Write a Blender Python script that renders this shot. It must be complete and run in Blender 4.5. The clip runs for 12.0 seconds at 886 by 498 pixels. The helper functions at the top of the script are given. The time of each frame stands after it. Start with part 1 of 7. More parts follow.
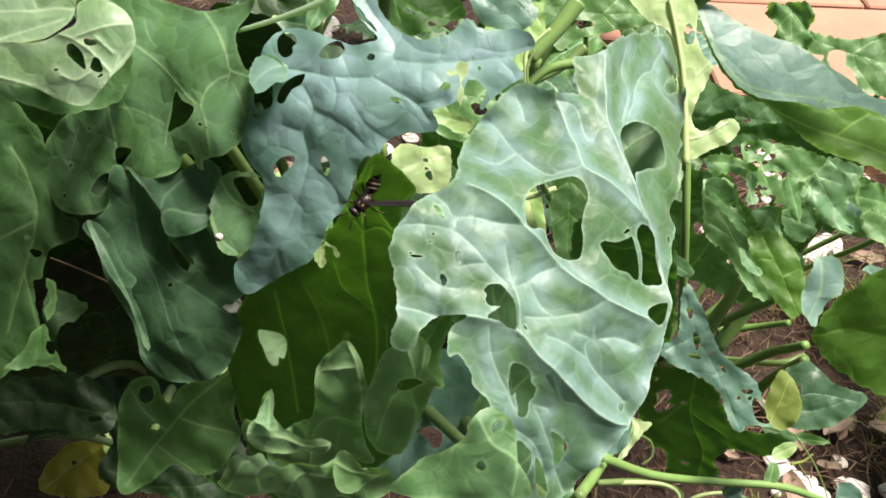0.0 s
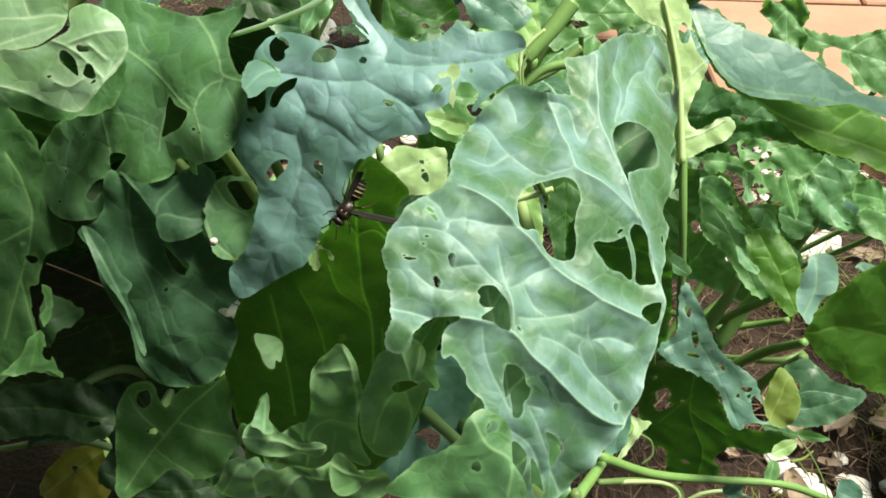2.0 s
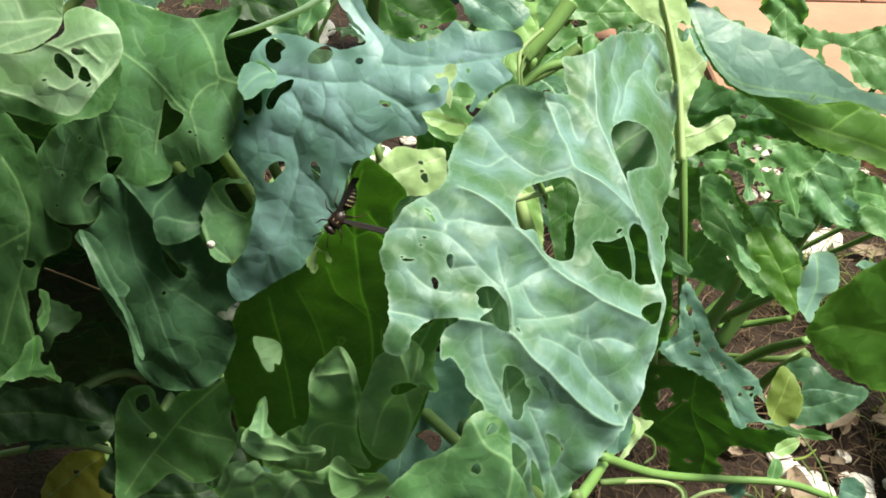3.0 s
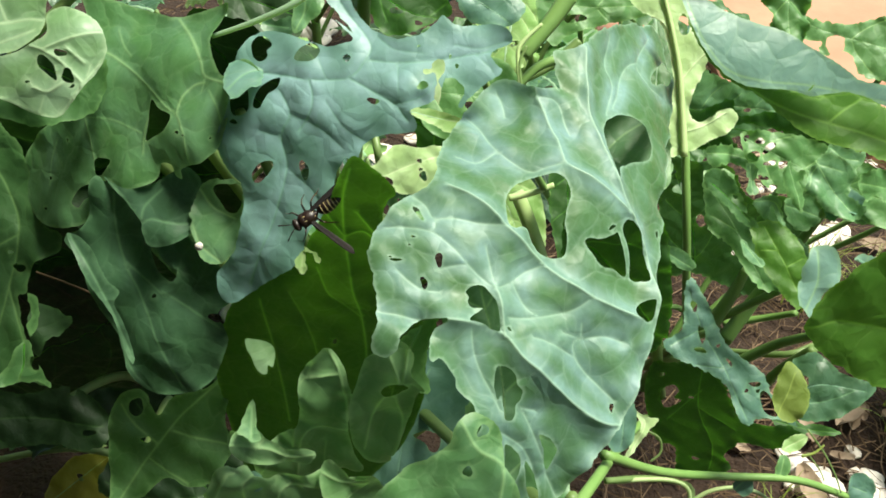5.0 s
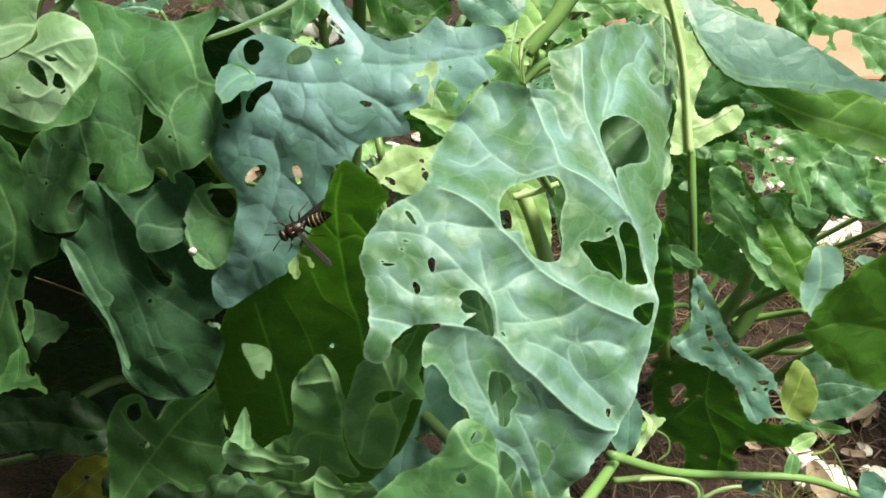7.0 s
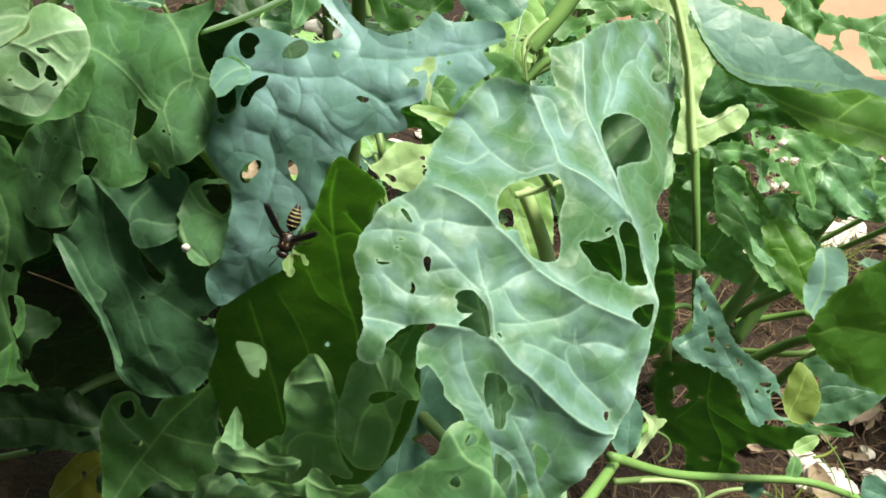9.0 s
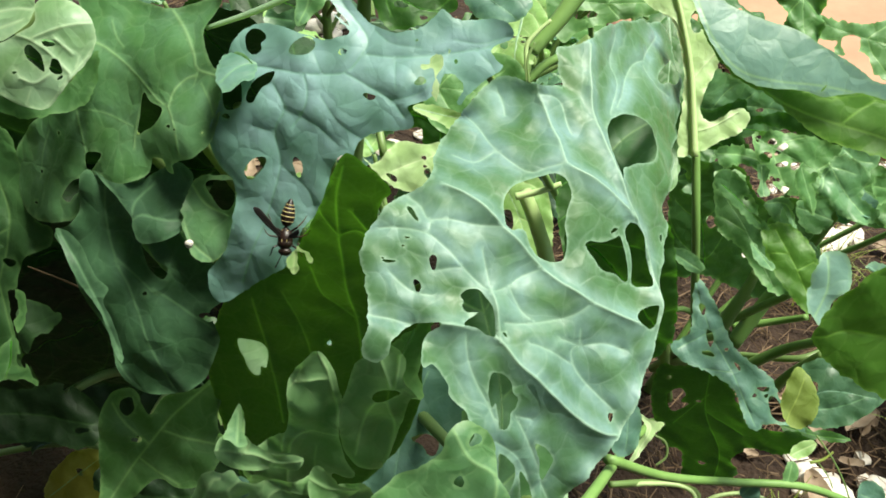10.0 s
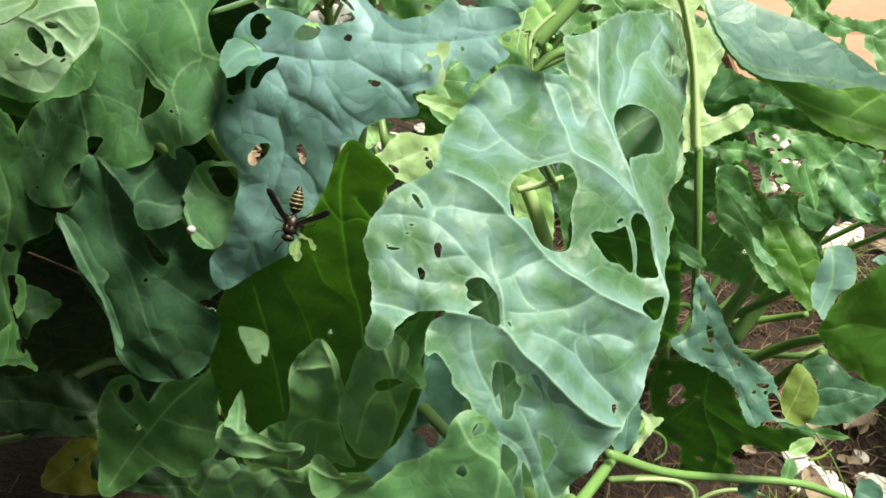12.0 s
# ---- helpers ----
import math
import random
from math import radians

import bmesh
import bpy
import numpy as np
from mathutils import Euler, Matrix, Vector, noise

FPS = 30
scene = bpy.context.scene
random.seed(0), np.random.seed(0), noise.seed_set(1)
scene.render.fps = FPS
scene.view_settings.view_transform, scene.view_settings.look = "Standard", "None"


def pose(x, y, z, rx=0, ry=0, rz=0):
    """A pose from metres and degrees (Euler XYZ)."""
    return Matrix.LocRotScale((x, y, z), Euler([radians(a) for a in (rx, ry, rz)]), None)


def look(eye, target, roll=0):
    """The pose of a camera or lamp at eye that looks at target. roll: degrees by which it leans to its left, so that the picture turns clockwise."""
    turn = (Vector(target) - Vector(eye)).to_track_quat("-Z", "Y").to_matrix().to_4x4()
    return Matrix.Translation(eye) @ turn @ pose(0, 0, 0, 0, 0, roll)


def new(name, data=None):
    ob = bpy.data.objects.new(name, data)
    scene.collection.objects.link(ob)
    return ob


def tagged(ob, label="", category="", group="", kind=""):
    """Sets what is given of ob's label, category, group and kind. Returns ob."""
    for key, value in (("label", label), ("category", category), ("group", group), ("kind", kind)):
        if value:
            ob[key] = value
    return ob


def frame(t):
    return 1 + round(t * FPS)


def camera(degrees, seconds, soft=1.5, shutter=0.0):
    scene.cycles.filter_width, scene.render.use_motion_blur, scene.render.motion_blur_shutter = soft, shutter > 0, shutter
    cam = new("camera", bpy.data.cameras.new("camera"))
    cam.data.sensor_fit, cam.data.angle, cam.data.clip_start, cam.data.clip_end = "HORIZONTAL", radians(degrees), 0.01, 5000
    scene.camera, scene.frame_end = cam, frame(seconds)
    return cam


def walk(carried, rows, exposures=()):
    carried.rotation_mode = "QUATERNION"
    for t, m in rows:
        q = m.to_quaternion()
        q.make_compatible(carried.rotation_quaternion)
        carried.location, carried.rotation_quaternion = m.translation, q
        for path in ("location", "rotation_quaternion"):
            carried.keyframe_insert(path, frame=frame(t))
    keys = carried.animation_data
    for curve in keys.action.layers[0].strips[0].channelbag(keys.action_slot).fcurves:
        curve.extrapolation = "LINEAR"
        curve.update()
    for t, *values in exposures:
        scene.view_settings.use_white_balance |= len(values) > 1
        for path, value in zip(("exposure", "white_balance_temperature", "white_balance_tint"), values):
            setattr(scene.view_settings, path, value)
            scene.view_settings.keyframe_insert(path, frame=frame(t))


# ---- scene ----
cam = camera(48, 12.0, soft=1.75)
PATH = [
    (0.0, pose(-0.0157, -0.0090, 0.8843, 52.079, -2.356, 0.390)),
    (0.5, pose(-0.0159, -0.0087, 0.8842, 52.043, -2.351, 0.338)),
    (1.0, pose(-0.0148, -0.0090, 0.8849, 52.094, -2.101, 0.212)),
    (1.5, pose(-0.0142, -0.0092, 0.8848, 52.052, -1.959, 0.292)),
    (2.0, pose(-0.0130, -0.0095, 0.8853, 52.145, -1.831, 0.037)),
    (2.5, pose(-0.0125, -0.0083, 0.8843, 52.130, -1.540, -0.031)),
    (3.0, pose(-0.0117, -0.0077, 0.8843, 52.176, -1.412, -0.178)),
    (5.0, pose(-0.0042, -0.0025, 0.8806, 52.080, -0.505, -0.170)),
    (5.5, pose(-0.0018, -0.0010, 0.8797, 52.028, -0.228, -0.134)),
    (6.0, pose(0.0000, 0.0000, 0.8800, 52.000, 0.000, 0.000)),
    (6.5, pose(0.0019, 0.0015, 0.8804, 51.923, 0.113, 0.084)),
    (7.0, pose(0.0027, 0.0022, 0.8805, 51.879, 0.256, 0.145)),
    (9.0, pose(0.0054, 0.0076, 0.8768, 51.736, -0.009, 0.648)),
    (9.5, pose(0.0038, 0.0081, 0.8763, 51.754, -0.304, 0.719)),
    (10.0, pose(0.0017, 0.0081, 0.8750, 51.832, -0.712, 0.850)),
    (10.5, pose(0.0006, 0.0082, 0.8741, 51.846, -0.930, 0.932)),
    (11.0, pose(0.0004, 0.0083, 0.8737, 51.791, -1.084, 1.056)),
    (11.5, pose(-0.0003, 0.0083, 0.8725, 51.682, -1.281, 1.144)),
    (12.0, pose(-0.0005, 0.0085, 0.8713, 51.578, -1.293, 1.164)),
]
walk(cam, PATH, exposures=[(0, 0.97, 6880, 17), (0.25, 0.93, 6880, 11), (0.5, 0.88, 6880, 1), (12, 0.87, 6880, -2)])

# ---- light: high hazy sun from the right past the edge of an added unseen roof ----
SUN_ELEVATION, SUN_TURN = radians(68), radians(90)
world = bpy.data.worlds.new("sky")
scene.world = world
world.use_nodes = True
wn = world.node_tree
sky = wn.nodes.new("ShaderNodeTexSky")
sky.sky_type, sky.sun_disc = "NISHITA", False
sky.sun_elevation, sky.sun_rotation = SUN_ELEVATION, SUN_TURN
sky.dust_density = 2.0
wn.links.new(sky.outputs[0], wn.nodes["Background"].inputs[0])
wn.nodes["Background"].inputs[1].default_value = 0.095
sun = new("sun", bpy.data.lights.new("sun", "SUN"))
sun.data.energy, sun.data.angle, sun.data.color = 4.8, radians(18), (1.0, 0.96, 0.89)
to_sun = Vector((math.sin(SUN_TURN) * math.cos(SUN_ELEVATION), math.cos(SUN_TURN) * math.cos(SUN_ELEVATION), math.sin(SUN_ELEVATION)))
sun.matrix_world = look(to_sun * 20, (0, 0, 0))


# ---- materials ----
def material(name):
    m = bpy.data.materials.new(name)
    m.use_nodes = True
    m.node_tree.nodes.clear()
    return m, m.node_tree.nodes, m.node_tree.links


def node(nodes, kind, **inputs):
    n = nodes.new(kind)
    for key, value in inputs.items():
        n.inputs[key.replace("_", " ")].default_value = value
    return n


def mix_colour(nodes, links, factor, a, b, blend="MIX"):
    n = nodes.new("ShaderNodeMix")
    n.data_type, n.blend_type = "RGBA", blend
    for socket, value in ((n.inputs["Factor"], factor), (n.inputs[6], a), (n.inputs[7], b)):
        if isinstance(value, bpy.types.NodeSocket):
            links.new(value, socket)
        else:
            socket.default_value = value if isinstance(value, float) else (*value, 1)
    return n.outputs[2]


def remap(nodes, links, value, low, high, to_low=0.0, to_high=1.0):
    n = nodes.new("ShaderNodeMapRange")
    links.new(value, n.inputs[0])
    for k, v in enumerate((low, high, to_low, to_high)):
        n.inputs[1 + k].default_value = v
    return n.outputs[0]


def leaf_skin(name, dark, light, bloom, vein, glow, through_share=0.3, rough=0.42, wax=0.35, pocket_shade=0.4):
    """Leaf skin: green in two scales, a waxy bloom tinted with painted sky sheen, painted shade in the pockets between
    veins, a fine vein net, pale main veins and rim, light passing through.
    """
    m, ns, ln = material(name)
    out = ns.new("ShaderNodeOutputMaterial")
    at = ns.new("ShaderNodeTexCoord").outputs["Object"]
    big = node(ns, "ShaderNodeTexNoise", Scale=28.0, Detail=4.0, Roughness=0.55)
    fine = node(ns, "ShaderNodeTexNoise", Scale=420.0, Detail=3.0)
    wide = node(ns, "ShaderNodeTexNoise", Scale=55.0, Detail=2.0, Distortion=0.6)
    net = node(ns, "ShaderNodeTexVoronoi", Scale=210.0)
    loose = node(ns, "ShaderNodeTexVoronoi", Scale=62.0)
    net.feature = loose.feature = "DISTANCE_TO_EDGE"
    bend = node(ns, "ShaderNodeTexNoise", Scale=45.0, Detail=2.0)
    ln.new(at, bend.inputs["Vector"])
    shift = node(ns, "ShaderNodeVectorMath")
    shift.operation = "MULTIPLY_ADD"
    shift.inputs[1].default_value = (0.016, 0.016, 0.016)
    ln.new(bend.outputs["Color"], shift.inputs[0])
    ln.new(at, shift.inputs[2])
    for n in (big, fine, wide):
        ln.new(at, n.inputs["Vector"])
    for n in (net, loose):
        ln.new(shift.outputs[0], n.inputs["Vector"])
    ribs = ns.new("ShaderNodeAttribute")
    ribs.attribute_name = "rib"
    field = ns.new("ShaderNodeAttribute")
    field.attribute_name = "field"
    colour = mix_colour(ns, ln, remap(ns, ln, big.outputs[0], 0.32, 0.68), dark, light)
    # wax bloom; its blue also paints in the sky's reflection
    colour = mix_colour(ns, ln, remap(ns, ln, wide.outputs[0], 0.2, 0.9, 0.0, wax), colour, bloom)
    colour = mix_colour(ns, ln, remap(ns, ln, fine.outputs[0], 0.3, 0.8, 0.0, 0.22), colour, dark)
    # wax is paler beside the veins, part of it painted sheen
    colour = mix_colour(ns, ln, remap(ns, ln, field.outputs["Fac"], 0.0, 0.5, 0.14 * wax, 0.0), colour, bloom)
    # shade of the relief, painted dark into the pockets away from the veins
    colour = mix_colour(ns, ln, remap(ns, ln, field.outputs["Fac"], 0.3, 1.0, 0.0, pocket_shade), colour, dark)
    for web, width, most in ((net, 0.10, 0.06), (loose, 0.05, 0.12)):
        colour = mix_colour(ns, ln, remap(ns, ln, web.outputs[0], 0.0, width, most, 0.0), colour, vein)
    colour = mix_colour(ns, ln, remap(ns, ln, ribs.outputs["Fac"], 0.0, 1.0, 0.0, 0.68), colour, vein)
    bump = node(ns, "ShaderNodeBump", Strength=0.25, Distance=0.0006)
    ln.new(net.outputs[0], bump.inputs["Height"])
    bump2 = node(ns, "ShaderNodeBump", Strength=0.12, Distance=0.003)
    ln.new(wide.outputs[0], bump2.inputs["Height"])
    bump3 = node(ns, "ShaderNodeBump", Strength=0.3, Distance=0.002)
    ln.new(remap(ns, ln, loose.outputs[0], 0.0, 0.4), bump3.inputs["Height"])
    ln.new(bump.outputs[0], bump3.inputs["Normal"])
    ln.new(bump3.outputs[0], bump2.inputs["Normal"])
    body = node(ns, "ShaderNodeBsdfPrincipled", Roughness=rough)
    body.inputs["Specular IOR Level"].default_value = 0.5
    ln.new(colour, body.inputs["Base Color"])
    ln.new(bump2.outputs[0], body.inputs["Normal"])
    ln.new(remap(ns, ln, fine.outputs[0], 0.2, 0.8, rough - 0.08, rough + 0.14), body.inputs["Roughness"])
    back = node(ns, "ShaderNodeBsdfTranslucent")
    shine = mix_colour(ns, ln, 0.35, glow, colour)
    bright = tuple(min(0.9, 1.9 * c) for c in glow)
    ln.new(mix_colour(ns, ln, remap(ns, ln, ribs.outputs["Fac"], 0.0, 1.0, 0.0, 0.8), shine, bright), back.inputs["Color"])
    share = node(ns, "ShaderNodeMixShader", Fac=through_share)
    ln.new(body.outputs[0], share.inputs[1])
    ln.new(back.outputs[0], share.inputs[2])
    ln.new(share.outputs[0], out.inputs[0])
    return m


def plain_skin(name, dark, light, rough=0.5, scale=60.0, bump=0.3, depth=0.001, stretch=(1, 1, 1), glow=None, glow_share=0.3):
    """A rough natural surface in two colours and two scales."""
    m, ns, ln = material(name)
    out = ns.new("ShaderNodeOutputMaterial")
    at = ns.new("ShaderNodeTexCoord").outputs["Object"]
    mapping = node(ns, "ShaderNodeMapping", Scale=stretch)
    ln.new(at, mapping.inputs[0])
    big = node(ns, "ShaderNodeTexNoise", Scale=scale, Detail=5.0, Roughness=0.6)
    fine = node(ns, "ShaderNodeTexNoise", Scale=scale * 7, Detail=4.0)
    for n in (big, fine):
        ln.new(mapping.outputs[0], n.inputs["Vector"])
    island = ns.new("ShaderNodeNewGeometry").outputs["Random Per Island"]
    colour = mix_colour(ns, ln, remap(ns, ln, big.outputs[0], 0.3, 0.7), dark, light)
    colour = mix_colour(ns, ln, remap(ns, ln, fine.outputs[0], 0.3, 0.75, 0.0, 0.4), colour, dark)
    colour = mix_colour(ns, ln, remap(ns, ln, island, 0.0, 1.0, 0.0, 0.45), colour, light)
    b = node(ns, "ShaderNodeBump", Strength=bump, Distance=depth)
    ln.new(fine.outputs[0], b.inputs["Height"])
    body = node(ns, "ShaderNodeBsdfPrincipled", Roughness=rough)
    ln.new(colour, body.inputs["Base Color"])
    ln.new(b.outputs[0], body.inputs["Normal"])
    last = body
    if glow:
        back = node(ns, "ShaderNodeBsdfTranslucent", Color=(*glow, 1))
        last = node(ns, "ShaderNodeMixShader", Fac=glow_share)
        ln.new(body.outputs[0], last.inputs[1])
        ln.new(back.outputs[0], last.inputs[2])
    ln.new(last.outputs[0], out.inputs[0])
    return m


SKIN = {
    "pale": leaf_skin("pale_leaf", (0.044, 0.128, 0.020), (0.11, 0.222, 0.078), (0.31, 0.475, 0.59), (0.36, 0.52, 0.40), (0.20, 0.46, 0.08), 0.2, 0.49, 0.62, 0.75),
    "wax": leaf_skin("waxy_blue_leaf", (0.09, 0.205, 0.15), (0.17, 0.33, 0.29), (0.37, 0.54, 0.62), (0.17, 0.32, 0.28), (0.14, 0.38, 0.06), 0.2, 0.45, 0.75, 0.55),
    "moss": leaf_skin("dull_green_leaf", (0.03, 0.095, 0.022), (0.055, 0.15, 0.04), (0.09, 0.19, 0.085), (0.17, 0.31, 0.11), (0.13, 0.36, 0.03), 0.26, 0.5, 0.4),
    # green darkened so that deep shade is already in the leaf colour
    "shade_dark": leaf_skin("deep_shade_leaf", (0.010, 0.034, 0.008), (0.019, 0.056, 0.013), (0.03, 0.07, 0.026), (0.05, 0.12, 0.03), (0.04, 0.13, 0.01), 0.12, 0.55, 0.2),
    # slate: blue-grey that takes in the sky reflected on smooth leaves
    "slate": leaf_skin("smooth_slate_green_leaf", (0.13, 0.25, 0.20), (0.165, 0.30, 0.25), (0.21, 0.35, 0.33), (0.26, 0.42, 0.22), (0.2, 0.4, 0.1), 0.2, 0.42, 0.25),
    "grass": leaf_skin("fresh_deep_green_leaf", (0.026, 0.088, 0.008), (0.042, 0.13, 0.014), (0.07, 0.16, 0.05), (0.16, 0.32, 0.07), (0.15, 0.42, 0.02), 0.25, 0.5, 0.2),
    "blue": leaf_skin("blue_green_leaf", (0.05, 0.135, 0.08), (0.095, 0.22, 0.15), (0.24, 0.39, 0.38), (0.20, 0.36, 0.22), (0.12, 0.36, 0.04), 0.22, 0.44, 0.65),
    # teal: the blue-green leaf again, with shade put into its colour
    "teal": leaf_skin("shade_blue_green_leaf", (0.028, 0.078, 0.028), (0.048, 0.125, 0.052), (0.11, 0.20, 0.15), (0.15, 0.28, 0.15), (0.08, 0.28, 0.03), 0.2, 0.40, 0.45),
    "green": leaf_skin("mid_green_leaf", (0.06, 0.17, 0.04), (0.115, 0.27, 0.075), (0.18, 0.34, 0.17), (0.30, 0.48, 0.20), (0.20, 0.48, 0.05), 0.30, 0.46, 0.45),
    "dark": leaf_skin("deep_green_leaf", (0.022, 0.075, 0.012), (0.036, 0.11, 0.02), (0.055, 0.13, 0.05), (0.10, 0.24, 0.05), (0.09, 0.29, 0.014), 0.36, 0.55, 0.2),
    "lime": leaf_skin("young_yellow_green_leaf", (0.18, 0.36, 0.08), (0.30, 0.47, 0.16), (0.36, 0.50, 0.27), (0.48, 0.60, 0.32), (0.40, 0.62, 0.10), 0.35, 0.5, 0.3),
    # cream: pale green with sunlight on the leaves behind put into it
    "cream": leaf_skin("pale_sunlit_leaf", (0.36, 0.54, 0.20), (0.50, 0.66, 0.33), (0.54, 0.68, 0.45), (0.62, 0.74, 0.46), (0.5, 0.7, 0.18), 0.3, 0.45, 0.4),
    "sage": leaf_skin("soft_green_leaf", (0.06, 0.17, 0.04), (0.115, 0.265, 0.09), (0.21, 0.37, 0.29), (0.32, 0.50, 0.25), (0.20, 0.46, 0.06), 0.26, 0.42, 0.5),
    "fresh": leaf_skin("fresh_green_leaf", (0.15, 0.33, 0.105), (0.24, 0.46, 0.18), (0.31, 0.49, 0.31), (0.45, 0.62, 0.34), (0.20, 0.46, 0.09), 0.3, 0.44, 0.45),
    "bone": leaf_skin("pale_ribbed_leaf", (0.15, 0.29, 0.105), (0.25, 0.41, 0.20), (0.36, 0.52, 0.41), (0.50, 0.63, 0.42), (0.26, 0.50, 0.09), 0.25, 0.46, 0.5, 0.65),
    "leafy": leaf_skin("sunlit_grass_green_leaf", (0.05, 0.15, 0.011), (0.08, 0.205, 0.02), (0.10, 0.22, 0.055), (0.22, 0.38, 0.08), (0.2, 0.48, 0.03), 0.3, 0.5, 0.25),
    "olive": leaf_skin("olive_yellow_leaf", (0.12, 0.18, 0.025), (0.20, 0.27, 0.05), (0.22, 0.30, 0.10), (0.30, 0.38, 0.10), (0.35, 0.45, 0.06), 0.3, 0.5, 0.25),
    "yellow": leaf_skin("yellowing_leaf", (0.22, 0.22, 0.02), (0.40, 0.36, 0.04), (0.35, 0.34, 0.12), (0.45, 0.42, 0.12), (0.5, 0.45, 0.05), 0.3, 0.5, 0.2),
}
STALK = plain_skin("pale_green_stalk", (0.12, 0.22, 0.055), (0.23, 0.33, 0.12), 0.42, 40.0, 0.15, 0.0005, (1, 1, 0.15), (0.3, 0.45, 0.1))
LIME_STALK = plain_skin("fleshy_yellow_green_stalk", (0.36, 0.52, 0.18), (0.52, 0.64, 0.32), 0.42, 40.0, 0.15, 0.0005, (1, 1, 0.15), (0.6, 0.75, 0.25), 0.2)
DARK_STALK = plain_skin("green_stalk", (0.10, 0.21, 0.045), (0.19, 0.32, 0.09), 0.45, 40.0, 0.15, 0.0005, (1, 1, 0.15))
VEIN = plain_skin("pale_vein", (0.31, 0.47, 0.31), (0.45, 0.61, 0.46), 0.45, 90.0, 0.1, 0.0003, (1, 1, 1), (0.55, 0.75, 0.35), 0.5)
MID_VEIN = plain_skin("green_vein", (0.20, 0.38, 0.17), (0.32, 0.50, 0.28), 0.45, 90.0, 0.1, 0.0003, (1, 1, 1), (0.45, 0.7, 0.25), 0.5)
WAX_VEIN = plain_skin("waxy_vein", (0.15, 0.31, 0.22), (0.24, 0.40, 0.32), 0.45, 90.0, 0.1, 0.0003, (1, 1, 1), (0.35, 0.6, 0.3), 0.4)
DARK_VEIN = plain_skin("dim_vein", (0.06, 0.17, 0.03), (0.10, 0.25, 0.05), 0.45, 90.0, 0.1, 0.0003, (1, 1, 1), (0.32, 0.75, 0.10), 0.8)
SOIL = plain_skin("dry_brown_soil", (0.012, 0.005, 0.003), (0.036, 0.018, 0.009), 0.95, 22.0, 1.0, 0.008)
DRY_LEAF = plain_skin("bleached_dry_leaf", (0.19, 0.12, 0.075), (0.50, 0.38, 0.28), 0.7, 60.0, 0.5, 0.001, (1, 1, 1), (0.5, 0.4, 0.3))
STRAW = plain_skin("dry_straw", (0.035, 0.018, 0.009), (0.26, 0.17, 0.10), 0.8, 30.0, 0.3, 0.001)
TWIG = plain_skin("brown_twig", (0.06, 0.03, 0.02), (0.16, 0.09, 0.06), 0.85, 40.0, 0.3, 0.001)
BLADE = plain_skin("yellow_green_grass", (0.14, 0.22, 0.03), (0.34, 0.42, 0.09), 0.5, 60.0, 0.1, 0.0003, (1, 1, 0.2), (0.4, 0.5, 0.08), 0.35)
STONE = plain_skin("pale_limestone", (0.50, 0.44, 0.38), (0.78, 0.72, 0.66), 0.85, 40.0, 0.6, 0.002)
BLOCK_COAT = plain_skin("grey_brown_wall_coat", (0.16, 0.14, 0.12), (0.24, 0.21, 0.18), 0.9, 6.0, 0.5, 0.003)
CLAY = plain_skin("terracotta_paving", (0.33, 0.16, 0.10), (0.46, 0.25, 0.16), 0.85, 8.0, 0.3, 0.002)


# ---- mesh helpers ----
def part(name, bm, mat, parent=None, label=""):
    me = bpy.data.meshes.new(name)
    bm.to_mesh(me)
    bm.free()
    for p in me.polygons:
        p.use_smooth = True
    me.materials.append(mat)
    ob = new(name, me)
    ob.parent = parent
    return tagged(ob, label)


def thing(name, at, label, category, group=""):
    ob = new(name)
    ob.empty_display_size = 0.02
    ob.matrix_world = Matrix.Translation(at)
    return tagged(ob, label, category, group)


def into(ob, m):
    """Place a part at a world pose under its parent, which stands unturned."""
    ob.matrix_basis = Matrix.Translation(-ob.parent.matrix_world.translation) @ m
    return ob


def smooth_line(points, step, closed=False):
    """An even, rounded line through the points."""
    p = np.array(points, float)
    if closed:
        p = np.vstack([p[-1], p, p[0], p[1]])
    else:
        p = np.vstack([2 * p[0] - p[1], p, 2 * p[-1] - p[-2]])
    out = []
    for a, b, c, d in zip(p[:-3], p[1:-2], p[2:-1], p[3:]):
        n = max(1, int(np.ceil(np.linalg.norm(c - b) / step)))
        s = (np.arange(n) / n)[:, None]
        out.append(0.5 * (2 * b + (c - a) * s + (2 * a - 5 * b + 4 * c - d) * s**2 + (3 * b - a - 3 * c + d) * s**3))
    if not closed:
        out.append(p[-2][None])
    return np.vstack(out)


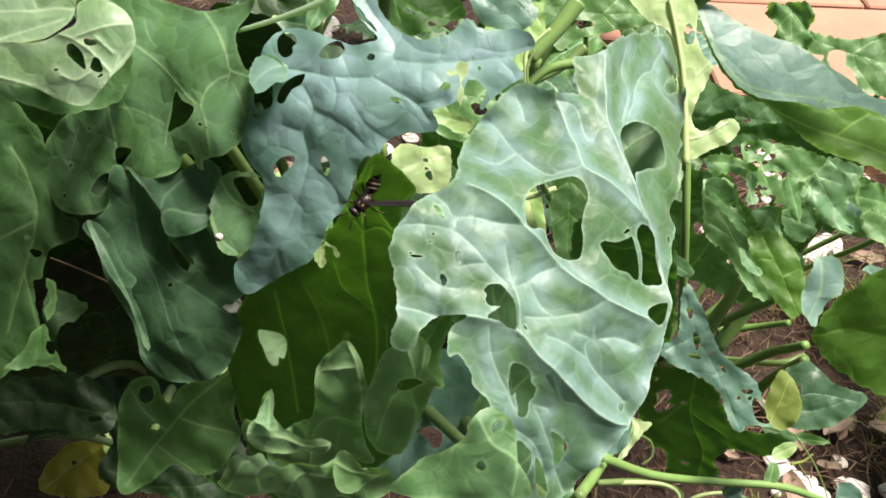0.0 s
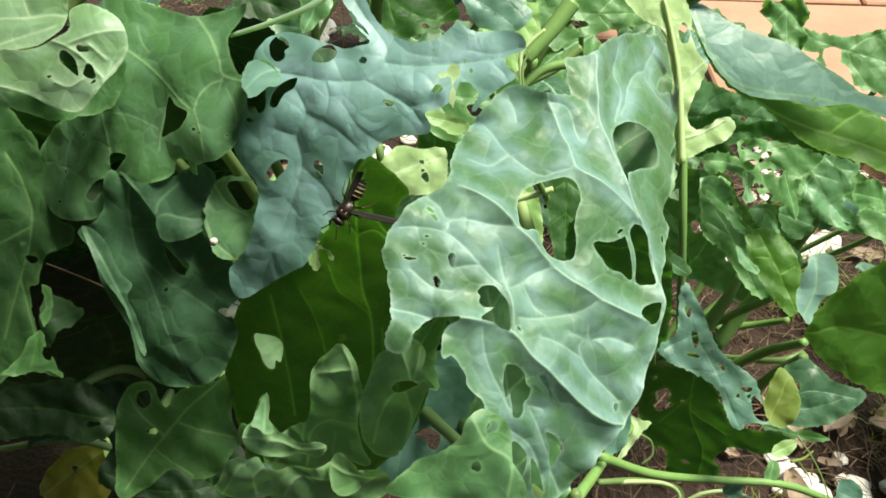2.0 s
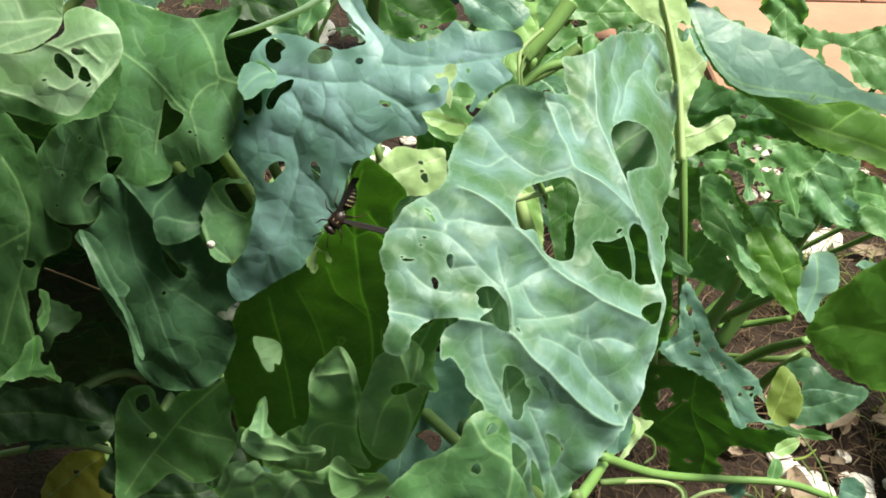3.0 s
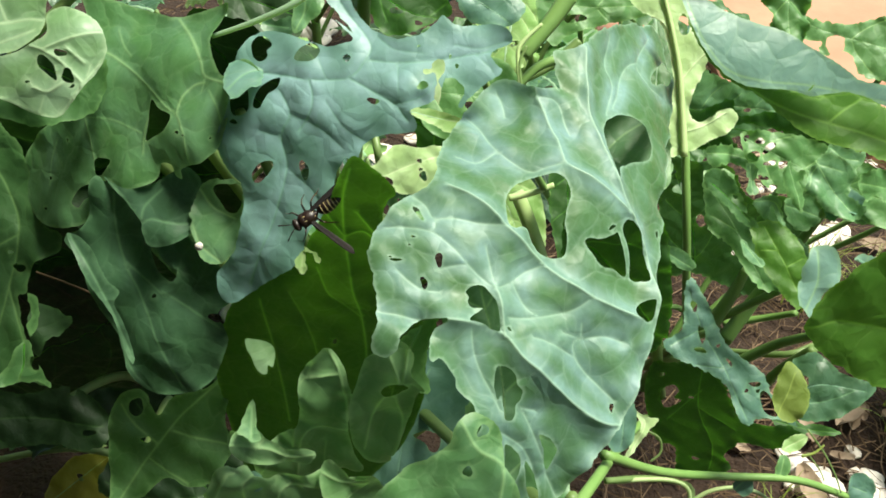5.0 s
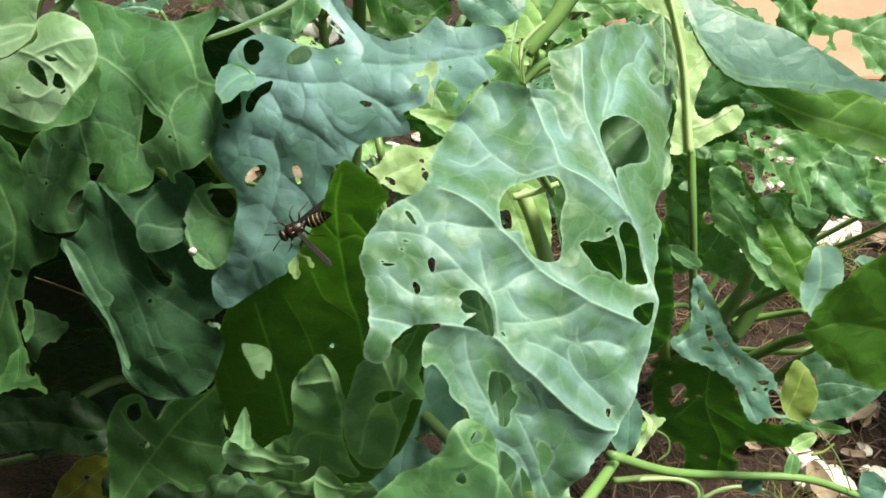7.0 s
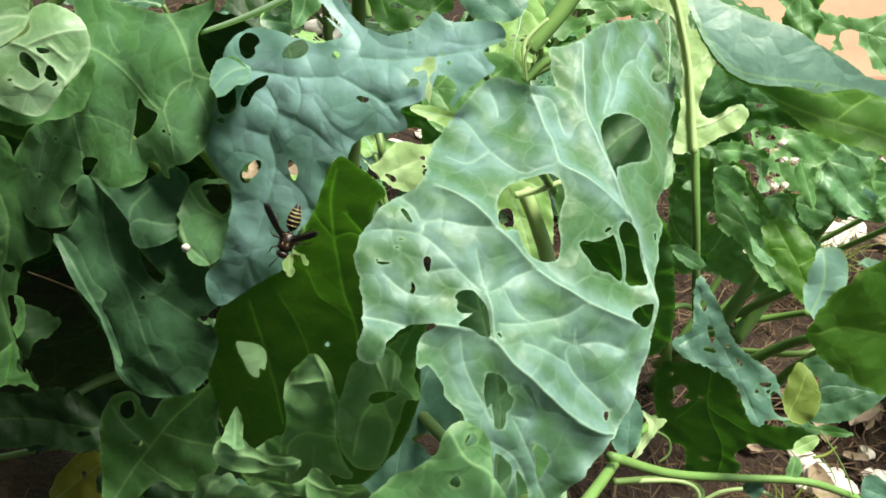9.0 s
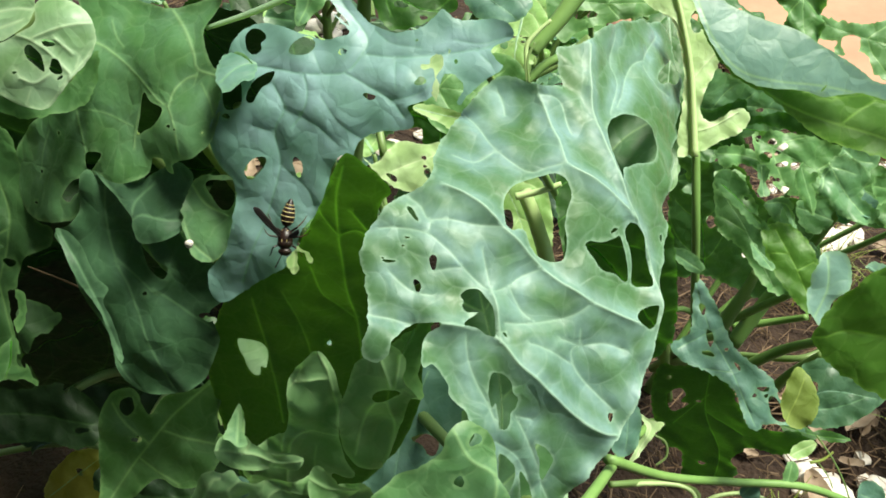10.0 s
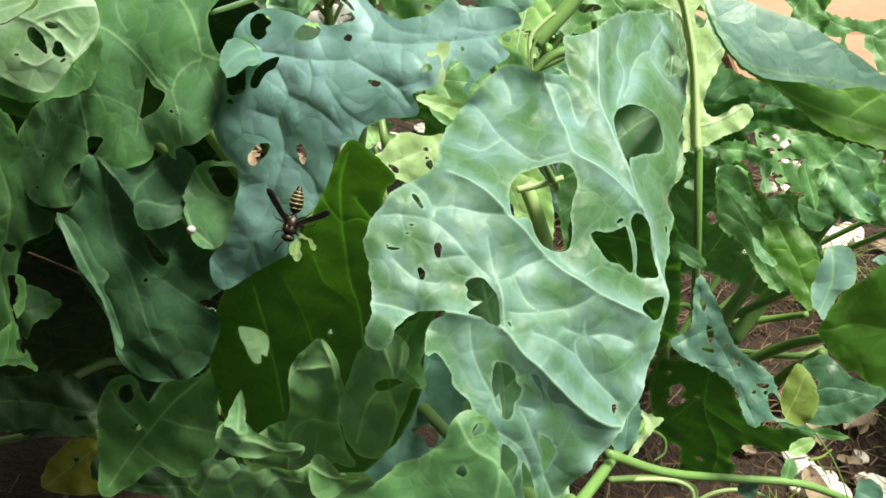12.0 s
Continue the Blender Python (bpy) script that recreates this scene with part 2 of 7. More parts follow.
def tube_mesh(points, radii, sides=8, flat=1.0, step=None):
    """A tapered round stalk along the points, closed at both ends."""
    bm = bmesh.new()
    pts = smooth_line(points, step or np.linalg.norm(np.diff(np.array(points, float), axis=0), axis=1).sum() / 24)
    along = np.linspace(0, 1, len(pts))
    rad = np.interp(along, np.linspace(0, 1, len(radii)), radii)
    rings, side = [], None
    for k, (q, r) in enumerate(zip(pts, rad.tolist())):
        way = Vector(pts[min(k + 1, len(pts) - 1)] - pts[max(k - 1, 0)]).normalized()
        side = (side - way * side.dot(way)).normalized() if side else (way.cross(Vector((0, 0, 1))).normalized() if abs(way.z) < 0.9 else way.orthogonal().normalized())
        over = way.cross(side)
        rings.append([bm.verts.new(Vector(q) + r * (math.cos(a) * side + flat * math.sin(a) * over)) for a in (2 * math.pi * i / sides for i in range(sides))])
    for a, b in zip(rings, rings[1:]):
        for i in range(sides):
            bm.faces.new((a[i], a[(i + 1) % sides], b[(i + 1) % sides], b[i]))
    bm.faces.new(rings[0][::-1])
    bm.faces.new(rings[-1])
    return bm


def stalk(parent, name, points, radii, mat, label=""):
    """A stalk given by world points."""
    ob = part(name, tube_mesh(points, radii, 10), mat, parent, label)
    return into(ob, Matrix.Identity(4)) if parent else ob


def far_from(points, lines):
    """The distance of each point from the nearest of the lines' segments."""
    best = np.full(len(points), 1e9)
    for line in lines:
        a, b = line[:-1], line[1:]
        ab = b - a
        square = np.maximum((ab**2).sum(1), 1e-12)
        for k in range(0, len(points), 2000):
            q = points[k:k + 2000]
            s = np.clip(((q[:, None] - a) * ab).sum(2) / square, 0, 1)
            gap = np.linalg.norm(q[:, None] - a - s[:, :, None] * ab, axis=2).min(1)
            best[k:k + 2000] = np.minimum(best[k:k + 2000], gap)
    return best


def inside(points, ring):
    x, y = points[:, 0], points[:, 1]
    odd = np.zeros(len(points), bool)
    for (ax, ay), (bx, by) in zip(ring, np.roll(ring, -1, 0)):
        cross = (ay > y) != (by > y)
        odd ^= cross & (x < (bx - ax) * (y - ay) / (by - ay + 1e-15) + ax)
    return odd


def ragged(ring, size, rng, pitch=5.0):
    """Give an outline small uneven teeth."""
    nxt, prv = np.roll(ring, -1, 0), np.roll(ring, 1, 0)
    out = np.stack([(nxt - prv)[:, 1], -(nxt - prv)[:, 0]], 1)
    out /= np.linalg.norm(out, axis=1)[:, None] + 1e-9
    s = np.cumsum(np.linalg.norm(ring - prv, axis=1))
    wave = np.zeros(len(ring))
    for k in (1.0, 1.7, 2.9):
        wave += np.sin(s * 2 * math.pi / (pitch * 2 / k) + rng.uniform(0, 6.3)) / k
    wave = wave * (0.25 + 0.75 * np.abs(np.sin(s / 23 + rng.uniform(0, 3)))) + rng.normal(0, 0.45, len(ring))
    return ring + out * (wave * size)[:, None]


def leaf_blade(rng, margin, cuts=(), nibbles=(), veins=(), curve=(0, 0, 0), lumps=(), grain=2.4, quilt=1.0, wave=1.2, ruffle=1.5, tooth=0.4, span=6.0, ridge=0.0, fold=0.6):
    """The blade of a leaf, in millimetres of its own plane (x across, y along, z its height): outline, eaten holes, veins, relief.
    curve: bend across, along and twist; lumps: x, y, radius, height. Returns the mesh and its surface."""
    edge = 1.3 * grain / 2.4
    ring = ragged(smooth_line(margin, edge, True), tooth, rng)
    holes = [ragged(smooth_line(c, edge * 0.8, True), tooth * 0.4, rng, 4.3) for c in cuts]
    for x, y, rx, ry, turn in nibbles:
        a = np.linspace(0, 2 * math.pi, 10 + int(3 * max(rx, ry)), endpoint=False)
        r = 1 + 0.18 * np.sin(2 * a + rng.uniform(0, 6)) + 0.12 * np.sin(3 * a + rng.uniform(0, 6))
        c, s = math.cos(radians(turn)), math.sin(radians(turn))
        ex, ey = rx * r * np.cos(a), ry * r * np.sin(a)
        holes.append(np.stack([x + c * ex - s * ey, y + s * ex + c * ey], 1))
    rims = [np.vstack([h, h[:1]]) for h in [ring, *holes]]
    lines = [smooth_line(v, 2.0) for v in veins]
    phase = rng.uniform(0, 6.3, 12)

    def surface(q):
        x, y = q[:, 0], q[:, 1]
        z = curve[0] * (x / 100) ** 2 + curve[1] * (y / 100) ** 2 + curve[2] * x * y / 1e4
        for lx, ly, lr, lh in lumps:
            z = z + lh * np.exp(-((x - lx) ** 2 + (y - ly) ** 2) / lr**2)
        z = z + wave * (np.sin(x / 8.5 + 1.3 * np.sin(y / 17 + phase[0]) + phase[1]) * np.sin(y / 10 + 1.1 * np.sin(x / 15 + phase[2]) + phase[3])
                        + 0.6 * np.sin(x / 4.1 + phase[4] + 1.4 * np.sin(y / 7 + phase[9])) * np.sin(y / 4.6 + phase[5] + 1.2 * np.sin(x / 8 + phase[10]))
                        + 0.2 * np.sin(x / 1.9 + phase[6] + 1.8 * np.sin(y / 3.6 + phase[2])) * np.sin(y / 2.2 + phase[7] + 1.5 * np.sin(x / 4 + phase[3])))
        if lines:
            gap = far_from(q, lines[:5])
            z = z + quilt * (1 - np.exp(-gap / (0.7 * span))) + ridge * np.exp(-(gap / 0.55) ** 2)
            if len(lines) > 5:
                gap = far_from(q, lines[5:])
                z = z + fold * (1 - np.exp(-gap / 3.5)) + 0.6 * ridge * np.exp(-(gap / 0.4) ** 2)
        rim = far_from(q, rims[:1])
        z = z + ruffle * np.exp(-rim / 7) * (np.sin(x / 6.1 + phase[6]) * np.cos(y / 6.7 + phase[7]) + 0.6 * np.sin((x + y) / 3.7 + phase[8]))
        return z

    low, high = ring.min(0), ring.max(0)
    gx, gy = np.meshgrid(np.arange(low[0], high[0], grain), np.arange(low[1], high[1], grain * 0.87))
    gx = gx + (np.arange(gx.shape[0]) % 2)[:, None] * grain / 2
    grid = np.stack([gx.ravel(), gy.ravel()], 1) + rng.normal(0, grain * 0.08, (gx.size, 2))
    if lines:
        extra = []
        for line in lines:
            way = np.gradient(line, axis=0)
            out = np.stack([-way[:, 1], way[:, 0]], 1) / (np.linalg.norm(way, axis=1)[:, None] + 1e-9)
            extra += [line] + [line + out * w for w in (0.42, -0.42, 0.95, -0.95)]
        extra = np.vstack(extra)
        grid = np.vstack([grid[far_from(grid, lines) > 1.4], extra])
    keep = inside(grid, ring)
    for h in holes:
        keep &= ~inside(grid, h)
    grid = grid[keep]
    grid = grid[far_from(grid, rims) > edge * 0.45]
    points, edges = [], []
    for h in [ring, *holes]:
        n0 = len(points)
        points += [Vector(p) for p in h]
        edges += [(n0 + i, n0 + (i + 1) % len(h)) for i in range(len(h))]
    points += [Vector(p) for p in grid]
    from mathutils.geometry import delaunay_2d_cdt
    verts, _, faces, *_ = delaunay_2d_cdt(points, edges, [], 0, 1e-4)
    v = np.array([(p[0], p[1]) for p in verts])
    f = np.array([t for t in faces if len(t) == 3])
    mid = v[f].mean(1)
    keep = inside(mid, ring)
    for h in holes:
        keep &= ~inside(mid, h)
    f = f[keep]
    z = surface(v)
    rib = np.exp(-(far_from(v, rims) / 0.45) ** 2) * 0.6
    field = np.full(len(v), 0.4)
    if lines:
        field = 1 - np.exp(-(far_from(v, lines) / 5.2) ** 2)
        rib = np.maximum(rib, np.exp(-(far_from(v, lines[:5]) / 0.55) ** 2))
        if len(lines) > 5:
            rib = np.maximum(rib, 0.7 * np.exp(-(far_from(v, lines[5:]) / 0.4) ** 2))
    me = bpy.data.meshes.new("leaf")
    me.from_pydata((np.c_[v, z] / 1000).tolist(), [], f.tolist())
    me.attributes.new("rib", "FLOAT", "POINT").data.foreach_set("value", rib.astype(np.float32))
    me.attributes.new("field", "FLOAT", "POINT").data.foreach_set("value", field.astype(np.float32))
    me.polygons.foreach_set("use_smooth", [True] * len(me.polygons))
    me.update()
    return me, surface


def side_veins(rng, rib, margin, count, lean=52):
    """Side veins that leave a midrib by turns to both sides and stop short of the margin."""
    ring = smooth_line(margin, 2.0, True)
    line = smooth_line(rib, 2.0)
    made = []
    for k in range(count):
        n = int(len(line) * (0.10 + 0.8 * k / max(count - 1, 1)))
        n = min(max(n, 1), len(line) - 2)
        way = line[n + 1] - line[n - 1]
        way /= np.linalg.norm(way) + 1e-9
        for sign in (1, -1):
            a = sign * radians(lean + rng.uniform(-8, 8))
            heading = np.array([way[0] * math.cos(a) - way[1] * math.sin(a), way[0] * math.sin(a) + way[1] * math.cos(a)])
            q, path = line[n].copy(), [line[n].copy()]
            for _ in range(40):
                q = q + heading * 3
                if not inside(q[None], ring)[0]:
                    break
                a = -sign * radians(2.0)
                heading = np.array([heading[0] * math.cos(a) - heading[1] * math.sin(a), heading[0] * math.sin(a) + heading[1] * math.cos(a)])
                path.append(q.copy())
            if len(path) > 5:
                made.append(np.array(path[:-2:3] if len(path) > 8 else path[::2]))
    return [m for m in made if len(m) >= 2]


def leaf(plant, seed, place, margin, cuts=(), nibbles=(), ribs=(), sides=0, skin="green", label="", rib_mm=1.1, tubes=1, side_share=0.7, vein_side=1, name="leaf", **shape):
    """A leaf under its plant: a blade with its vein net, and the main veins standing out from it."""
    rng = np.random.default_rng(seed)
    veins = [np.array(r, float) for r in ribs]
    if sides and ribs:
        veins += side_veins(rng, ribs[0], margin, sides)
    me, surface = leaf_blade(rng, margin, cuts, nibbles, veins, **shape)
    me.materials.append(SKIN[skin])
    blade = new(name, me)
    blade.parent = plant
    tagged(blade, label)
    into(blade, place)
    for k, v in enumerate(veins[:tubes]):
        line = smooth_line(v, 3.0)
        z = surface(line) + 0.05 * vein_side
        wide = rib_mm * (1.0 if k == 0 else side_share) / 2
        points = np.c_[line, z] / 1000
        bm = tube_mesh(points, [wide / 1000, wide * 0.75 / 1000, wide * 0.12 / 1000], 6, flat=0.17, step=0.004)
        ob = part("midrib" if k == 0 else "vein", bm, {"dark": DARK_VEIN, "shade_dark": DARK_VEIN, "moss": DARK_VEIN, "grass": DARK_VEIN, "pale": VEIN, "bone": VEIN, "lime": VEIN, "leafy": DARK_VEIN, "cream": VEIN, "wax": WAX_VEIN, "blue": WAX_VEIN, "teal": WAX_VEIN, "slate": WAX_VEIN}.get(skin, MID_VEIN), blade)
    return blade


# ---- structure ----
def ground_height(x, y):
    """Gentle lumps of garden soil."""
    v = Vector((x, y, 0))
    return 0.018 * noise.noise(v * 5) + 0.010 * noise.noise(v * 17) + 0.004 * noise.noise(v * 55)


def build_ground():
    bm = bmesh.new()
    near = np.linspace(-1.4, 1.8, 150)
    xs = np.r_[-60, -20, -8, -4, -2.4, near, 2.6, 4, 8, 20, 60]
    ys = np.r_[-60, -15, -4, -1.5, np.linspace(-0.6, 2.6, 150), 3.2, 4, 6, 10, 20, 60]
    rows = [[bm.verts.new((x, y, ground_height(x, y) if -1.3 < x < 1.7 and -0.5 < y < 2.5 else 0.0)) for x in xs] for y in ys]
    for a, b in zip(rows, rows[1:]):
        for i in range(len(xs) - 1):
            bm.faces.new((a[i], a[i + 1], b[i + 1], b[i]))
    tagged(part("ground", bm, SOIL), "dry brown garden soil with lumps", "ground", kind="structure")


def build_straw():
    rng = np.random.default_rng(5)
    verts, faces = [], []
    for _ in range(15000):
        x, y = rng.uniform(-0.75, 1.15), rng.uniform(0.45, 2.2)
        if x < 0.1 and rng.random() < 0.8:
            continue
        z = ground_height(x, y) + rng.uniform(0.001, 0.018)
        size, turn, tip = rng.uniform(0.012, 0.06), rng.uniform(0, math.pi), rng.normal(0, 0.16)
        half = Vector((math.cos(turn), math.sin(turn), tip)) * size / 2
        bow = Vector((rng.normal(0, 0.006), rng.normal(0, 0.006), rng.normal(0.002, 0.003)))
        r = rng.uniform(0.0003, 0.0011)
        side = Vector((-math.sin(turn), math.cos(turn), 0)) * r
        lift = Vector((0, 0, r * 1.4))
        n0 = len(verts)
        for s, o in ((-1, Vector()), (0, bow), (1, Vector())):
            c = Vector((x, y, z)) + half * s + o
            verts += [c - side, c + side, c + lift]
        for k in (0, 3):
            for i in range(3):
                j = (i + 1) % 3
                faces.append((n0 + k + i, n0 + k + j, n0 + k + 3 + j, n0 + k + 3 + i))
    me = bpy.data.meshes.new("straw_litter")
    me.from_pydata(verts, [], faces)
    me.materials.append(STRAW)
    tagged(new("straw_litter", me), "dry straw and grass litter strewn over soil", "straw", kind="stuff")


def build_dry_leaves():
    """Bleached fallen leaves, curled, lying on the soil."""
    rng = np.random.default_rng(9)
    shapes = []
    for k in range(4):
        bm = bmesh.new()
        rows = []
        for a in range(9):
            s = a / 8
            w = 0.017 * math.sin(math.pi * (0.08 + 0.86 * s)) ** 0.8 * rng.uniform(0.8, 1.2)
            rows.append([bm.verts.new((w * q, 0.062 * (s - 0.5), 0.007 * q * q + 0.006 * math.sin(3 * s + k) + rng.uniform(0, 0.002))) for q in (-1, -0.5, 0, 0.5, 1)])
        for p, q in zip(rows, rows[1:]):
            for i in range(4):
                bm.faces.new((p[i], p[i + 1], q[i + 1], q[i]))
        me = bpy.data.meshes.new("dry_leaf")
        bm.to_mesh(me)
        bm.free()
        for p in me.polygons:
            p.use_smooth = True
        me.materials.append(DRY_LEAF)
        shapes.append(me)
    for k in range(120):
        # second cluster added in place of bright sunlit ground behind leaf holes
        x, y = (rng.uniform(0.30, 0.85), rng.uniform(0.60, 0.84)) if k < 45 else (rng.normal(-0.26, 0.05), rng.normal(1.34, 0.05)) if k < 75 else (rng.uniform(-0.6, 1.0), rng.uniform(1.0, 2.0))
        ob = new("dry_leaf", shapes[k % 4])
        ob.matrix_basis = pose(x, y, ground_height(x, y) + 0.012, rng.normal(0, 12), rng.normal(0, 12), rng.uniform(0, 360)) @ Matrix.Scale(rng.uniform(0.35, 0.85), 4)
        tagged(ob, "bleached curled dry leaf lying on the soil", "fallen leaf", "fallen leaves")


def build_stones():
    """Pale stones lying on the soil; most stand in for bright sunlit spots of ground."""
    rng = np.random.default_rng(12)
    for x, y, size in ((-0.235, 1.821, 0.040), (0.559, 1.161, 0.012), (0.597, 1.175, 0.012), (0.538, 1.144, 0.009), (0.537, 1.426, 0.011), (0.547, 1.405, 0.013), (0.514, 1.379, 0.013), (0.557, 1.355, 0.011), (0.541, 1.358, 0.011), (0.501, 1.284, 0.012), (0.524, 1.286, 0.011), (0.704, 1.360, 0.015), (0.408, 0.723, 0.018), (0.474, 0.751, 0.010), (0.433, 0.703, 0.017), (0.397, 0.751, 0.015), (0.479, 0.711, 0.019), (-0.044, 1.426, 0.015),
                        (0.405, 0.735, 0.019), (0.43, 0.72, 0.014), (0.47, 0.69, 0.02), (0.52, 0.71, 0.014), (0.45, 0.66, 0.016),
                       (0.552, 1.148, 0.03), (0.585, 1.158, 0.024), (0.534, 1.126, 0.022), (0.410, 1.194, 0.012), (0.350, 1.256, 0.01), (0.416, 1.112, 0.01), (-0.262, 1.810, 0.03), (-0.229, 1.775, 0.022), (-0.116, 1.344, 0.016), (0.395, 0.706, 0.012), (0.402, 0.678, 0.016), (0.467, 0.716, 0.012),
                       (-0.433, 1.755, 0.012), (-0.348, 1.731, 0.014), (-0.187, 1.676, 0.02), (0.158, 1.835, 0.02), (0.175, 1.869, 0.016),
                       (-0.10, 1.38, 0.030), (-0.16, 1.33, 0.022), (-0.27, 0.98, 0.02), (-0.22, 1.0, 0.022)):
        bm = bmesh.new()
        bmesh.ops.create_icosphere(bm, subdivisions=3, radius=1)
        shift = Vector((rng.uniform(0, 9), rng.uniform(0, 9), 0))
        for v in bm.verts:
            v.co *= 1 + 0.28 * noise.noise(v.co * 1.3 + shift) + 0.08 * noise.noise(v.co * 4 + shift)
            v.co = Vector((v.co.x * size, v.co.y * size * 0.8, v.co.z * size * 0.5))
        ob = tagged(part("stone", bm, STONE), "pale stone added for a bright spot on the soil", "stone", "stones")
        ob.matrix_basis = pose(x, y, ground_height(x, y) + size * 0.25, 0, 0, rng.uniform(0, 360))


def build_grass():
    """Tufts of thin yellow-green grass on the soil."""
    rng = np.random.default_rng(21)
    for x, y, count, tall in ((0.50, 1.04, 70, 0.14), (0.58, 1.0, 50, 0.12), (0.56, 0.80, 40, 0.09), (0.66, 0.78, 40, 0.08), (0.36, 0.66, 14, 0.08)):
        bm = bmesh.new()
        for _ in range(count):
            turn, lean = rng.uniform(0, 6.3), rng.uniform(0.2, 1.0)
            root = Vector((rng.normal(0, 0.018), rng.normal(0, 0.018), 0))
            way = Vector((math.cos(turn), math.sin(turn), 0))
            side = Vector((-way.y, way.x, 0)) * rng.uniform(0.0008, 0.0019)
            high = tall * rng.uniform(0.5, 1.1)
            last = None
            for k in range(6):
                s = k / 5
                c = root + way * high * lean * s * s + Vector((0, 0, high * (s - 0.35 * lean * s * s)))
                w = side * (1 - 0.9 * s)
                row = (bm.verts.new(c - w), bm.verts.new(c + Vector((0, 0, -0.0006)) * (1 - s)), bm.verts.new(c + w))
                if last:
                    bm.faces.new((last[0], last[1], row[1], row[0]))
                    bm.faces.new((last[1], last[2], row[2], row[1]))
                last = row
        ob = tagged(part("grass_tuft", bm, BLADE), "thin yellow-green grass tuft growing in soil", "grass", "grass tufts")
        ob.matrix_basis = pose(x, y, ground_height(x, y) - 0.003)


def build_shade_blocks():
    """An unseen plain wall behind the camera and a roof, both added to shade the bed and set at an angle to it."""
    turn = pose(0, 0, 0, 0, 0, -45)
    edge = 0.74 / math.sqrt(2)
    for name, low, high, label in (("wall_house", (-5.0, -1.05, -0.1), (5.0, -0.85, 2.96), "plain grey-brown unseen wall added to block light"),
                                   ("roof_porch", (-5.0, -1.2, 2.96), (5.0, edge, 3.06), "plain unseen roof added to shade part of the bed")):
        bm = bmesh.new()
        bmesh.ops.create_cube(bm, size=1)
        for v in bm.verts:
            v.co = Vector([low[i] + (high[i] - low[i]) * (v.co[i] + 0.5) for i in range(3)])
        bmesh.ops.bevel(bm, geom=bm.edges[:], offset=0.008, segments=2, affect="EDGES")
        ob = tagged(part(name, bm, BLOCK_COAT), label, name.split("_")[0], kind="structure")
        ob.matrix_basis = turn


build_ground()
build_straw()
build_dry_leaves()
build_stones()
build_grass()
build_shade_blocks()

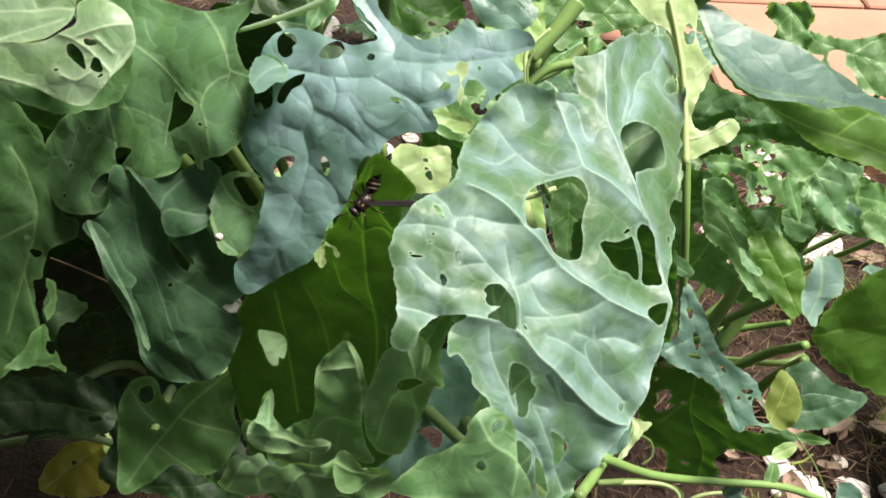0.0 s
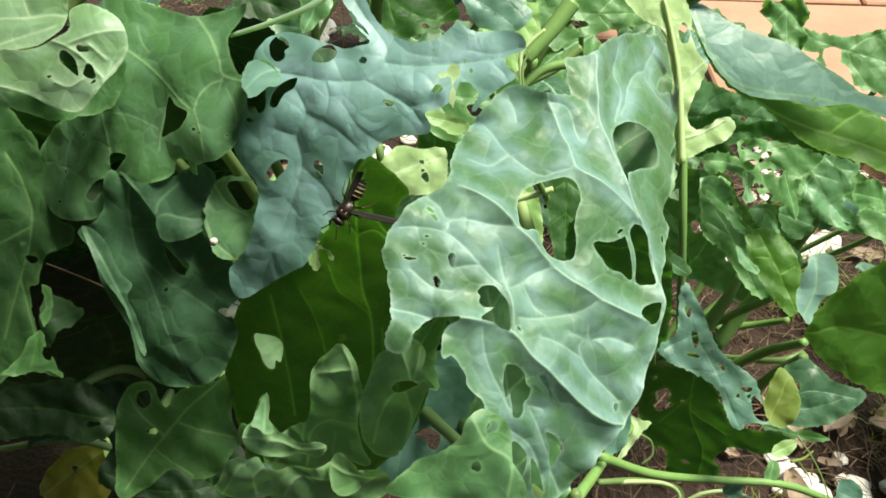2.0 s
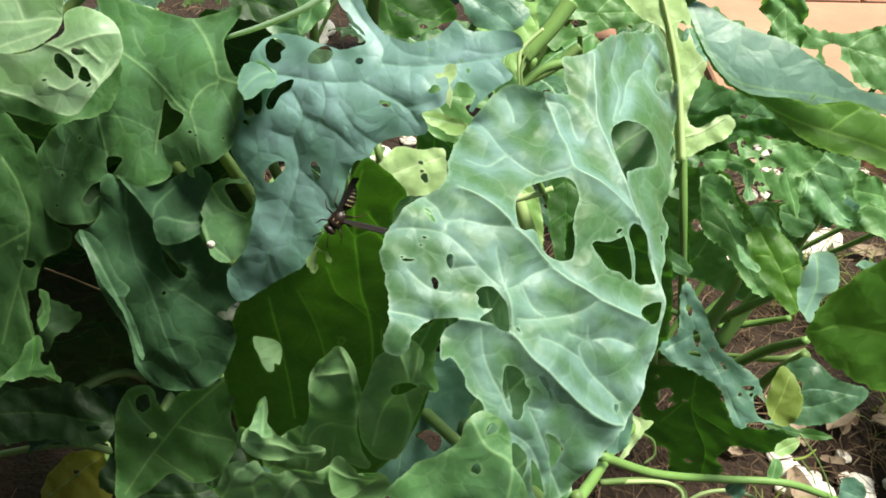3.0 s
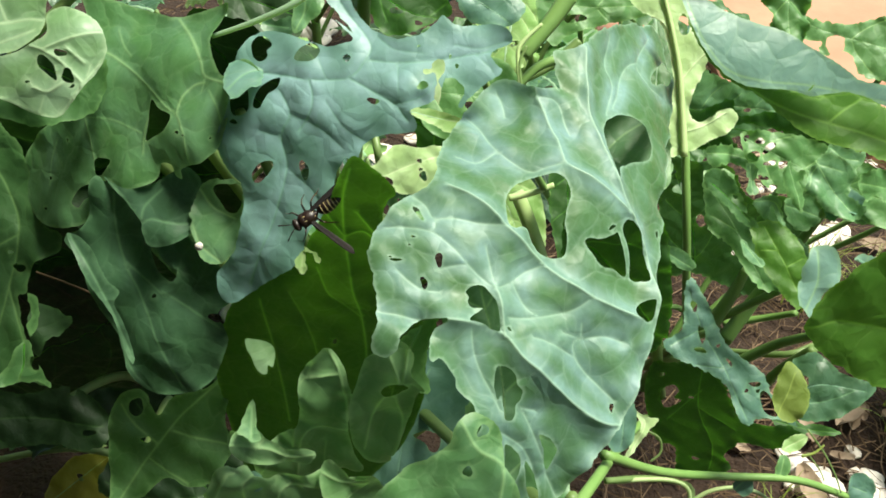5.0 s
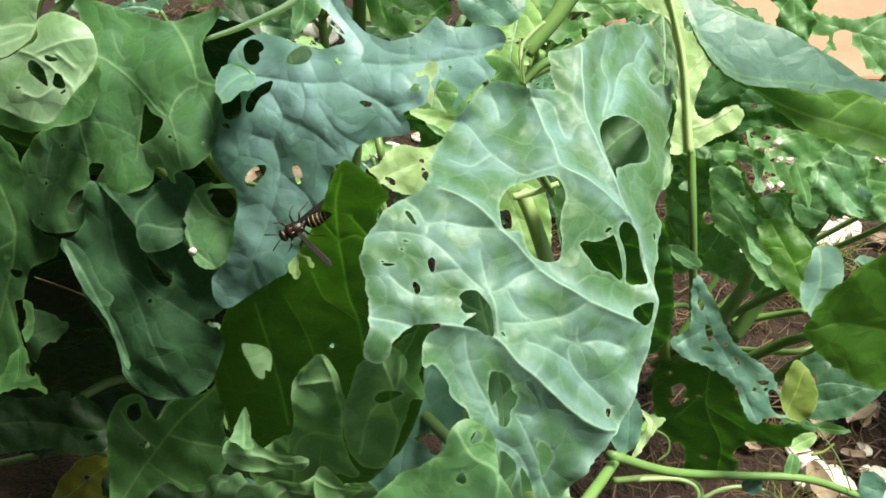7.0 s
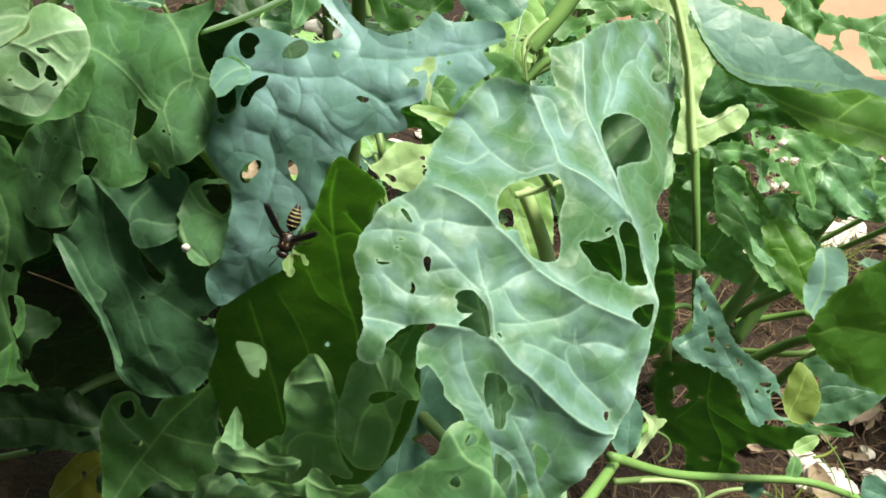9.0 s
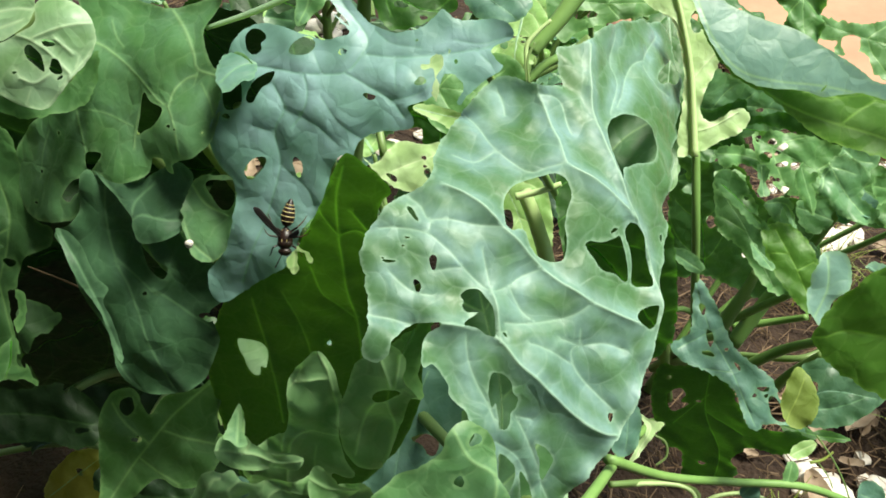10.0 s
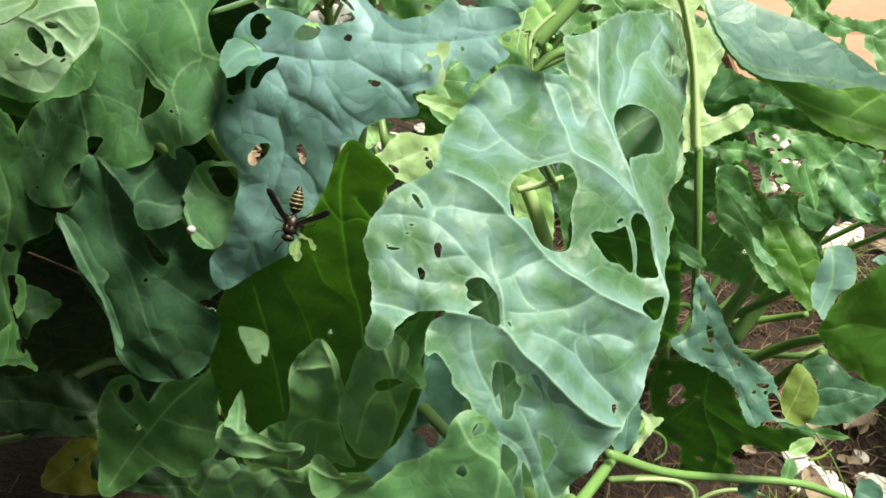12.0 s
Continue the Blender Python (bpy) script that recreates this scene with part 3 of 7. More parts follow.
# ---- plants ----
front = thing("kale_plant", (-0.05, 0.42, 0.0), "tall kale plant with large insect-eaten leaves", "kale plant", "kale plants")
low = thing("kale_plant", (-0.22, 0.62, 0.0), "low kale plant in deep shade with a yellowing leaf", "kale plant", "kale plants")
back = thing("kale_plant", (0.24, 0.85, 0.0), "sunlit kale plant with lace-like holed leaves", "kale plant", "kale plants")
weed = thing("weed_plant", (0.42, 0.50, 0.0), "tall weed with long pointed leaves", "weed")
leaf(front, 11, pose(0.0249, 0.2757, 0.6611, 42.5, 10, 12.9),
     [(29.8, 87.5), (35.8, 88.8), (44.9, 92.6), (54.1, 101.3), (63.7, 107.2), (77.7, 115.1), (101.4, 125.7), (114.5, 127.5), (118.8, 121.7), (114.2, 114.8), (114.5, 107.6), (110.3, 93.5), (103.9, 74.6), (86.7, 49), (75.3, 28.6), (72.6, 22.1), (74.4, 18.9), (69.7, 8.9), (64.6, -2.8), (61.4, -14), (58.7, -23.8), (55.7, -33.4), (51.2, -43.8), (44.9, -56), (38.7, -64.9), (32.6, -72.7), (26.8, -79.5), (20, -87.7), (5.4, -89.3), (-13.5, -87.6), (-33.9, -86.3), (-25, -77.9), (-24, -66.5), (-22.7, -57.4), (-17.2, -56.9), (-18, -51.9), (-23.2, -46.6), (-24.9, -41.4), (-29.6, -36), (-33.2, -37), (-34.1, -32.5), (-31.9, -26.8), (-27.7, -22.8), (-33.6, -21.7), (-38.9, -24.3), (-43.4, -27.9), (-44.7, -32.4), (-48.3, -34.5), (-51.9, -32.7), (-52.3, -28.1), (-50.5, -21.6), (-50, -13.7), (-50.3, -5.6), (-51.7, 2.6), (-49.3, 9.6), (-46, 14.5), (-41.8, 20.2), (-36, 23.7), (-29.1, 27.4), (-24.4, 34.3), (-21.2, 42.7), (-13.9, 53.3), (-6.3, 62.7), (0.8, 71.2), (7, 76), (12.4, 74.5), (16.1, 70.7), (21.2, 69.4), (27.5, 70.3), (30.5, 71.8), (29.4, 79.4)],
     cuts=[[(92.3, 94.1), (101.8, 102.1), (109.8, 107.7), (111.3, 103.2), (106.8, 93.2), (98.9, 91), (91.8, 87.6), (88.8, 88.9)],
           [(47.2, 54.3), (52, 60.2), (59.6, 63.6), (68.7, 63.7), (74.3, 60.3), (75.5, 53.8), (70.9, 46), (66.4, 43.1), (59.7, 41.5), (54.4, 39.3), (50.6, 37.6), (48, 32.8), (46.5, 38.9), (46, 47.1)],
           [(-2.3, 17.7), (-0.9, 22.7), (2.7, 26.9), (7.4, 29.4), (12.9, 31.1), (18.3, 32.2), (21.6, 30.7), (23.4, 27.7), (23.8, 23.2), (22.2, 18.9), (21.1, 13.6), (21.4, 7.4), (20.6, 1.5), (16.8, -0.3), (12.9, 0.1), (9.1, 1.8), (6.3, 6), (5, 9.9), (2.9, 10.7), (-0.1, 10.2), (-2.3, 12)],
           [(28.8, 5.9), (31.3, 7.7), (36.4, 7.5), (42, 9.6), (44, 10), (45.9, 4.4), (47.6, -3.6), (46.2, -6.2), (41.1, -3.9), (34.6, -2.5), (31.8, 1.5)],
           [(47.3, 13.7), (50, 15.8), (53.7, 14.3), (55.7, 9.6), (57.4, 3.2), (58.9, -6.3), (53.5, -7.9), (49.3, -6.5), (49.9, -0.6), (48.7, 5.7), (47, 10.5)],
           [(50.4, -18.3), (53.2, -16.1), (58.5, -14.8), (58.8, -17.4), (57.3, -22.4), (54.5, -23.5), (51.4, -22.3), (49.6, -20.5)],
           [(-19.1, -12.7), (-17.1, -10.8), (-13.3, -10.6), (-10.9, -13.5), (-8.8, -16.7), (-8.1, -21), (-7.7, -26.5), (-11.2, -26), (-15.8, -23.6), (-19.1, -23), (-17.8, -21.2), (-13.3, -18.6), (-17.3, -18.5), (-18.9, -16.6), (-18.2, -14.6)],
           [(-8.6, -39.4), (-9.1, -46.1), (-7.9, -50.4), (-6.6, -48.9), (-5.8, -53), (-5.2, -57.1), (-2.5, -57.6), (-0.9, -55.1), (-0.8, -52.2), (1.1, -50.4), (1.4, -47.5), (-0.6, -45.5), (-1.7, -41.6), (-3.7, -39.6), (-6.6, -38.7)],
           [(10, -63.2), (14.5, -65), (18, -68.8), (17.1, -71.8), (15.6, -76), (14, -74.2), (12.7, -69.3)],
           [(-4.6, -66.2), (-0.7, -67.6), (2.9, -70.9), (3.2, -75.5), (1.8, -79.8), (-0.4, -77.3), (-3.3, -73.1)],
           [(5.2, -72.5), (8.4, -75.3), (11, -79.5), (12.5, -86.8), (9.7, -86.6), (6.6, -80.2)]],
     nibbles=[(-33.6, 16.8, 1.1, 2.7, 28), (-28.3, -1.1, 1.4, 2.3, 12), (-33.7, -9.1, 1.3, 1.9, 10), (-42.5, -0.2, 2, 0.55, -2), (-36.2, 7.9, 0.9, 0.35, -20), (-37.8, 4.9, 0.45, 0.35, 20), (-44.3, 1, 0.5, 0.35, 0), (38.8, -54.7, 0.8, 2, -15), (69.1, 13, 0.6, 1.7, 0), (-16.4, -60.6, 1.3, 2, -20), (-4.2, -26.1, 1.2, 0.45, -40), (0.6, 16.6, 1, 2.6, 0), (41.3, 12.1, 1.6, 0.7, 20)],
     ribs=[[(30.8, -76.7), (37.7, -67.1), (44.9, -56), (51.2, -43.4), (56.6, -30.3), (60, -17.3), (60.3, -7.5), (58.2, 4.4), (53.7, 14.9), (48.5, 23.7), (45.8, 33.9), (43.5, 46.1), (41.2, 58.5), (41.5, 72.6), (43.6, 89.4)],
           [(52.7, 17), (41.8, 24.4), (32.3, 30.2), (23.6, 36.3), (23, 49.1), (19.1, 66.5), (16.4, 72.7)],
           [(52, -22.5), (38.7, -18), (28.9, -14), (19.7, -9.1), (10.9, -2.7), (3.7, 3.9), (-3.3, 10.5), (-11.6, 19.3), (-17.6, 23.9), (-22.4, 26.6)],
           [(40.1, -61.1), (35.6, -60.7), (28.7, -57.7), (19, -51), (8.9, -43.1), (0.3, -36.1), (-5.5, -29), (-11.6, -25), (-19.9, -23.5), (-28.1, -22.5)],
           [(-8.7, -11.2), (-7.2, -18), (-6.3, -28.4)],
           [(39.9, -52.1), (32.9, -45.6), (25.3, -37.3), (23.6, -30.8), (29.1, -29.2), (36.6, -28.7), (43.7, -30.6)],
           [(23.9, -35.7), (15.4, -32.5), (8.9, -29.9), (5.6, -29.2)],
           [(-3.3, -22), (3.1, -22.3), (14.1, -21), (23.6, -18.8), (30.1, -14.8)],
           [(23.2, 36.3), (16.9, 34.9), (10.4, 33.7), (1.4, 43.1), (-3.1, 54.4), (-6.6, 61.1)],
           [(1.4, 43.1), (-7.9, 37.9), (-14.8, 40.9)],
           [(6.9, 70.6), (7.8, 65), (7.8, 59.5)],
           [(-33.1, 22.4), (-30.4, 19.5), (-29.1, 15.1), (-27.6, 14.1), (-21.8, 13.9), (-11.8, 11.8), (-4.4, 11.1)],
           [(-27.6, 14.1), (-29.1, 9.1)],
           [(-42.1, -4.2), (-38.3, -8.7), (-34, -11.7), (-28.5, -12.5)],
           [(-27.9, -4.3), (-23.2, -3.4), (-18.8, -2.9)],
           [(64.7, 103.5), (59.6, 88.5), (60.8, 80.4), (52.4, 63.5)],
           [(100.2, 116.9), (81.6, 96.2), (86.8, 85.5), (97.7, 84.1)],
           [(81.6, 96.2), (73.4, 91.4), (64.6, 78.7), (56.4, 66.4)],
           [(2, -53.9), (7.2, -62.3), (12.6, -71.5), (15.4, -77.8), (19.8, -85.3)],
           [(-5.8, -61.9), (4.3, -68.2), (10.9, -78.5)],
           [(-1.5, -9.3), (3.3, -18.3), (7.6, -21.1)],
           [(-21.9, -60.9), (-16.1, -68.8), (-4.7, -73.6), (3.6, -85.1)],
           [(-50.3, -18.8), (-43.2, -20.1), (-34.9, -22.1)],
           [(-10.7, 2.7), (-9.7, -3.3), (-8.7, -10.8)],
           [(18.4, -27.3), (26.5, -29.2)],
           [(26.7, -24.2), (27, -29.2)],
           [(18.7, 66.6), (27.8, 64.1), (31.1, 51.5)],
           [(-17.9, -26.7), (-16.1, -36.3), (-10, -48), (-7.1, -53.9)],
           [(50.4, 13.4), (52.6, 5), (54, -3.6)],
           [(7.7, -54.5), (1.9, -53.5)],
           [(10.9, -3.1), (4.1, -5.5), (-1.4, -8.9), (-8.7, -11.2), (-15.7, -5.3), (-22.9, 2.7), (-29.7, 9.1), (-37.3, 11.5), (-44.7, 11.9)]],
     curve=(-38, -14, -8), lumps=[(9, -94, 38, -16), (34, 28, 22, 5), (-22, 7, 22, 4), (-12, -71, 22, 8), (9, -37, 12, 3), (68, 87, 16, -5), (48, 60, 10, -2.5), (33, 50, 12, -3), (10, -8, 12, -2.5), (25, -40, 11, -2.5), (12, 52, 12, -2), (-16, 72, 38, -24), (108, 62, 20, -9), (-44.8, -34.7, 24, 9)], skin='pale', label='pale underside of a broad leaf riddled with eaten holes', rib_mm=1.6, tubes=0, ridge=0.1, side_share=0.42, grain=1.7, quilt=-3.8, fold=1.69, span=7.0, wave=1.05, ruffle=1.8, tooth=0.22)
leaf(front, 12, pose(-0.0118, 0.2684, 0.6193, 52.0, 0.0, 0.0),
     [(-12.8, -1.3), (-5.9, 5.3), (3.6, 12.3), (9.3, 14.0), (6.7, 6.6), (4.2, -4.0), (5.7, -14.6), (-2.8, -12.4), (-8.1, -6.1)],
     ribs=[[(2.5, 10.8), (-2.8, -1.9), (0.4, -12.4)]],
     curve=(-60, 0, 0), skin='green', label='rolled lobe edge in deep green shade', quilt=0.6, wave=0.6)
leaf(front, 13, pose(-0.035, 0.3377, 0.6821, 62.8, -5.2, -8.9),
     [(-53.4, 3.3), (-52.5, 12.2), (-49.7, 23.8), (-46.2, 28.6), (-42.3, 31.7), (-37.1, 32.5), (-29.8, 31.7), (-20.1, 28.5), (-12.1, 26.4), (-6.6, 27.4), (-2.8, 29.6), (-8.6, 35.4), (-9.6, 36.5), (-3.2, 32), (-9.4, 39.3), (-14.4, 44.9), (-14.4, 50.3), (-8.4, 50.3), (-2.4, 39.9), (2.1, 34.8), (7.7, 31.4), (13.5, 29.6), (19.1, 29.5), (25.6, 31.6), (29.7, 35), (32.3, 38.1), (35.1, 36.5), (37.6, 34.5), (44.1, 34), (51.2, 34.5), (58, 32.8), (60.1, 28.5), (57.4, 26.2), (51.8, 23.3), (54.1, 19.7), (56.8, 16.9), (53.4, 13.9), (49.5, 11.2), (46.8, 9.1), (44.4, 6.6), (41.4, 2.9), (40.1, 4), (42.2, 7.9), (41.5, 11.7), (38.2, 13.9), (35, 13.9), (33.6, 10.5), (32, 6.9), (28.2, 4.3), (22.3, 2.1), (23.5, -1), (24.4, -4.9), (21.9, -6.6), (14.8, -7.1), (6.7, -8.9), (1.7, -13.4), (0.1, -17.8), (-4.9, -17.4), (-8.9, -23.8), (-11.9, -34.8), (-14.6, -40.4), (-20.2, -45.5), (-25.2, -56.2), (-29.3, -62.6), (-41.3, -69.6), (-57.3, -79.7), (-63.2, -77.7), (-63.8, -66.7), (-55.6, -57.9), (-50.6, -45.1), (-49.1, -31), (-56.2, -21.8), (-59.2, -10.3)],
     cuts=[[(-43.2, 23.7), (-43.8, 27.7), (-42.1, 30.3), (-39.3, 30.5), (-36.3, 28.9), (-35.3, 26.7), (-37.3, 24.9), (-36.9, 22.5), (-39.4, 20.6), (-41.9, 21.5)],
           [(-25.2, 21.7), (-24, 24.8), (-20.9, 27.1), (-17.8, 27.8), (-15.6, 25.6), (-15.7, 23.4), (-17.8, 21.2), (-21.9, 20.6)],
           [(-51.9, 7.3), (-48.1, 9.1), (-45.4, 10.4), (-44.2, 7.8), (-44.9, 1.1), (-51, -0.1)],
           [(-42.3, 3.3), (-40.7, 8.9), (-35.9, 13.1), (-31.4, 14.3), (-32.6, 10.4), (-36.4, 7.8), (-39.3, 2.7)],
           [(-43.8, -26.7), (-44, -23.4), (-41.8, -20.6), (-38.7, -18.7), (-35, -18.7), (-35.7, -21.9), (-38.7, -25.2), (-41.3, -27.5)],
           [(-6.1, 21.8), (-4.7, 23.3), (-2.8, 22.4), (-3.4, 20.6), (-5.2, 20.7)]],
     nibbles=[(7.2, 5.5, 2.4, 1.2, -3), (38.9, 18.7, 0.8, 0.8, 0), (23.8, 26.4, 0.6, 0.4, 0), (-21.9, -21.9, 2.1, 3.6, 0), (-51.2, -3, 1.8, 0.9, 5), (26.5, 11.4, 2.2, 1.4, 0), (36, 22.4, 0.5, 0.8, 0)],
     ribs=[[(-51.8, 14.5), (-40.7, 16.2), (-28.7, 15), (-19.2, 13.6), (-3.4, 14.2), (2.9, 21.2), (4.2, 27.1), (-4.9, 38.2), (-11.9, 48.1)],
           [(-3.4, 14.2), (5.9, 9.4), (15.8, 4), (20.6, -2)],
           [(2.9, 21.2), (16.6, 20), (31.8, 21), (51.3, 24)],
           [(-19.2, 13.6), (-17.4, 7.8), (-18.1, 1.3), (-23.3, -6.5)],
           [(-31.2, 8.8), (-27, 0.1), (-31.3, -8.8), (-29.6, -21.3), (-35.8, -41.1), (-49.4, -70.9)],
           [(16, 20), (17.3, 9.8)],
           [(3.3, -10.2), (-4.7, -4.4), (-11.8, 5.2)],
           [(15.3, 4), (26.5, 7.2), (32.2, 13.9)],
           [(37.9, 26.7), (47.9, 25.3), (58.4, 28.1)],
           [(47, 22.3), (52.4, 17.6)],
           [(-27, 0.1), (-14.4, -5.3), (-6, -12.5)],
           [(-29.6, -21.3), (-19.2, -30.3), (-16.3, -37.7)],
           [(-40, -6.7), (-31.3, -8.8)],
           [(6.7, 30.1), (13.9, 25.2), (25.1, 23.6)],
           [(-17.6, 25.1), (-12.4, 14.2)]],
     curve=(-9, -13, 0), lumps=[(-24, -1, 15, 3), (17, 3, 13, 3), (-40, -57, 13, 3), (0, 48, 24, -10), (40, 46, 24, -10), (-40, 44, 18, -6), (-10, 2, 9, 1.6), (22, 12, 7, 1.6), (-2, -4, 6, 1.4), (-30, 8, 7, -1.4)], tubes=0, skin='wax', label='bluish waxy lobed leaf with small eaten holes', grain=2.0, quilt=1.6, fold=0.75, wave=0.55, ruffle=0.9, tooth=0.18)
leaf(front, 106, pose(-0.005, 0.3347, 0.7021, 58, -5, -9),
     [(-0.6, 4.2), (1.6, 5.3), (3.8, 4.2), (3.6, 0), (2.1, -3.3), (2.8, -7.5), (2, -12.1), (0.4, -8.8), (1.2, -3.7), (0.3, 0), (-3.5, -0.4), (-4, 1.3), (-1, 1.7)],
     skin='cream', label='pale tattered lace at the eaten leaf edge', tubes=0, wave=0.4, ruffle=0.6, grain=1.8, tooth=0.3)
leaf(front, 14, pose(-0.1236, 0.3623, 0.6681, 63.2, -13.4, -24),
     [(-44.2, 52.8), (-32.4, 49.2), (-20, 45.1), (-5.9, 41.6), (3.7, 40.1), (16.1, 41.6), (33.5, 44.4), (29.8, 37.4), (26.4, 30.5), (29.8, 23.9), (33.6, 17.9), (36.6, 14.9), (39.6, 16.9), (44.6, 21.2), (50.7, 20.2), (54.4, 16.2), (53.8, 12.7), (45.9, 8.8), (40.7, 5.3), (40.8, -1.9), (38.7, -8.2), (36.2, -14.1), (30.5, -19.5), (23.3, -21.3), (17.1, -23.2), (17.3, -26.9), (13.5, -25.9), (11.9, -21.4), (5.9, -21.1), (3.2, -26.9), (-0.6, -29.8), (-8, -31.9), (-17.3, -32.7), (-23.5, -29.6), (-34.6, -31.1), (-36.5, -40.2), (-40.2, -47), (-48.6, -50.9), (-63.9, -51.8), (-78.4, -47.1), (-83.5, -37.1), (-83.8, -22.6), (-75.5, -12.5), (-60.6, -3.6), (-48.8, 3.4), (-38.9, 13.1), (-36.4, 25.2), (-41.4, 40.1)],
     cuts=[[(0.4, 5.3), (5.3, 1.8), (12.5, -1.2), (9.3, -7), (1.5, -10.2), (-3.4, -11.6), (-2.1, -5.3)],
           [(-34.6, -31.4), (-42.3, -32.4), (-47.7, -36.7), (-49.9, -40.3), (-45.9, -42.2), (-41.4, -38.4), (-36, -36.2)],
           [(-34.3, -20.7), (-29, -19.6), (-23.7, -20.4), (-26, -23.4), (-31, -27.5), (-34.5, -26.6)]],
     nibbles=[(-51, -12.3, 0.9, 0.7, 0), (-64.8, -29.7, 0.7, 0.9, 0), (-68.1, -43.8, 1.2, 0.7, 0), (17.5, -7.8, 0.9, 0.7, 0), (20.7, -9.1, 0.5, 0.4, 0), (32.9, -10, 0.4, 0.4, 0)],
     ribs=[[(-39.4, 28.2), (-27, 24.8), (-12.5, 17), (-0.1, 9.5), (10.1, 2), (15.5, -0.3), (20.7, -8.2), (22.1, -18.5)],
           [(3.5, 39.7), (17.4, 29.6), (24.4, 20.9), (27, 14.9), (38, 12)],
           [(-41.3, 3.3), (-38.9, -5.3), (-36, -14.3), (-34.1, -26.1), (-35.6, -39.2)],
           [(0, 5.5), (-1.4, -0.3), (-4.2, -8.6), (-4.7, -16.9)],
           [(15.5, -0.3), (17.2, 6.6), (22.1, 11.1), (27.1, 12.2)],
           [(-39.4, -2.1), (-25, -2.8), (-14.3, -5.8), (-5.9, -8.6)],
           [(-25.9, 34.8), (-21.2, 28.5), (-16.3, 24.3)],
           [(30.1, 8.7), (34.5, 3), (36.8, -2.6)],
           [(-58.2, -11.7), (-63.5, -22), (-65.7, -32.3)],
           [(27, 14.9), (25.8, 8.8)]],
     curve=(-10, -6, 0), lumps=[(13, 19, 14, 4), (20, -8, 14, 4), (-12.9, -34, 14, 3.5), (-62.1, -51.8, 17, 3.5), (29.6, -20.2, 12, 3), (21.4, 12.2, 12, -4), (-16.1, 5.6, 13, -3), (1.5, 45.8, 24, -13), (27.8, 43.4, 18, -8), (-24.5, 48.3, 22, -10)], skin='sage', label='lobed mid-green leaf with wavy margin and few holes', rib_mm=0.9, tubes=0, ridge=0.3, side_share=0.8, grain=2.0, quilt=0.7, wave=0.3, ruffle=0.7, tooth=0.1)
leaf(front, 15, pose(-0.0798, 0.3470, 0.6940, 14.5, 0.0, 0.0),
     [(-7.4, -3.3), (-6.7, 4.6), (-2.8, 11.1), (3.6, 10.6), (7.2, 3.1), (7.2, -4.5), (2.3, -8.3), (-3.9, -11.1)],
     ribs=[[(-5.6, -7.3), (-0.3, -0.4), (5.2, 4.7)]],
     curve=(-160, -140, 0), tubes=0, skin='blue', label='pale curled lobe turned up to the light', wave=0.4, ruffle=0.8)
leaf(front, 16, pose(-0.1521, 0.3439, 0.7013, 52.0, 0.0, 0.0),
     [(-35.1, 1.6), (-17.9, 2.1), (-8.4, 5.6), (-1.1, 10.4), (-1.9, 18.4), (5.1, 20.9), (13.1, 18.2), (18.5, 14.0), (21.3, 6.4), (20.0, 0.3), (16.9, -4.9), (13.9, -8.3), (8.5, -15.2), (2.2, -21.3), (-7.3, -19.9), (-18.5, -15.0), (-35.6, -11.4)],
     cuts=[[(-4.4, 1.0), (-2.0, 1.8), (1.9, -1.6), (2.9, -5.0), (3.0, -7.9), (0.0, -5.9), (-3.8, -2.4)]],
     nibbles=[(4.8, 2.5, 2.2, 1.5, -15), (7.3, -6.1, 2.8, 2.2, -40), (-8.4, -8.3, 0.9, 0.6, 0), (8.6, -9.8, 1.1, 0.6, 30)],
     ribs=[[(-35.1, 2.9), (-17.9, 3.0), (-9.4, 5.3), (-3.0, 4.0), (4.5, -0.4), (9.7, -5.6), (13.0, -9.2)],
           [(-33.0, -11.1), (-18.4, -14.6), (-7.2, -19.5), (2.2, -20.9), (12.6, -8.8), (20.8, 2.1)],
           [(-2.0, 4.0), (6.0, 7.0), (14.0, 9.5), (20.8, 11.1)],
           [(7.8, 3.8), (13.3, -0.9)],
           [(-5.8, -10.5), (-0.6, -12.1), (4.7, -9.1)],
           [(-5.0, -19.7), (-1.7, -12.6)],
           [(15.2, -1.6), (13.7, -7.9)]],
     curve=(-40, -70, 0), lumps=[(8, 12, 13, 6.0), (-5, -10, 13, 3.0)], skin='bone', label='curled pale leaf tip showing its ribbed underside', grain=2.0, quilt=-0.9, rib_mm=1.2, tubes=0, ridge=0.3, wave=0.5, ruffle=0.6, tooth=0.1)
# added dark backing that makes the hole of the curled tip look shaded
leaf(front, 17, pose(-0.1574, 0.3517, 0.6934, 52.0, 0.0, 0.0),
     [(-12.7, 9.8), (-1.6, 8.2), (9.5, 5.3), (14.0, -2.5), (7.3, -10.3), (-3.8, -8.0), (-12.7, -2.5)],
     ribs=[[(-10.5, 4.2), (0.6, -0.3), (10.7, -4.7)]], skin='shade_dark', label='dark leaf added behind the holes and gaps', wave=0.8)
leaf(front, 18, pose(-0.1703, 0.3611, 0.7087, 52.0, 0.0, 0.0),
     [(-18.8, 14.7), (12.2, 14.7), (12.7, 5.9), (11.3, -3.0), (4.7, -8.7), (-3.3, -11.8), (-18.8, -11.8)],
     ribs=[[(-16.6, -0.8), (-3.3, 0.1), (5.6, 1.5), (12.7, 1.0)],
           [(-16.6, -11.8), (-3.3, -7.0), (7.8, -3.0)],
           [(-7.7, 12.5), (-3.3, 1.5)]], skin='bone', label='pale ribbed leaf base', quilt=1.5, rib_mm=1.1, tubes=0, ridge=0.4, wave=0.5, ruffle=0.5, tooth=0.1)
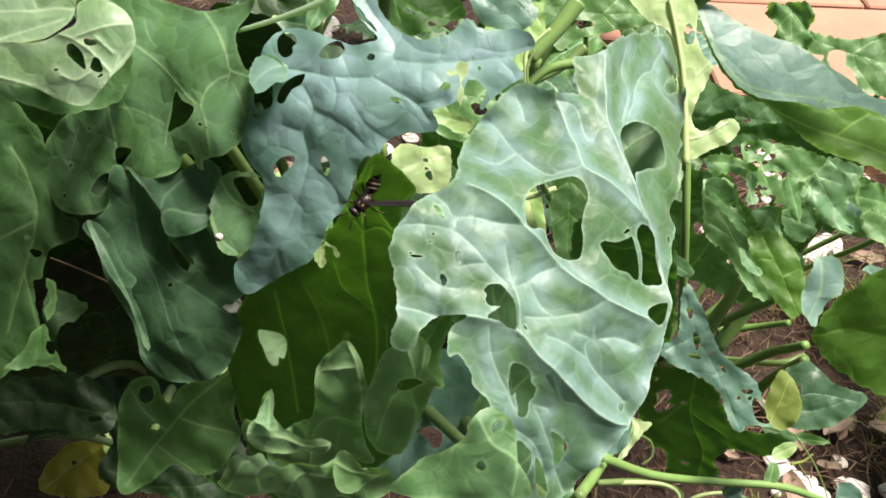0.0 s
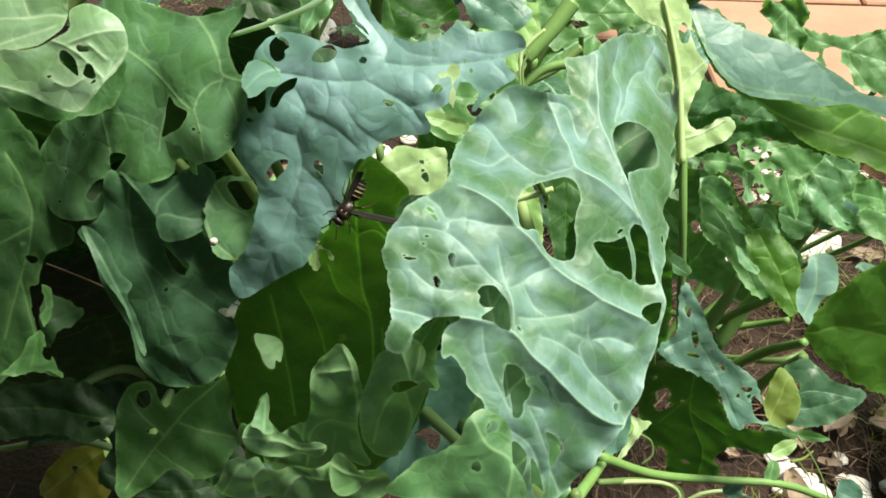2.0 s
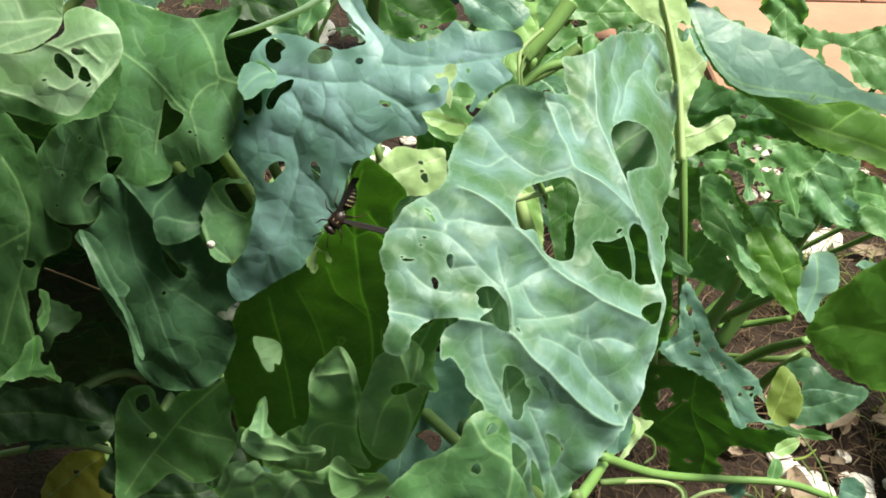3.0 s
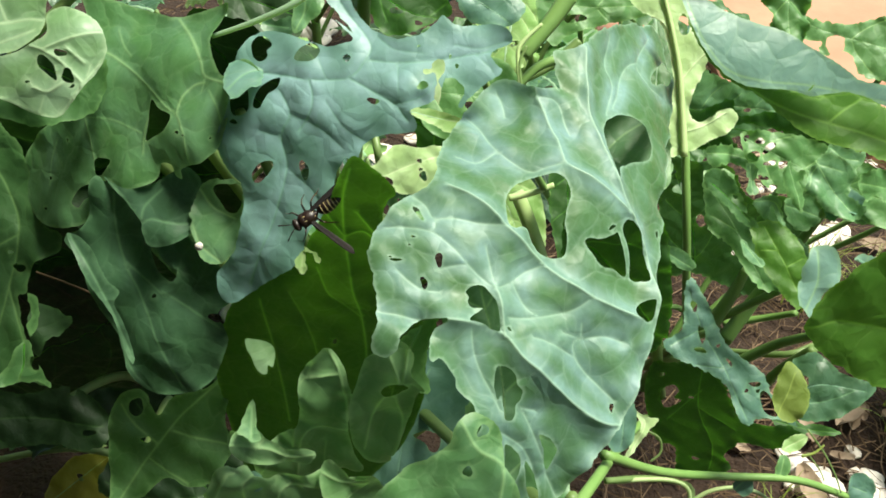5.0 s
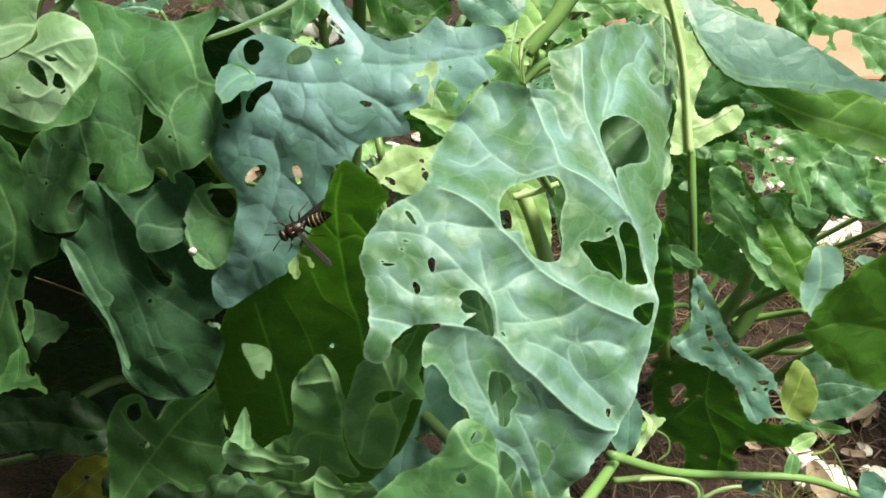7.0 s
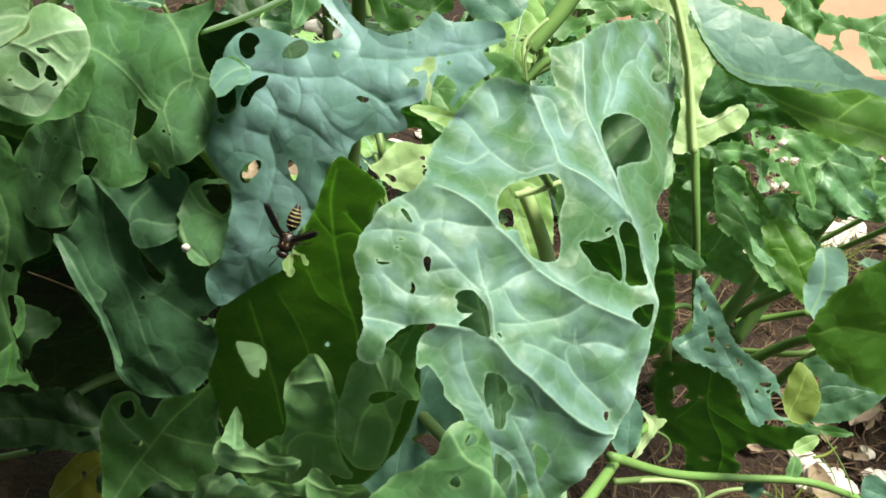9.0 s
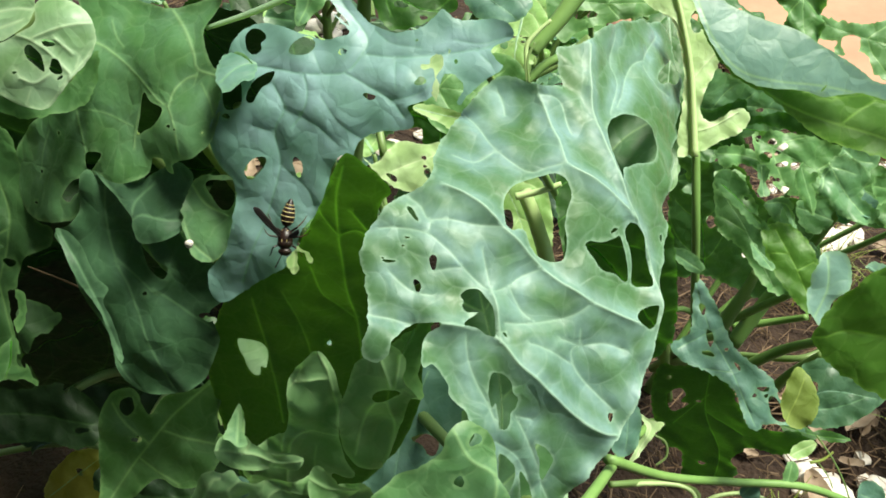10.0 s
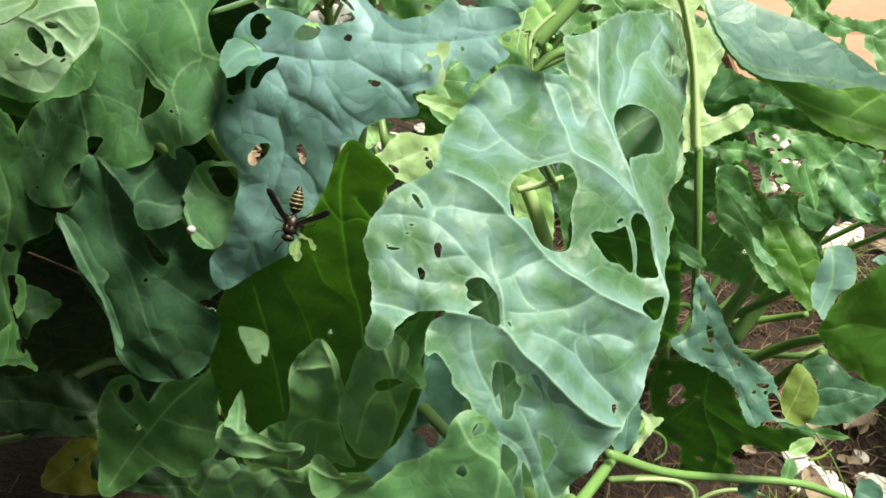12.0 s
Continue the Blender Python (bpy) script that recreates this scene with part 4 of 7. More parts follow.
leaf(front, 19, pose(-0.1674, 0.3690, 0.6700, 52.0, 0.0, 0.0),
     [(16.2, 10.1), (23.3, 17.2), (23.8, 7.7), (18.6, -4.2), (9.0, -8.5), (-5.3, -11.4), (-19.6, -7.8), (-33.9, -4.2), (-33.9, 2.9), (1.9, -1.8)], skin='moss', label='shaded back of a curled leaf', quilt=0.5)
leaf(front, 20, pose(-0.1979, 0.3595, 0.5800, 58.4, 0.0, 0.0),
     [(-25.7, 73.3), (-1.9, 66.5), (4.1, 55.1), (5.2, 39.3), (11.8, 24.7), (17.9, 20.7), (16.5, 12.7), (5.8, 7.4), (1.8, -0.6), (1.2, -6.5), (-2.9, -8.7), (-2.2, -16.8), (0.2, -27.6), (3.7, -38.5), (10.0, -51.7), (-2.2, -49.5), (-13.2, -52.3), (-33.1, -55.6)],
     cuts=[[(0.3, -8.1), (5.0, -11.4), (5.7, -19.5), (2.1, -27.1), (-0.7, -19.5)],
           [(3.7, -38.5), (6.2, -41.8), (5.0, -46.2), (1.4, -42.6)]],
     nibbles=[(-2.2, 4.8, 2.7, 2.1, 0), (-5.9, 12.3, 1.1, 1.1, 0)],
     ribs=[[(-13.1, 55.0), (-5.7, 41.9), (-1.5, 20.8), (-8.1, -6.0), (-15.0, -33.2)],
           [(-1.5, 20.8), (-21.0, 10.0)],
           [(-7.6, -6.0), (-1.1, -27.6), (3.2, -49.5)]],
     curve=(-20, 0, 0), skin='moss', tubes=0, label='blue-green leaf with a torn hanging edge', wave=1.0, ruffle=1.6, tooth=0.2)
leaf(front, 21, pose(-0.1792, 0.3315, 0.5733, 52.0, 0.0, 0.0),
     [(-6.3, 11.0), (4.4, 8.2), (11.1, 4.1), (6.5, -1.5), (-0.7, -5.6), (-5.3, -13.3), (-9.6, -3.0)], skin='shade_dark', label='small torn leaf lobe in shade', wave=1)
leaf(front, 22, pose(-0.1243, 0.3329, 0.5979, 65.1, -7.0, -8.3),
     [(-29.2, 48.2), (-14.6, 42.8), (9.0, 45.8), (20.1, 44.5), (21.0, 32.3), (14.7, 22.7), (22.0, 15.0), (28.7, 7.3), (31.4, -5.6), (24.8, -12.9), (28.1, -23.5), (24.5, -34.0), (19.3, -43.1), (10.4, -48.8), (-2.2, -51.2), (-13.8, -49.2), (-20.2, -42.3), (-24.1, -27.2), (-30.7, -13.5), (-34.7, 1.8), (-42.5, 14.1), (-47.6, 20.8), (-34.4, 28.2)],
     cuts=[[(-2.6, 20.0), (3.4, 11.0), (8.7, 7.4), (5.6, 2.4), (-0.7, 8.0)]],
     nibbles=[(23.2, -14.4, 3.0, 2.0, 0), (-3.6, -4.2, 1.0, 1.0, 0)],
     ribs=[[(-19.2, 45.3), (-5.5, 28.5), (7.5, 26.6)],
           [(-19.1, 44.0), (-18.8, 20.5), (-11.6, -2.3), (-2.5, -27.4), (4.1, -47.3)],
           [(0.6, -2.2), (15.3, -12.0), (24.4, -19.4)],
           [(-42.4, 14.6), (-29.3, 3.8), (-26.1, -13.2), (-20.9, -34.6), (-15.7, -46.8)],
           [(-15.5, 10.5), (1.7, -4.7)]],
     curve=(-30, -10, 0), lumps=[(-29, 2, 10, 6.0), (4, -28, 15, 4.0)], skin='teal', label='hanging leaf with a scalloped tip and curled edge', quilt=0.9, wave=0.8, ruffle=1.4, tooth=0.12, tubes=0, ridge=0.2, rib_mm=0.7)
leaf(front, 80, pose(-0.1043, 0.3409, 0.6059, 55, 0, 0),
     [(-25.3, 6.4), (-15.8, 8.4), (-7.1, 11.8), (-3.4, 5.1), (-4.8, -1.1), (-9.8, -8.6), (-16, -5.1), (-19.9, -1.1)],
     ribs=[[(-15.8, 7.4), (-12.9, 1.4), (-10.6, -7.3)]],
     skin='sage', label='pale leaf patch behind the hanging leaf', tubes=0, quilt=0.3, wave=0.4, tooth=0.12)
leaf(front, 79, pose(-0.1143, 0.3389, 0.6279, 58, 0, 0),
     [(-30.3, 19.5), (-21.7, 14.7), (-10.4, 16.6), (3.7, 23.8), (10.7, 19), (9.4, 13), (7.1, 5.9), (7.6, -0.1), (5.8, -4.8), (-1.3, -8.6), (-7.7, -10.1), (-12.4, -9.3), (-15, -3.7), (-15.4, 0.3), (-21.8, 9.4)],
     ribs=[[(-28.5, 17.8), (-22.5, 11.4), (-16.1, 0.3), (-10.7, 1.8), (-1.2, 0), (7.6, -0.1)],
           [(-15.4, 0.3), (-13.5, 7.1), (-6.1, 14.2)]],
     lumps=[(0, -6, 10, 3)], skin='teal', tubes=0, label='dark bluish leaf lobe in shade', quilt=0.6, wave=0.4, ruffle=0.6, tooth=0.12)
leaf(front, 23, pose(-0.0967, 0.3389, 0.6316, 52.0, 0.0, 0.0),
     [(-9.0, 9.9), (-6.2, 13.9), (1.7, 15.8), (10.1, 13.5), (11.9, 1.6), (8.9, -13.9), (1.1, -19.9), (-6.1, -18.0), (-10.7, -3.2)],
     cuts=[[(-1.5, 12.1), (5.3, 13.5), (11.0, 12.5), (10.0, 3.5), (5.1, 1.6)]],
     ribs=[[(-7.8, 12.3), (-1.6, 4.0), (7.5, -0.8)],
           [(-10.3, -3.2), (-6.2, -12.7), (1.8, -19.4)]],
     curve=(40, 30, 0), tubes=0, skin='sage', label='small pale cupped leaf with an eaten window', wave=0.6)
leaf(front, 24, pose(-0.0492, 0.3231, 0.5919, 97.6, 0, 0),
     [(15.5, 96.2), (19.7, 92.5), (23.5, 87.4), (27.3, 80.9), (30, 73.7), (26.3, 68.3), (24.3, 55.4), (29.9, 37.3), (38.8, -4.3), (40.8, -39), (38.6, -65.8), (27, -95.7), (7.8, -117.6), (-16.3, -133.2), (-43.2, -136.4), (-52, -107.1), (-56.2, -72.7), (-57.8, -41.9), (-48.3, -9.5), (-40.7, 6.7), (-25.3, 20.6), (-13.3, 31.3), (-4.4, 49.4), (3.5, 68.4), (8.7, 83.9), (12.4, 92.8)],
     cuts=[[(-40.5, -21.2), (-35.7, -20.6), (-31.2, -21.6), (-28, -25.1), (-28.3, -32), (-30.1, -38.4), (-32.1, -37.8), (-33.3, -43.4), (-36, -43.7), (-38.2, -39.4), (-39.4, -32.6), (-40.8, -27.4)]],
     nibbles=[(0.1, -19.9, 1.1, 1.4, 0)],
     ribs=[[(13.4, 89.6), (9.9, 73.3), (8.9, 50), (9.4, 33.2), (10.3, 13.1), (13.4, -7.6), (13.6, -36.3), (10, -71.2)],
           [(8.9, 50), (3.5, 61.5), (2.1, 70.1)],
           [(8.9, 50), (17, 51.7), (22.7, 41.5)],
           [(15.2, 63.6), (19, 55.1), (20.6, 51.5)],
           [(-30.5, 7.2), (-28.2, -22), (-26.3, -52.7), (-25.2, -74.1)],
           [(-17.4, 12), (-10.9, -12.5), (-8.1, -33)],
           [(-4, 28.6), (-0.8, 12.5), (4.5, 5.8), (12.2, -3.1)],
           [(26, -2.8), (27.5, -33.5), (23.8, -64.2)],
           [(18.1, -13.6), (19.1, -36.6), (24.2, -52.5)]],
     curve=(-15, 10, 0), tubes=0, ridge=0.2, skin='grass', label='deep green leaf standing in the shade, with fine veins', quilt=-0.5, wave=0.5, ruffle=0.6, tooth=0.15)
leaf(front, 25, pose(-0.0517, 0.2568, 0.5948, 92.5, 0, 0),
     [(8.7, 38.7), (3.9, 33.9), (0.5, 28.6), (-2.7, 21.4), (-3.2, 9), (-4.8, -0.9), (-8.6, -3.7), (-14.3, -10.6), (-18.8, -11.7), (-21.4, -8.6), (-21.1, 1.1), (-20.9, 11), (-23.8, 5), (-27.2, -5.9), (-31.3, -10.1), (-34.5, -16.3), (-33.2, -22.5), (-27.8, -20.2), (-24.4, -22.6), (-23.8, -37.5), (-23.1, -58.3), (7.7, -61.6), (10.3, -45.4), (10, -32.2), (19.4, -26.9), (16, -15.9), (14.6, -2.7), (17, 15.9), (15.2, 26.7), (12.3, 33.4)],
     nibbles=[(-12.5, 4.1, 1.1, 1.9, 5)],
     ribs=[[(-10.6, -54.5), (-6.4, -25.4), (-3.6, -8), (3.4, -2.9), (14.6, -2.4)],
           [(0.9, 24.1), (5.8, 25.6), (12.3, 26.1)],
           [(8.7, 38.7), (13.7, 22.6), (14.6, -2.4)],
           [(-6, -1.3), (-7.6, -13.2)],
           [(-4.4, -16.5), (-13.1, -16.1), (-17.8, -20.9), (-23.8, -37.5)],
           [(-3.2, -39.6), (-13.3, -38.3), (-23.3, -45.8)],
           [(5.1, -36.1), (3.9, -23.4), (5.2, -13.1)],
           [(-2.3, 21), (0.5, 24.5), (3.1, 30.3)]],
     curve=(-20, -10, 0), lumps=[(3, 20, 9, 3), (-24, -22, 9, 4), (-10, -30, 10, 3), (16, -24, 9, 3)], skin='fresh', label='frilly low leaf with curled lobes', rib_mm=0.6, tubes=0, ridge=0.3, side_share=0.9, quilt=-0.8, wave=1.1, ruffle=2.2, tooth=0.12)
leaf(front, 26, pose(-0.0561, 0.2376, 0.5831, 89.3, 0, 0),
     [(-34.6, -13.8), (-31.6, -0.3), (-28.4, 7.6), (-24.8, 9.9), (-20.9, 8.4), (-17.6, 8.6), (-14.4, 4.1), (-9.9, 0.1), (-2.3, 2.6), (5.2, 3.9), (13.6, 5.8), (18.7, 0.7), (28.1, 3.9), (31.6, -3.8), (29.4, -15.4), (-5.1, -15.4)],
     ribs=[[(-32.6, -12.1), (-25.2, 5.3), (-21.4, 7.5)],
           [(-9.2, -13.8), (-3.9, -3.8), (8.9, -1.2), (25.9, 0.7)],
           [(-19.8, -12.1), (-19.3, 0.8), (-15.6, 4.5)]],
     lumps=[(-25, 2, 6, 3)], tubes=0, ridge=0.3, rib_mm=0.6, side_share=0.9, skin='fresh', label='low leaf rim with small frills', quilt=-0.6, wave=1.2, ruffle=2.4, tooth=0.15)
leaf(front, 113, pose(-0.074, 0.24, 0.58, 75, 0, 0),
     [(-1.4, 2.2), (1.4, 5.2), (4.6, 3.2), (5.6, -0.9), (2.8, -4), (-0.5, -2.4)],
     ribs=[[(-0.7, 0.7), (4.4, 0.1)]],
     skin='blue', label='small bluish curled lobe', tubes=0, wave=0.5, ruffle=0.8, tooth=0.12, grain=1.8)
leaf(front, 112, pose(-0.04, 0.233, 0.58, 80, 0, 0),
     [(-6.3, 9.6), (-4.8, 14.3), (-1.8, 16.5), (2.9, 12.2), (6, 7.4), (11.8, 7.4), (8.7, 1.5), (1.4, -2.6), (-4.8, 0.1)],
     ribs=[[(-5.4, 10.6), (1.8, 6.4), (10.1, 5.8)]],
     skin='fresh', label='crumpled pale lobe of the frilly low leaf', tubes=0, ridge=0.2, quilt=-0.6, wave=0.8, ruffle=1.4, tooth=0.15, grain=1.8)
leaf(front, 111, pose(-0.048, 0.233, 0.59, 80, 0, 0),
     [(-29.7, 16.3), (-27.3, 20.4), (-23.9, 21.9), (-18.9, 20.6), (-15.2, 16.8), (-9.3, 14.3), (-3.2, 15.3), (1.1, 12.7), (-1.7, 7.6), (-8.7, 8.6), (-16, 6.5), (-22.1, 7.6), (-27.6, 9.6)],
     ribs=[[(-29, 15.8), (-19.4, 14.3), (-9.6, 11.2), (-0.2, 12.2)],
           [(-19.4, 14.3), (-16.6, 19.4)],
           [(-9.6, 11.2), (-11.9, 7)]],
     skin='fresh', label='crumpled pale lobe of the frilly low leaf', tubes=0, ridge=0.2, quilt=-0.8, wave=0.9, ruffle=1.6, tooth=0.15, grain=1.8)
leaf(front, 27, pose(-0.0165, 0.3789, 0.4554, 52.0, 0.0, 0.0),
     [(-10.2, 42.8), (31.1, 38.0), (40.6, 6.2), (27.9, -12.9), (2.5, -28.8), (-29.3, -41.5), (-35.7, -25.6), (-13.4, -0.2), (-13.4, 22.1)],
     cuts=[[(0.6, -4.0), (8.8, -1.4), (15.8, -5.9), (13.9, -12.9), (10.1, -13.5), (6.9, -8.4)]],
     ribs=[[(-10.2, -38.3), (-3.9, -0.2), (8.8, 31.6)]], skin='blue', label='grey-blue leaf behind with a brown-rimmed hole', wave=1)
leaf(front, 28, pose(0.0045, 0.2203, 0.6195, 63.5, 0.0, 0.0),
     [(-27.5, -18.4), (-18.2, -6.5), (-9.1, -1.6), (-2.8, 4.5), (-1.5, 10.3), (3.7, 13.3), (8.3, 12.5), (13.6, 7.3), (15.2, -3.6), (18.1, -18.4)],
     nibbles=[(7.7, 7.7, 1.7, 2.3, -20), (2.7, -6.5, 1.5, 2.3, -20)],
     ribs=[[(13.9, -17.7), (14.5, -4.4), (6.1, 1.6), (1.3, 9.7)]], tubes=0, skin='sage', label='front lobe of the broad leaf folded towards the camera', quilt=-1, wave=0.8, tooth=0.2)
leaf(front, 29, pose(0.0884, 0.4014, 0.6304, 29.0, 0.0, 0.0),
     [(-21.6, 20.7), (-2.1, 27.1), (16.4, 20.7), (18.7, -2.4), (15.3, -23.2), (-5.8, -24.6), (-21.0, -15.8)],
     ribs=[[(-20.9, -14.4), (-3.8, 3.7), (16.0, 16.0)]], skin='sage', tubes=0, label='leaf hidden behind the broad pale leaf', wave=0.4)
leaf(front, 30, pose(0.0873, 0.3868, 0.5629, 98.7, 0.0, 0.0),
     [(-29.4, 39.1), (-3.4, 44.7), (19.2, 33.3), (34.0, -53.8), (4.6, -63.8), (-21.6, -16.3)],
     ribs=[[(-25.5, 25.6), (-0.5, 1.1), (26.3, -44.1)]], sides=3, skin='dark', label='dark leaf hidden behind the broad pale leaf', wave=2)
leaf(front, 31, pose(0.0246, 0.3101, 0.5622, 52.0, 0.0, 0.0),
     [(-25.6, 47.2), (1.9, 47.2), (11.9, 29.7), (16.9, 4.7), (25.6, -25.2), (29.4, -55.2), (-11.9, -55.2), (-16.9, -20.2), (-8.1, 7.2), (-23.1, 19.7)],
     ribs=[[(-0.6, -52.7), (1.9, -5.2), (-8.1, 39.7)]], sides=3, skin='sage', label='grey-green leaf seen through eaten holes', wave=1.5)
leaf(front, 32, pose(-0.1452, 0.3213, 0.6026, 52.0, 0.0, 0.0),
     [(-16.6, 26.3), (-7.5, 22.0), (0.2, 7.5), (6.0, 1.7), (4.1, -4.3), (8.4, -12.7), (12.7, -27.6), (10.3, -27.6), (2.6, -8.4), (-7.0, 5.1), (-13.3, 18.1)],
     ribs=[[(-14.7, 24.6), (-3.9, 6.5), (4.6, -10.3), (11.3, -26.0)]], tubes=0, skin='teal', label='curled bright leaf edge', wave=0.8, ruffle=0.6, tooth=0.1)
leaf(front, 33, pose(-0.0702, 0.2379, 0.6127, 52, 0, 0),
     [(1.4, 9.8), (2.8, 5.4), (2.6, 0.4), (4.6, -4.2), (1.4, -5.2), (-1.8, -2.4), (-3.8, -2), (-1.2, 4.8)],
     ribs=[[(1.4, 8.8), (1, -3.6)]],
     skin='sage', label='small curled leaf lobe', tubes=0, wave=0.5, tooth=0.15)
leaf(front, 34, pose(-0.0219, 0.2496, 0.605, 92.2, 0, 0),
     [(-6.3, 32.5), (-9.8, 19.8), (-13.2, 6.9), (-14, -5.9), (-12.9, -18.3), (-6.8, -26.6), (-0.2, -28.7), (1.6, -22.5), (5.3, -13.2), (8.5, -1.2), (11.7, 12.5), (14.4, 14.7), (12, 18), (9.5, 22.7), (10.5, 31.4), (8.3, 37.6), (3.4, 40.3), (-2.2, 36.4)],
     cuts=[[(-1.7, 13), (-0.3, 16.4), (3.4, 18), (7.4, 18), (8.2, 15.5), (4.9, 13.7), (1.5, 11.7)]],
     ribs=[[(1.6, 34.8), (3.8, 25), (5.8, 16.8), (9.4, 18.6), (14.2, 14.4)],
           [(4.9, 13.7), (-0.9, 11.1), (-6.2, -3.9), (-9, -18.4)],
           [(3.6, 12.1), (5.8, -5.7), (1.6, -21.8)],
           [(5.8, 16.8), (7.7, 28.5), (8.3, 35.6)]],
     lumps=[(2, -4, 9, -4)], skin='fresh', label='hollow of a frilly leaf in shade', rib_mm=0.6, tubes=0, ridge=0.3, side_share=0.9, quilt=-0.6, wave=0.7, ruffle=1.0, tooth=0.12)
leaf(front, 35, pose(-0.0969, 0.3749, 0.5153, 52.0, 0.0, 0.0),
     [(-10.6, 12.6), (4.2, 14.0), (13.0, 3.7), (10.1, -14.0), (-4.7, -14.0), (-12.1, -2.2)], skin='bone', label='pale leaf seen through an eaten hole', wave=0.8)
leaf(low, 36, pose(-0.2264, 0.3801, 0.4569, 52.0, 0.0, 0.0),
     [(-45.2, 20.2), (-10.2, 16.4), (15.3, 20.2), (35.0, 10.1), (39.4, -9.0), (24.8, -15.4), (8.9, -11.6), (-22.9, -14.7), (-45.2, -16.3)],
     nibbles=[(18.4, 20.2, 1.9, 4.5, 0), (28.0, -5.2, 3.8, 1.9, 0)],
     ribs=[[(-42.0, 1.2), (-3.8, 2.8), (34.3, -2.0)]], sides=2, skin='shade_dark', tubes=0, label='low leaf coloured dark for deep shade', wave=2)
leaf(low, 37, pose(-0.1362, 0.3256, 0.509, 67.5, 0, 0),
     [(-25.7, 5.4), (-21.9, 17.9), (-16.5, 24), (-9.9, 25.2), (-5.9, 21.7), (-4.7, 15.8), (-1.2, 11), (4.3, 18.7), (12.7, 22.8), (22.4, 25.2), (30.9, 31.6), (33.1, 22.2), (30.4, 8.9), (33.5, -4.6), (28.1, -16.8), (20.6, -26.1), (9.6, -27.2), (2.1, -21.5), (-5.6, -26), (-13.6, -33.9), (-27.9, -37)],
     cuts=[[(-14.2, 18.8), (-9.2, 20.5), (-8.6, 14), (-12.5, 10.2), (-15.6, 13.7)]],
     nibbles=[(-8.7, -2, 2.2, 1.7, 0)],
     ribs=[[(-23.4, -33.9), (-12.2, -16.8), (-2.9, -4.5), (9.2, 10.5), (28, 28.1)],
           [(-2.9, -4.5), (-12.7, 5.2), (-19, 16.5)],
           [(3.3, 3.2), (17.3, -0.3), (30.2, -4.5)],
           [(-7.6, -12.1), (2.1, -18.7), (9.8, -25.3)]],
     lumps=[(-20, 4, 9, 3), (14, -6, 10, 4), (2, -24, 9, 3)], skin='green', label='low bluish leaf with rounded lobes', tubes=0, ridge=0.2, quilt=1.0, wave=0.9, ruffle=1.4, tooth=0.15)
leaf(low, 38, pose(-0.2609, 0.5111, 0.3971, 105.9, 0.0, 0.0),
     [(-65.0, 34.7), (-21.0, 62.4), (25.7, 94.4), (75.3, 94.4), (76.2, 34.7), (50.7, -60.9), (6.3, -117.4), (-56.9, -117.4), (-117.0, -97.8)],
     ribs=[[(78.0, 75.5), (10.3, 5.1), (-86.4, -52.1)]], sides=4, skin='shade_dark', label='low leaf coloured dark for deep shade', wave=2.5)
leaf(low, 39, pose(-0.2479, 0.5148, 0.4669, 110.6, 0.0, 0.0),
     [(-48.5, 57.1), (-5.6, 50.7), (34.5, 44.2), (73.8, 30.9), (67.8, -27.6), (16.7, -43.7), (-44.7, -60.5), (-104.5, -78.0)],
     ribs=[[(70.5, 17.1), (-0.1, 2.8), (-69.6, -12.1)]], sides=4, skin='shade_dark', label='low leaf coloured dark for deep shade', wave=2.5)
# hidden leaf added to cast shade on the soil beyond
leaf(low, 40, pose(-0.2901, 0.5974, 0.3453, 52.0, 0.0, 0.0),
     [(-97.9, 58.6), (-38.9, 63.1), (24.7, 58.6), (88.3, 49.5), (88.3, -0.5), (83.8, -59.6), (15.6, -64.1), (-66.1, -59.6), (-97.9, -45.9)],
     ribs=[[(83.8, -0.5), (2.0, -0.5), (-88.8, -0.5)]], sides=4, skin='shade_dark', label='low leaf coloured dark for deep shade', wave=3, grain=4)
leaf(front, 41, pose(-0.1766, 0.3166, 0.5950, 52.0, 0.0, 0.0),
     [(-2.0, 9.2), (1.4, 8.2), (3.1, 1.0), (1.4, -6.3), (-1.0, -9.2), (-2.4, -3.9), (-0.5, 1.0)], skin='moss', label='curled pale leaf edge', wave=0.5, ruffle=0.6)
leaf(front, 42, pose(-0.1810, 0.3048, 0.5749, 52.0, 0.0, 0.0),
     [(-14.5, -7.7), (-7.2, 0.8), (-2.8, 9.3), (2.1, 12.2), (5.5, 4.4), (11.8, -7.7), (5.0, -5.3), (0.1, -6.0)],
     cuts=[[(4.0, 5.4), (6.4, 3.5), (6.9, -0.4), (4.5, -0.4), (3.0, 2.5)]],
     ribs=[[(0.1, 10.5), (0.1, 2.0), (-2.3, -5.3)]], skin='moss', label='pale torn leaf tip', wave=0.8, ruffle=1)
# two dark leaves added to fill the gaps behind with shade colour
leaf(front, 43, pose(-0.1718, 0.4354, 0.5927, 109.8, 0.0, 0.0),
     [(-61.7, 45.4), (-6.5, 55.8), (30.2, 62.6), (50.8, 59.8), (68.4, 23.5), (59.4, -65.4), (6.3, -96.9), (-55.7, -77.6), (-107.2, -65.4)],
     ribs=[[(67.2, -0.1), (-3.5, -10.1), (-80.6, -15.2)]], sides=4, skin='shade_dark', label='dark leaf added behind the holes and gaps', wave=2, grain=3.5)
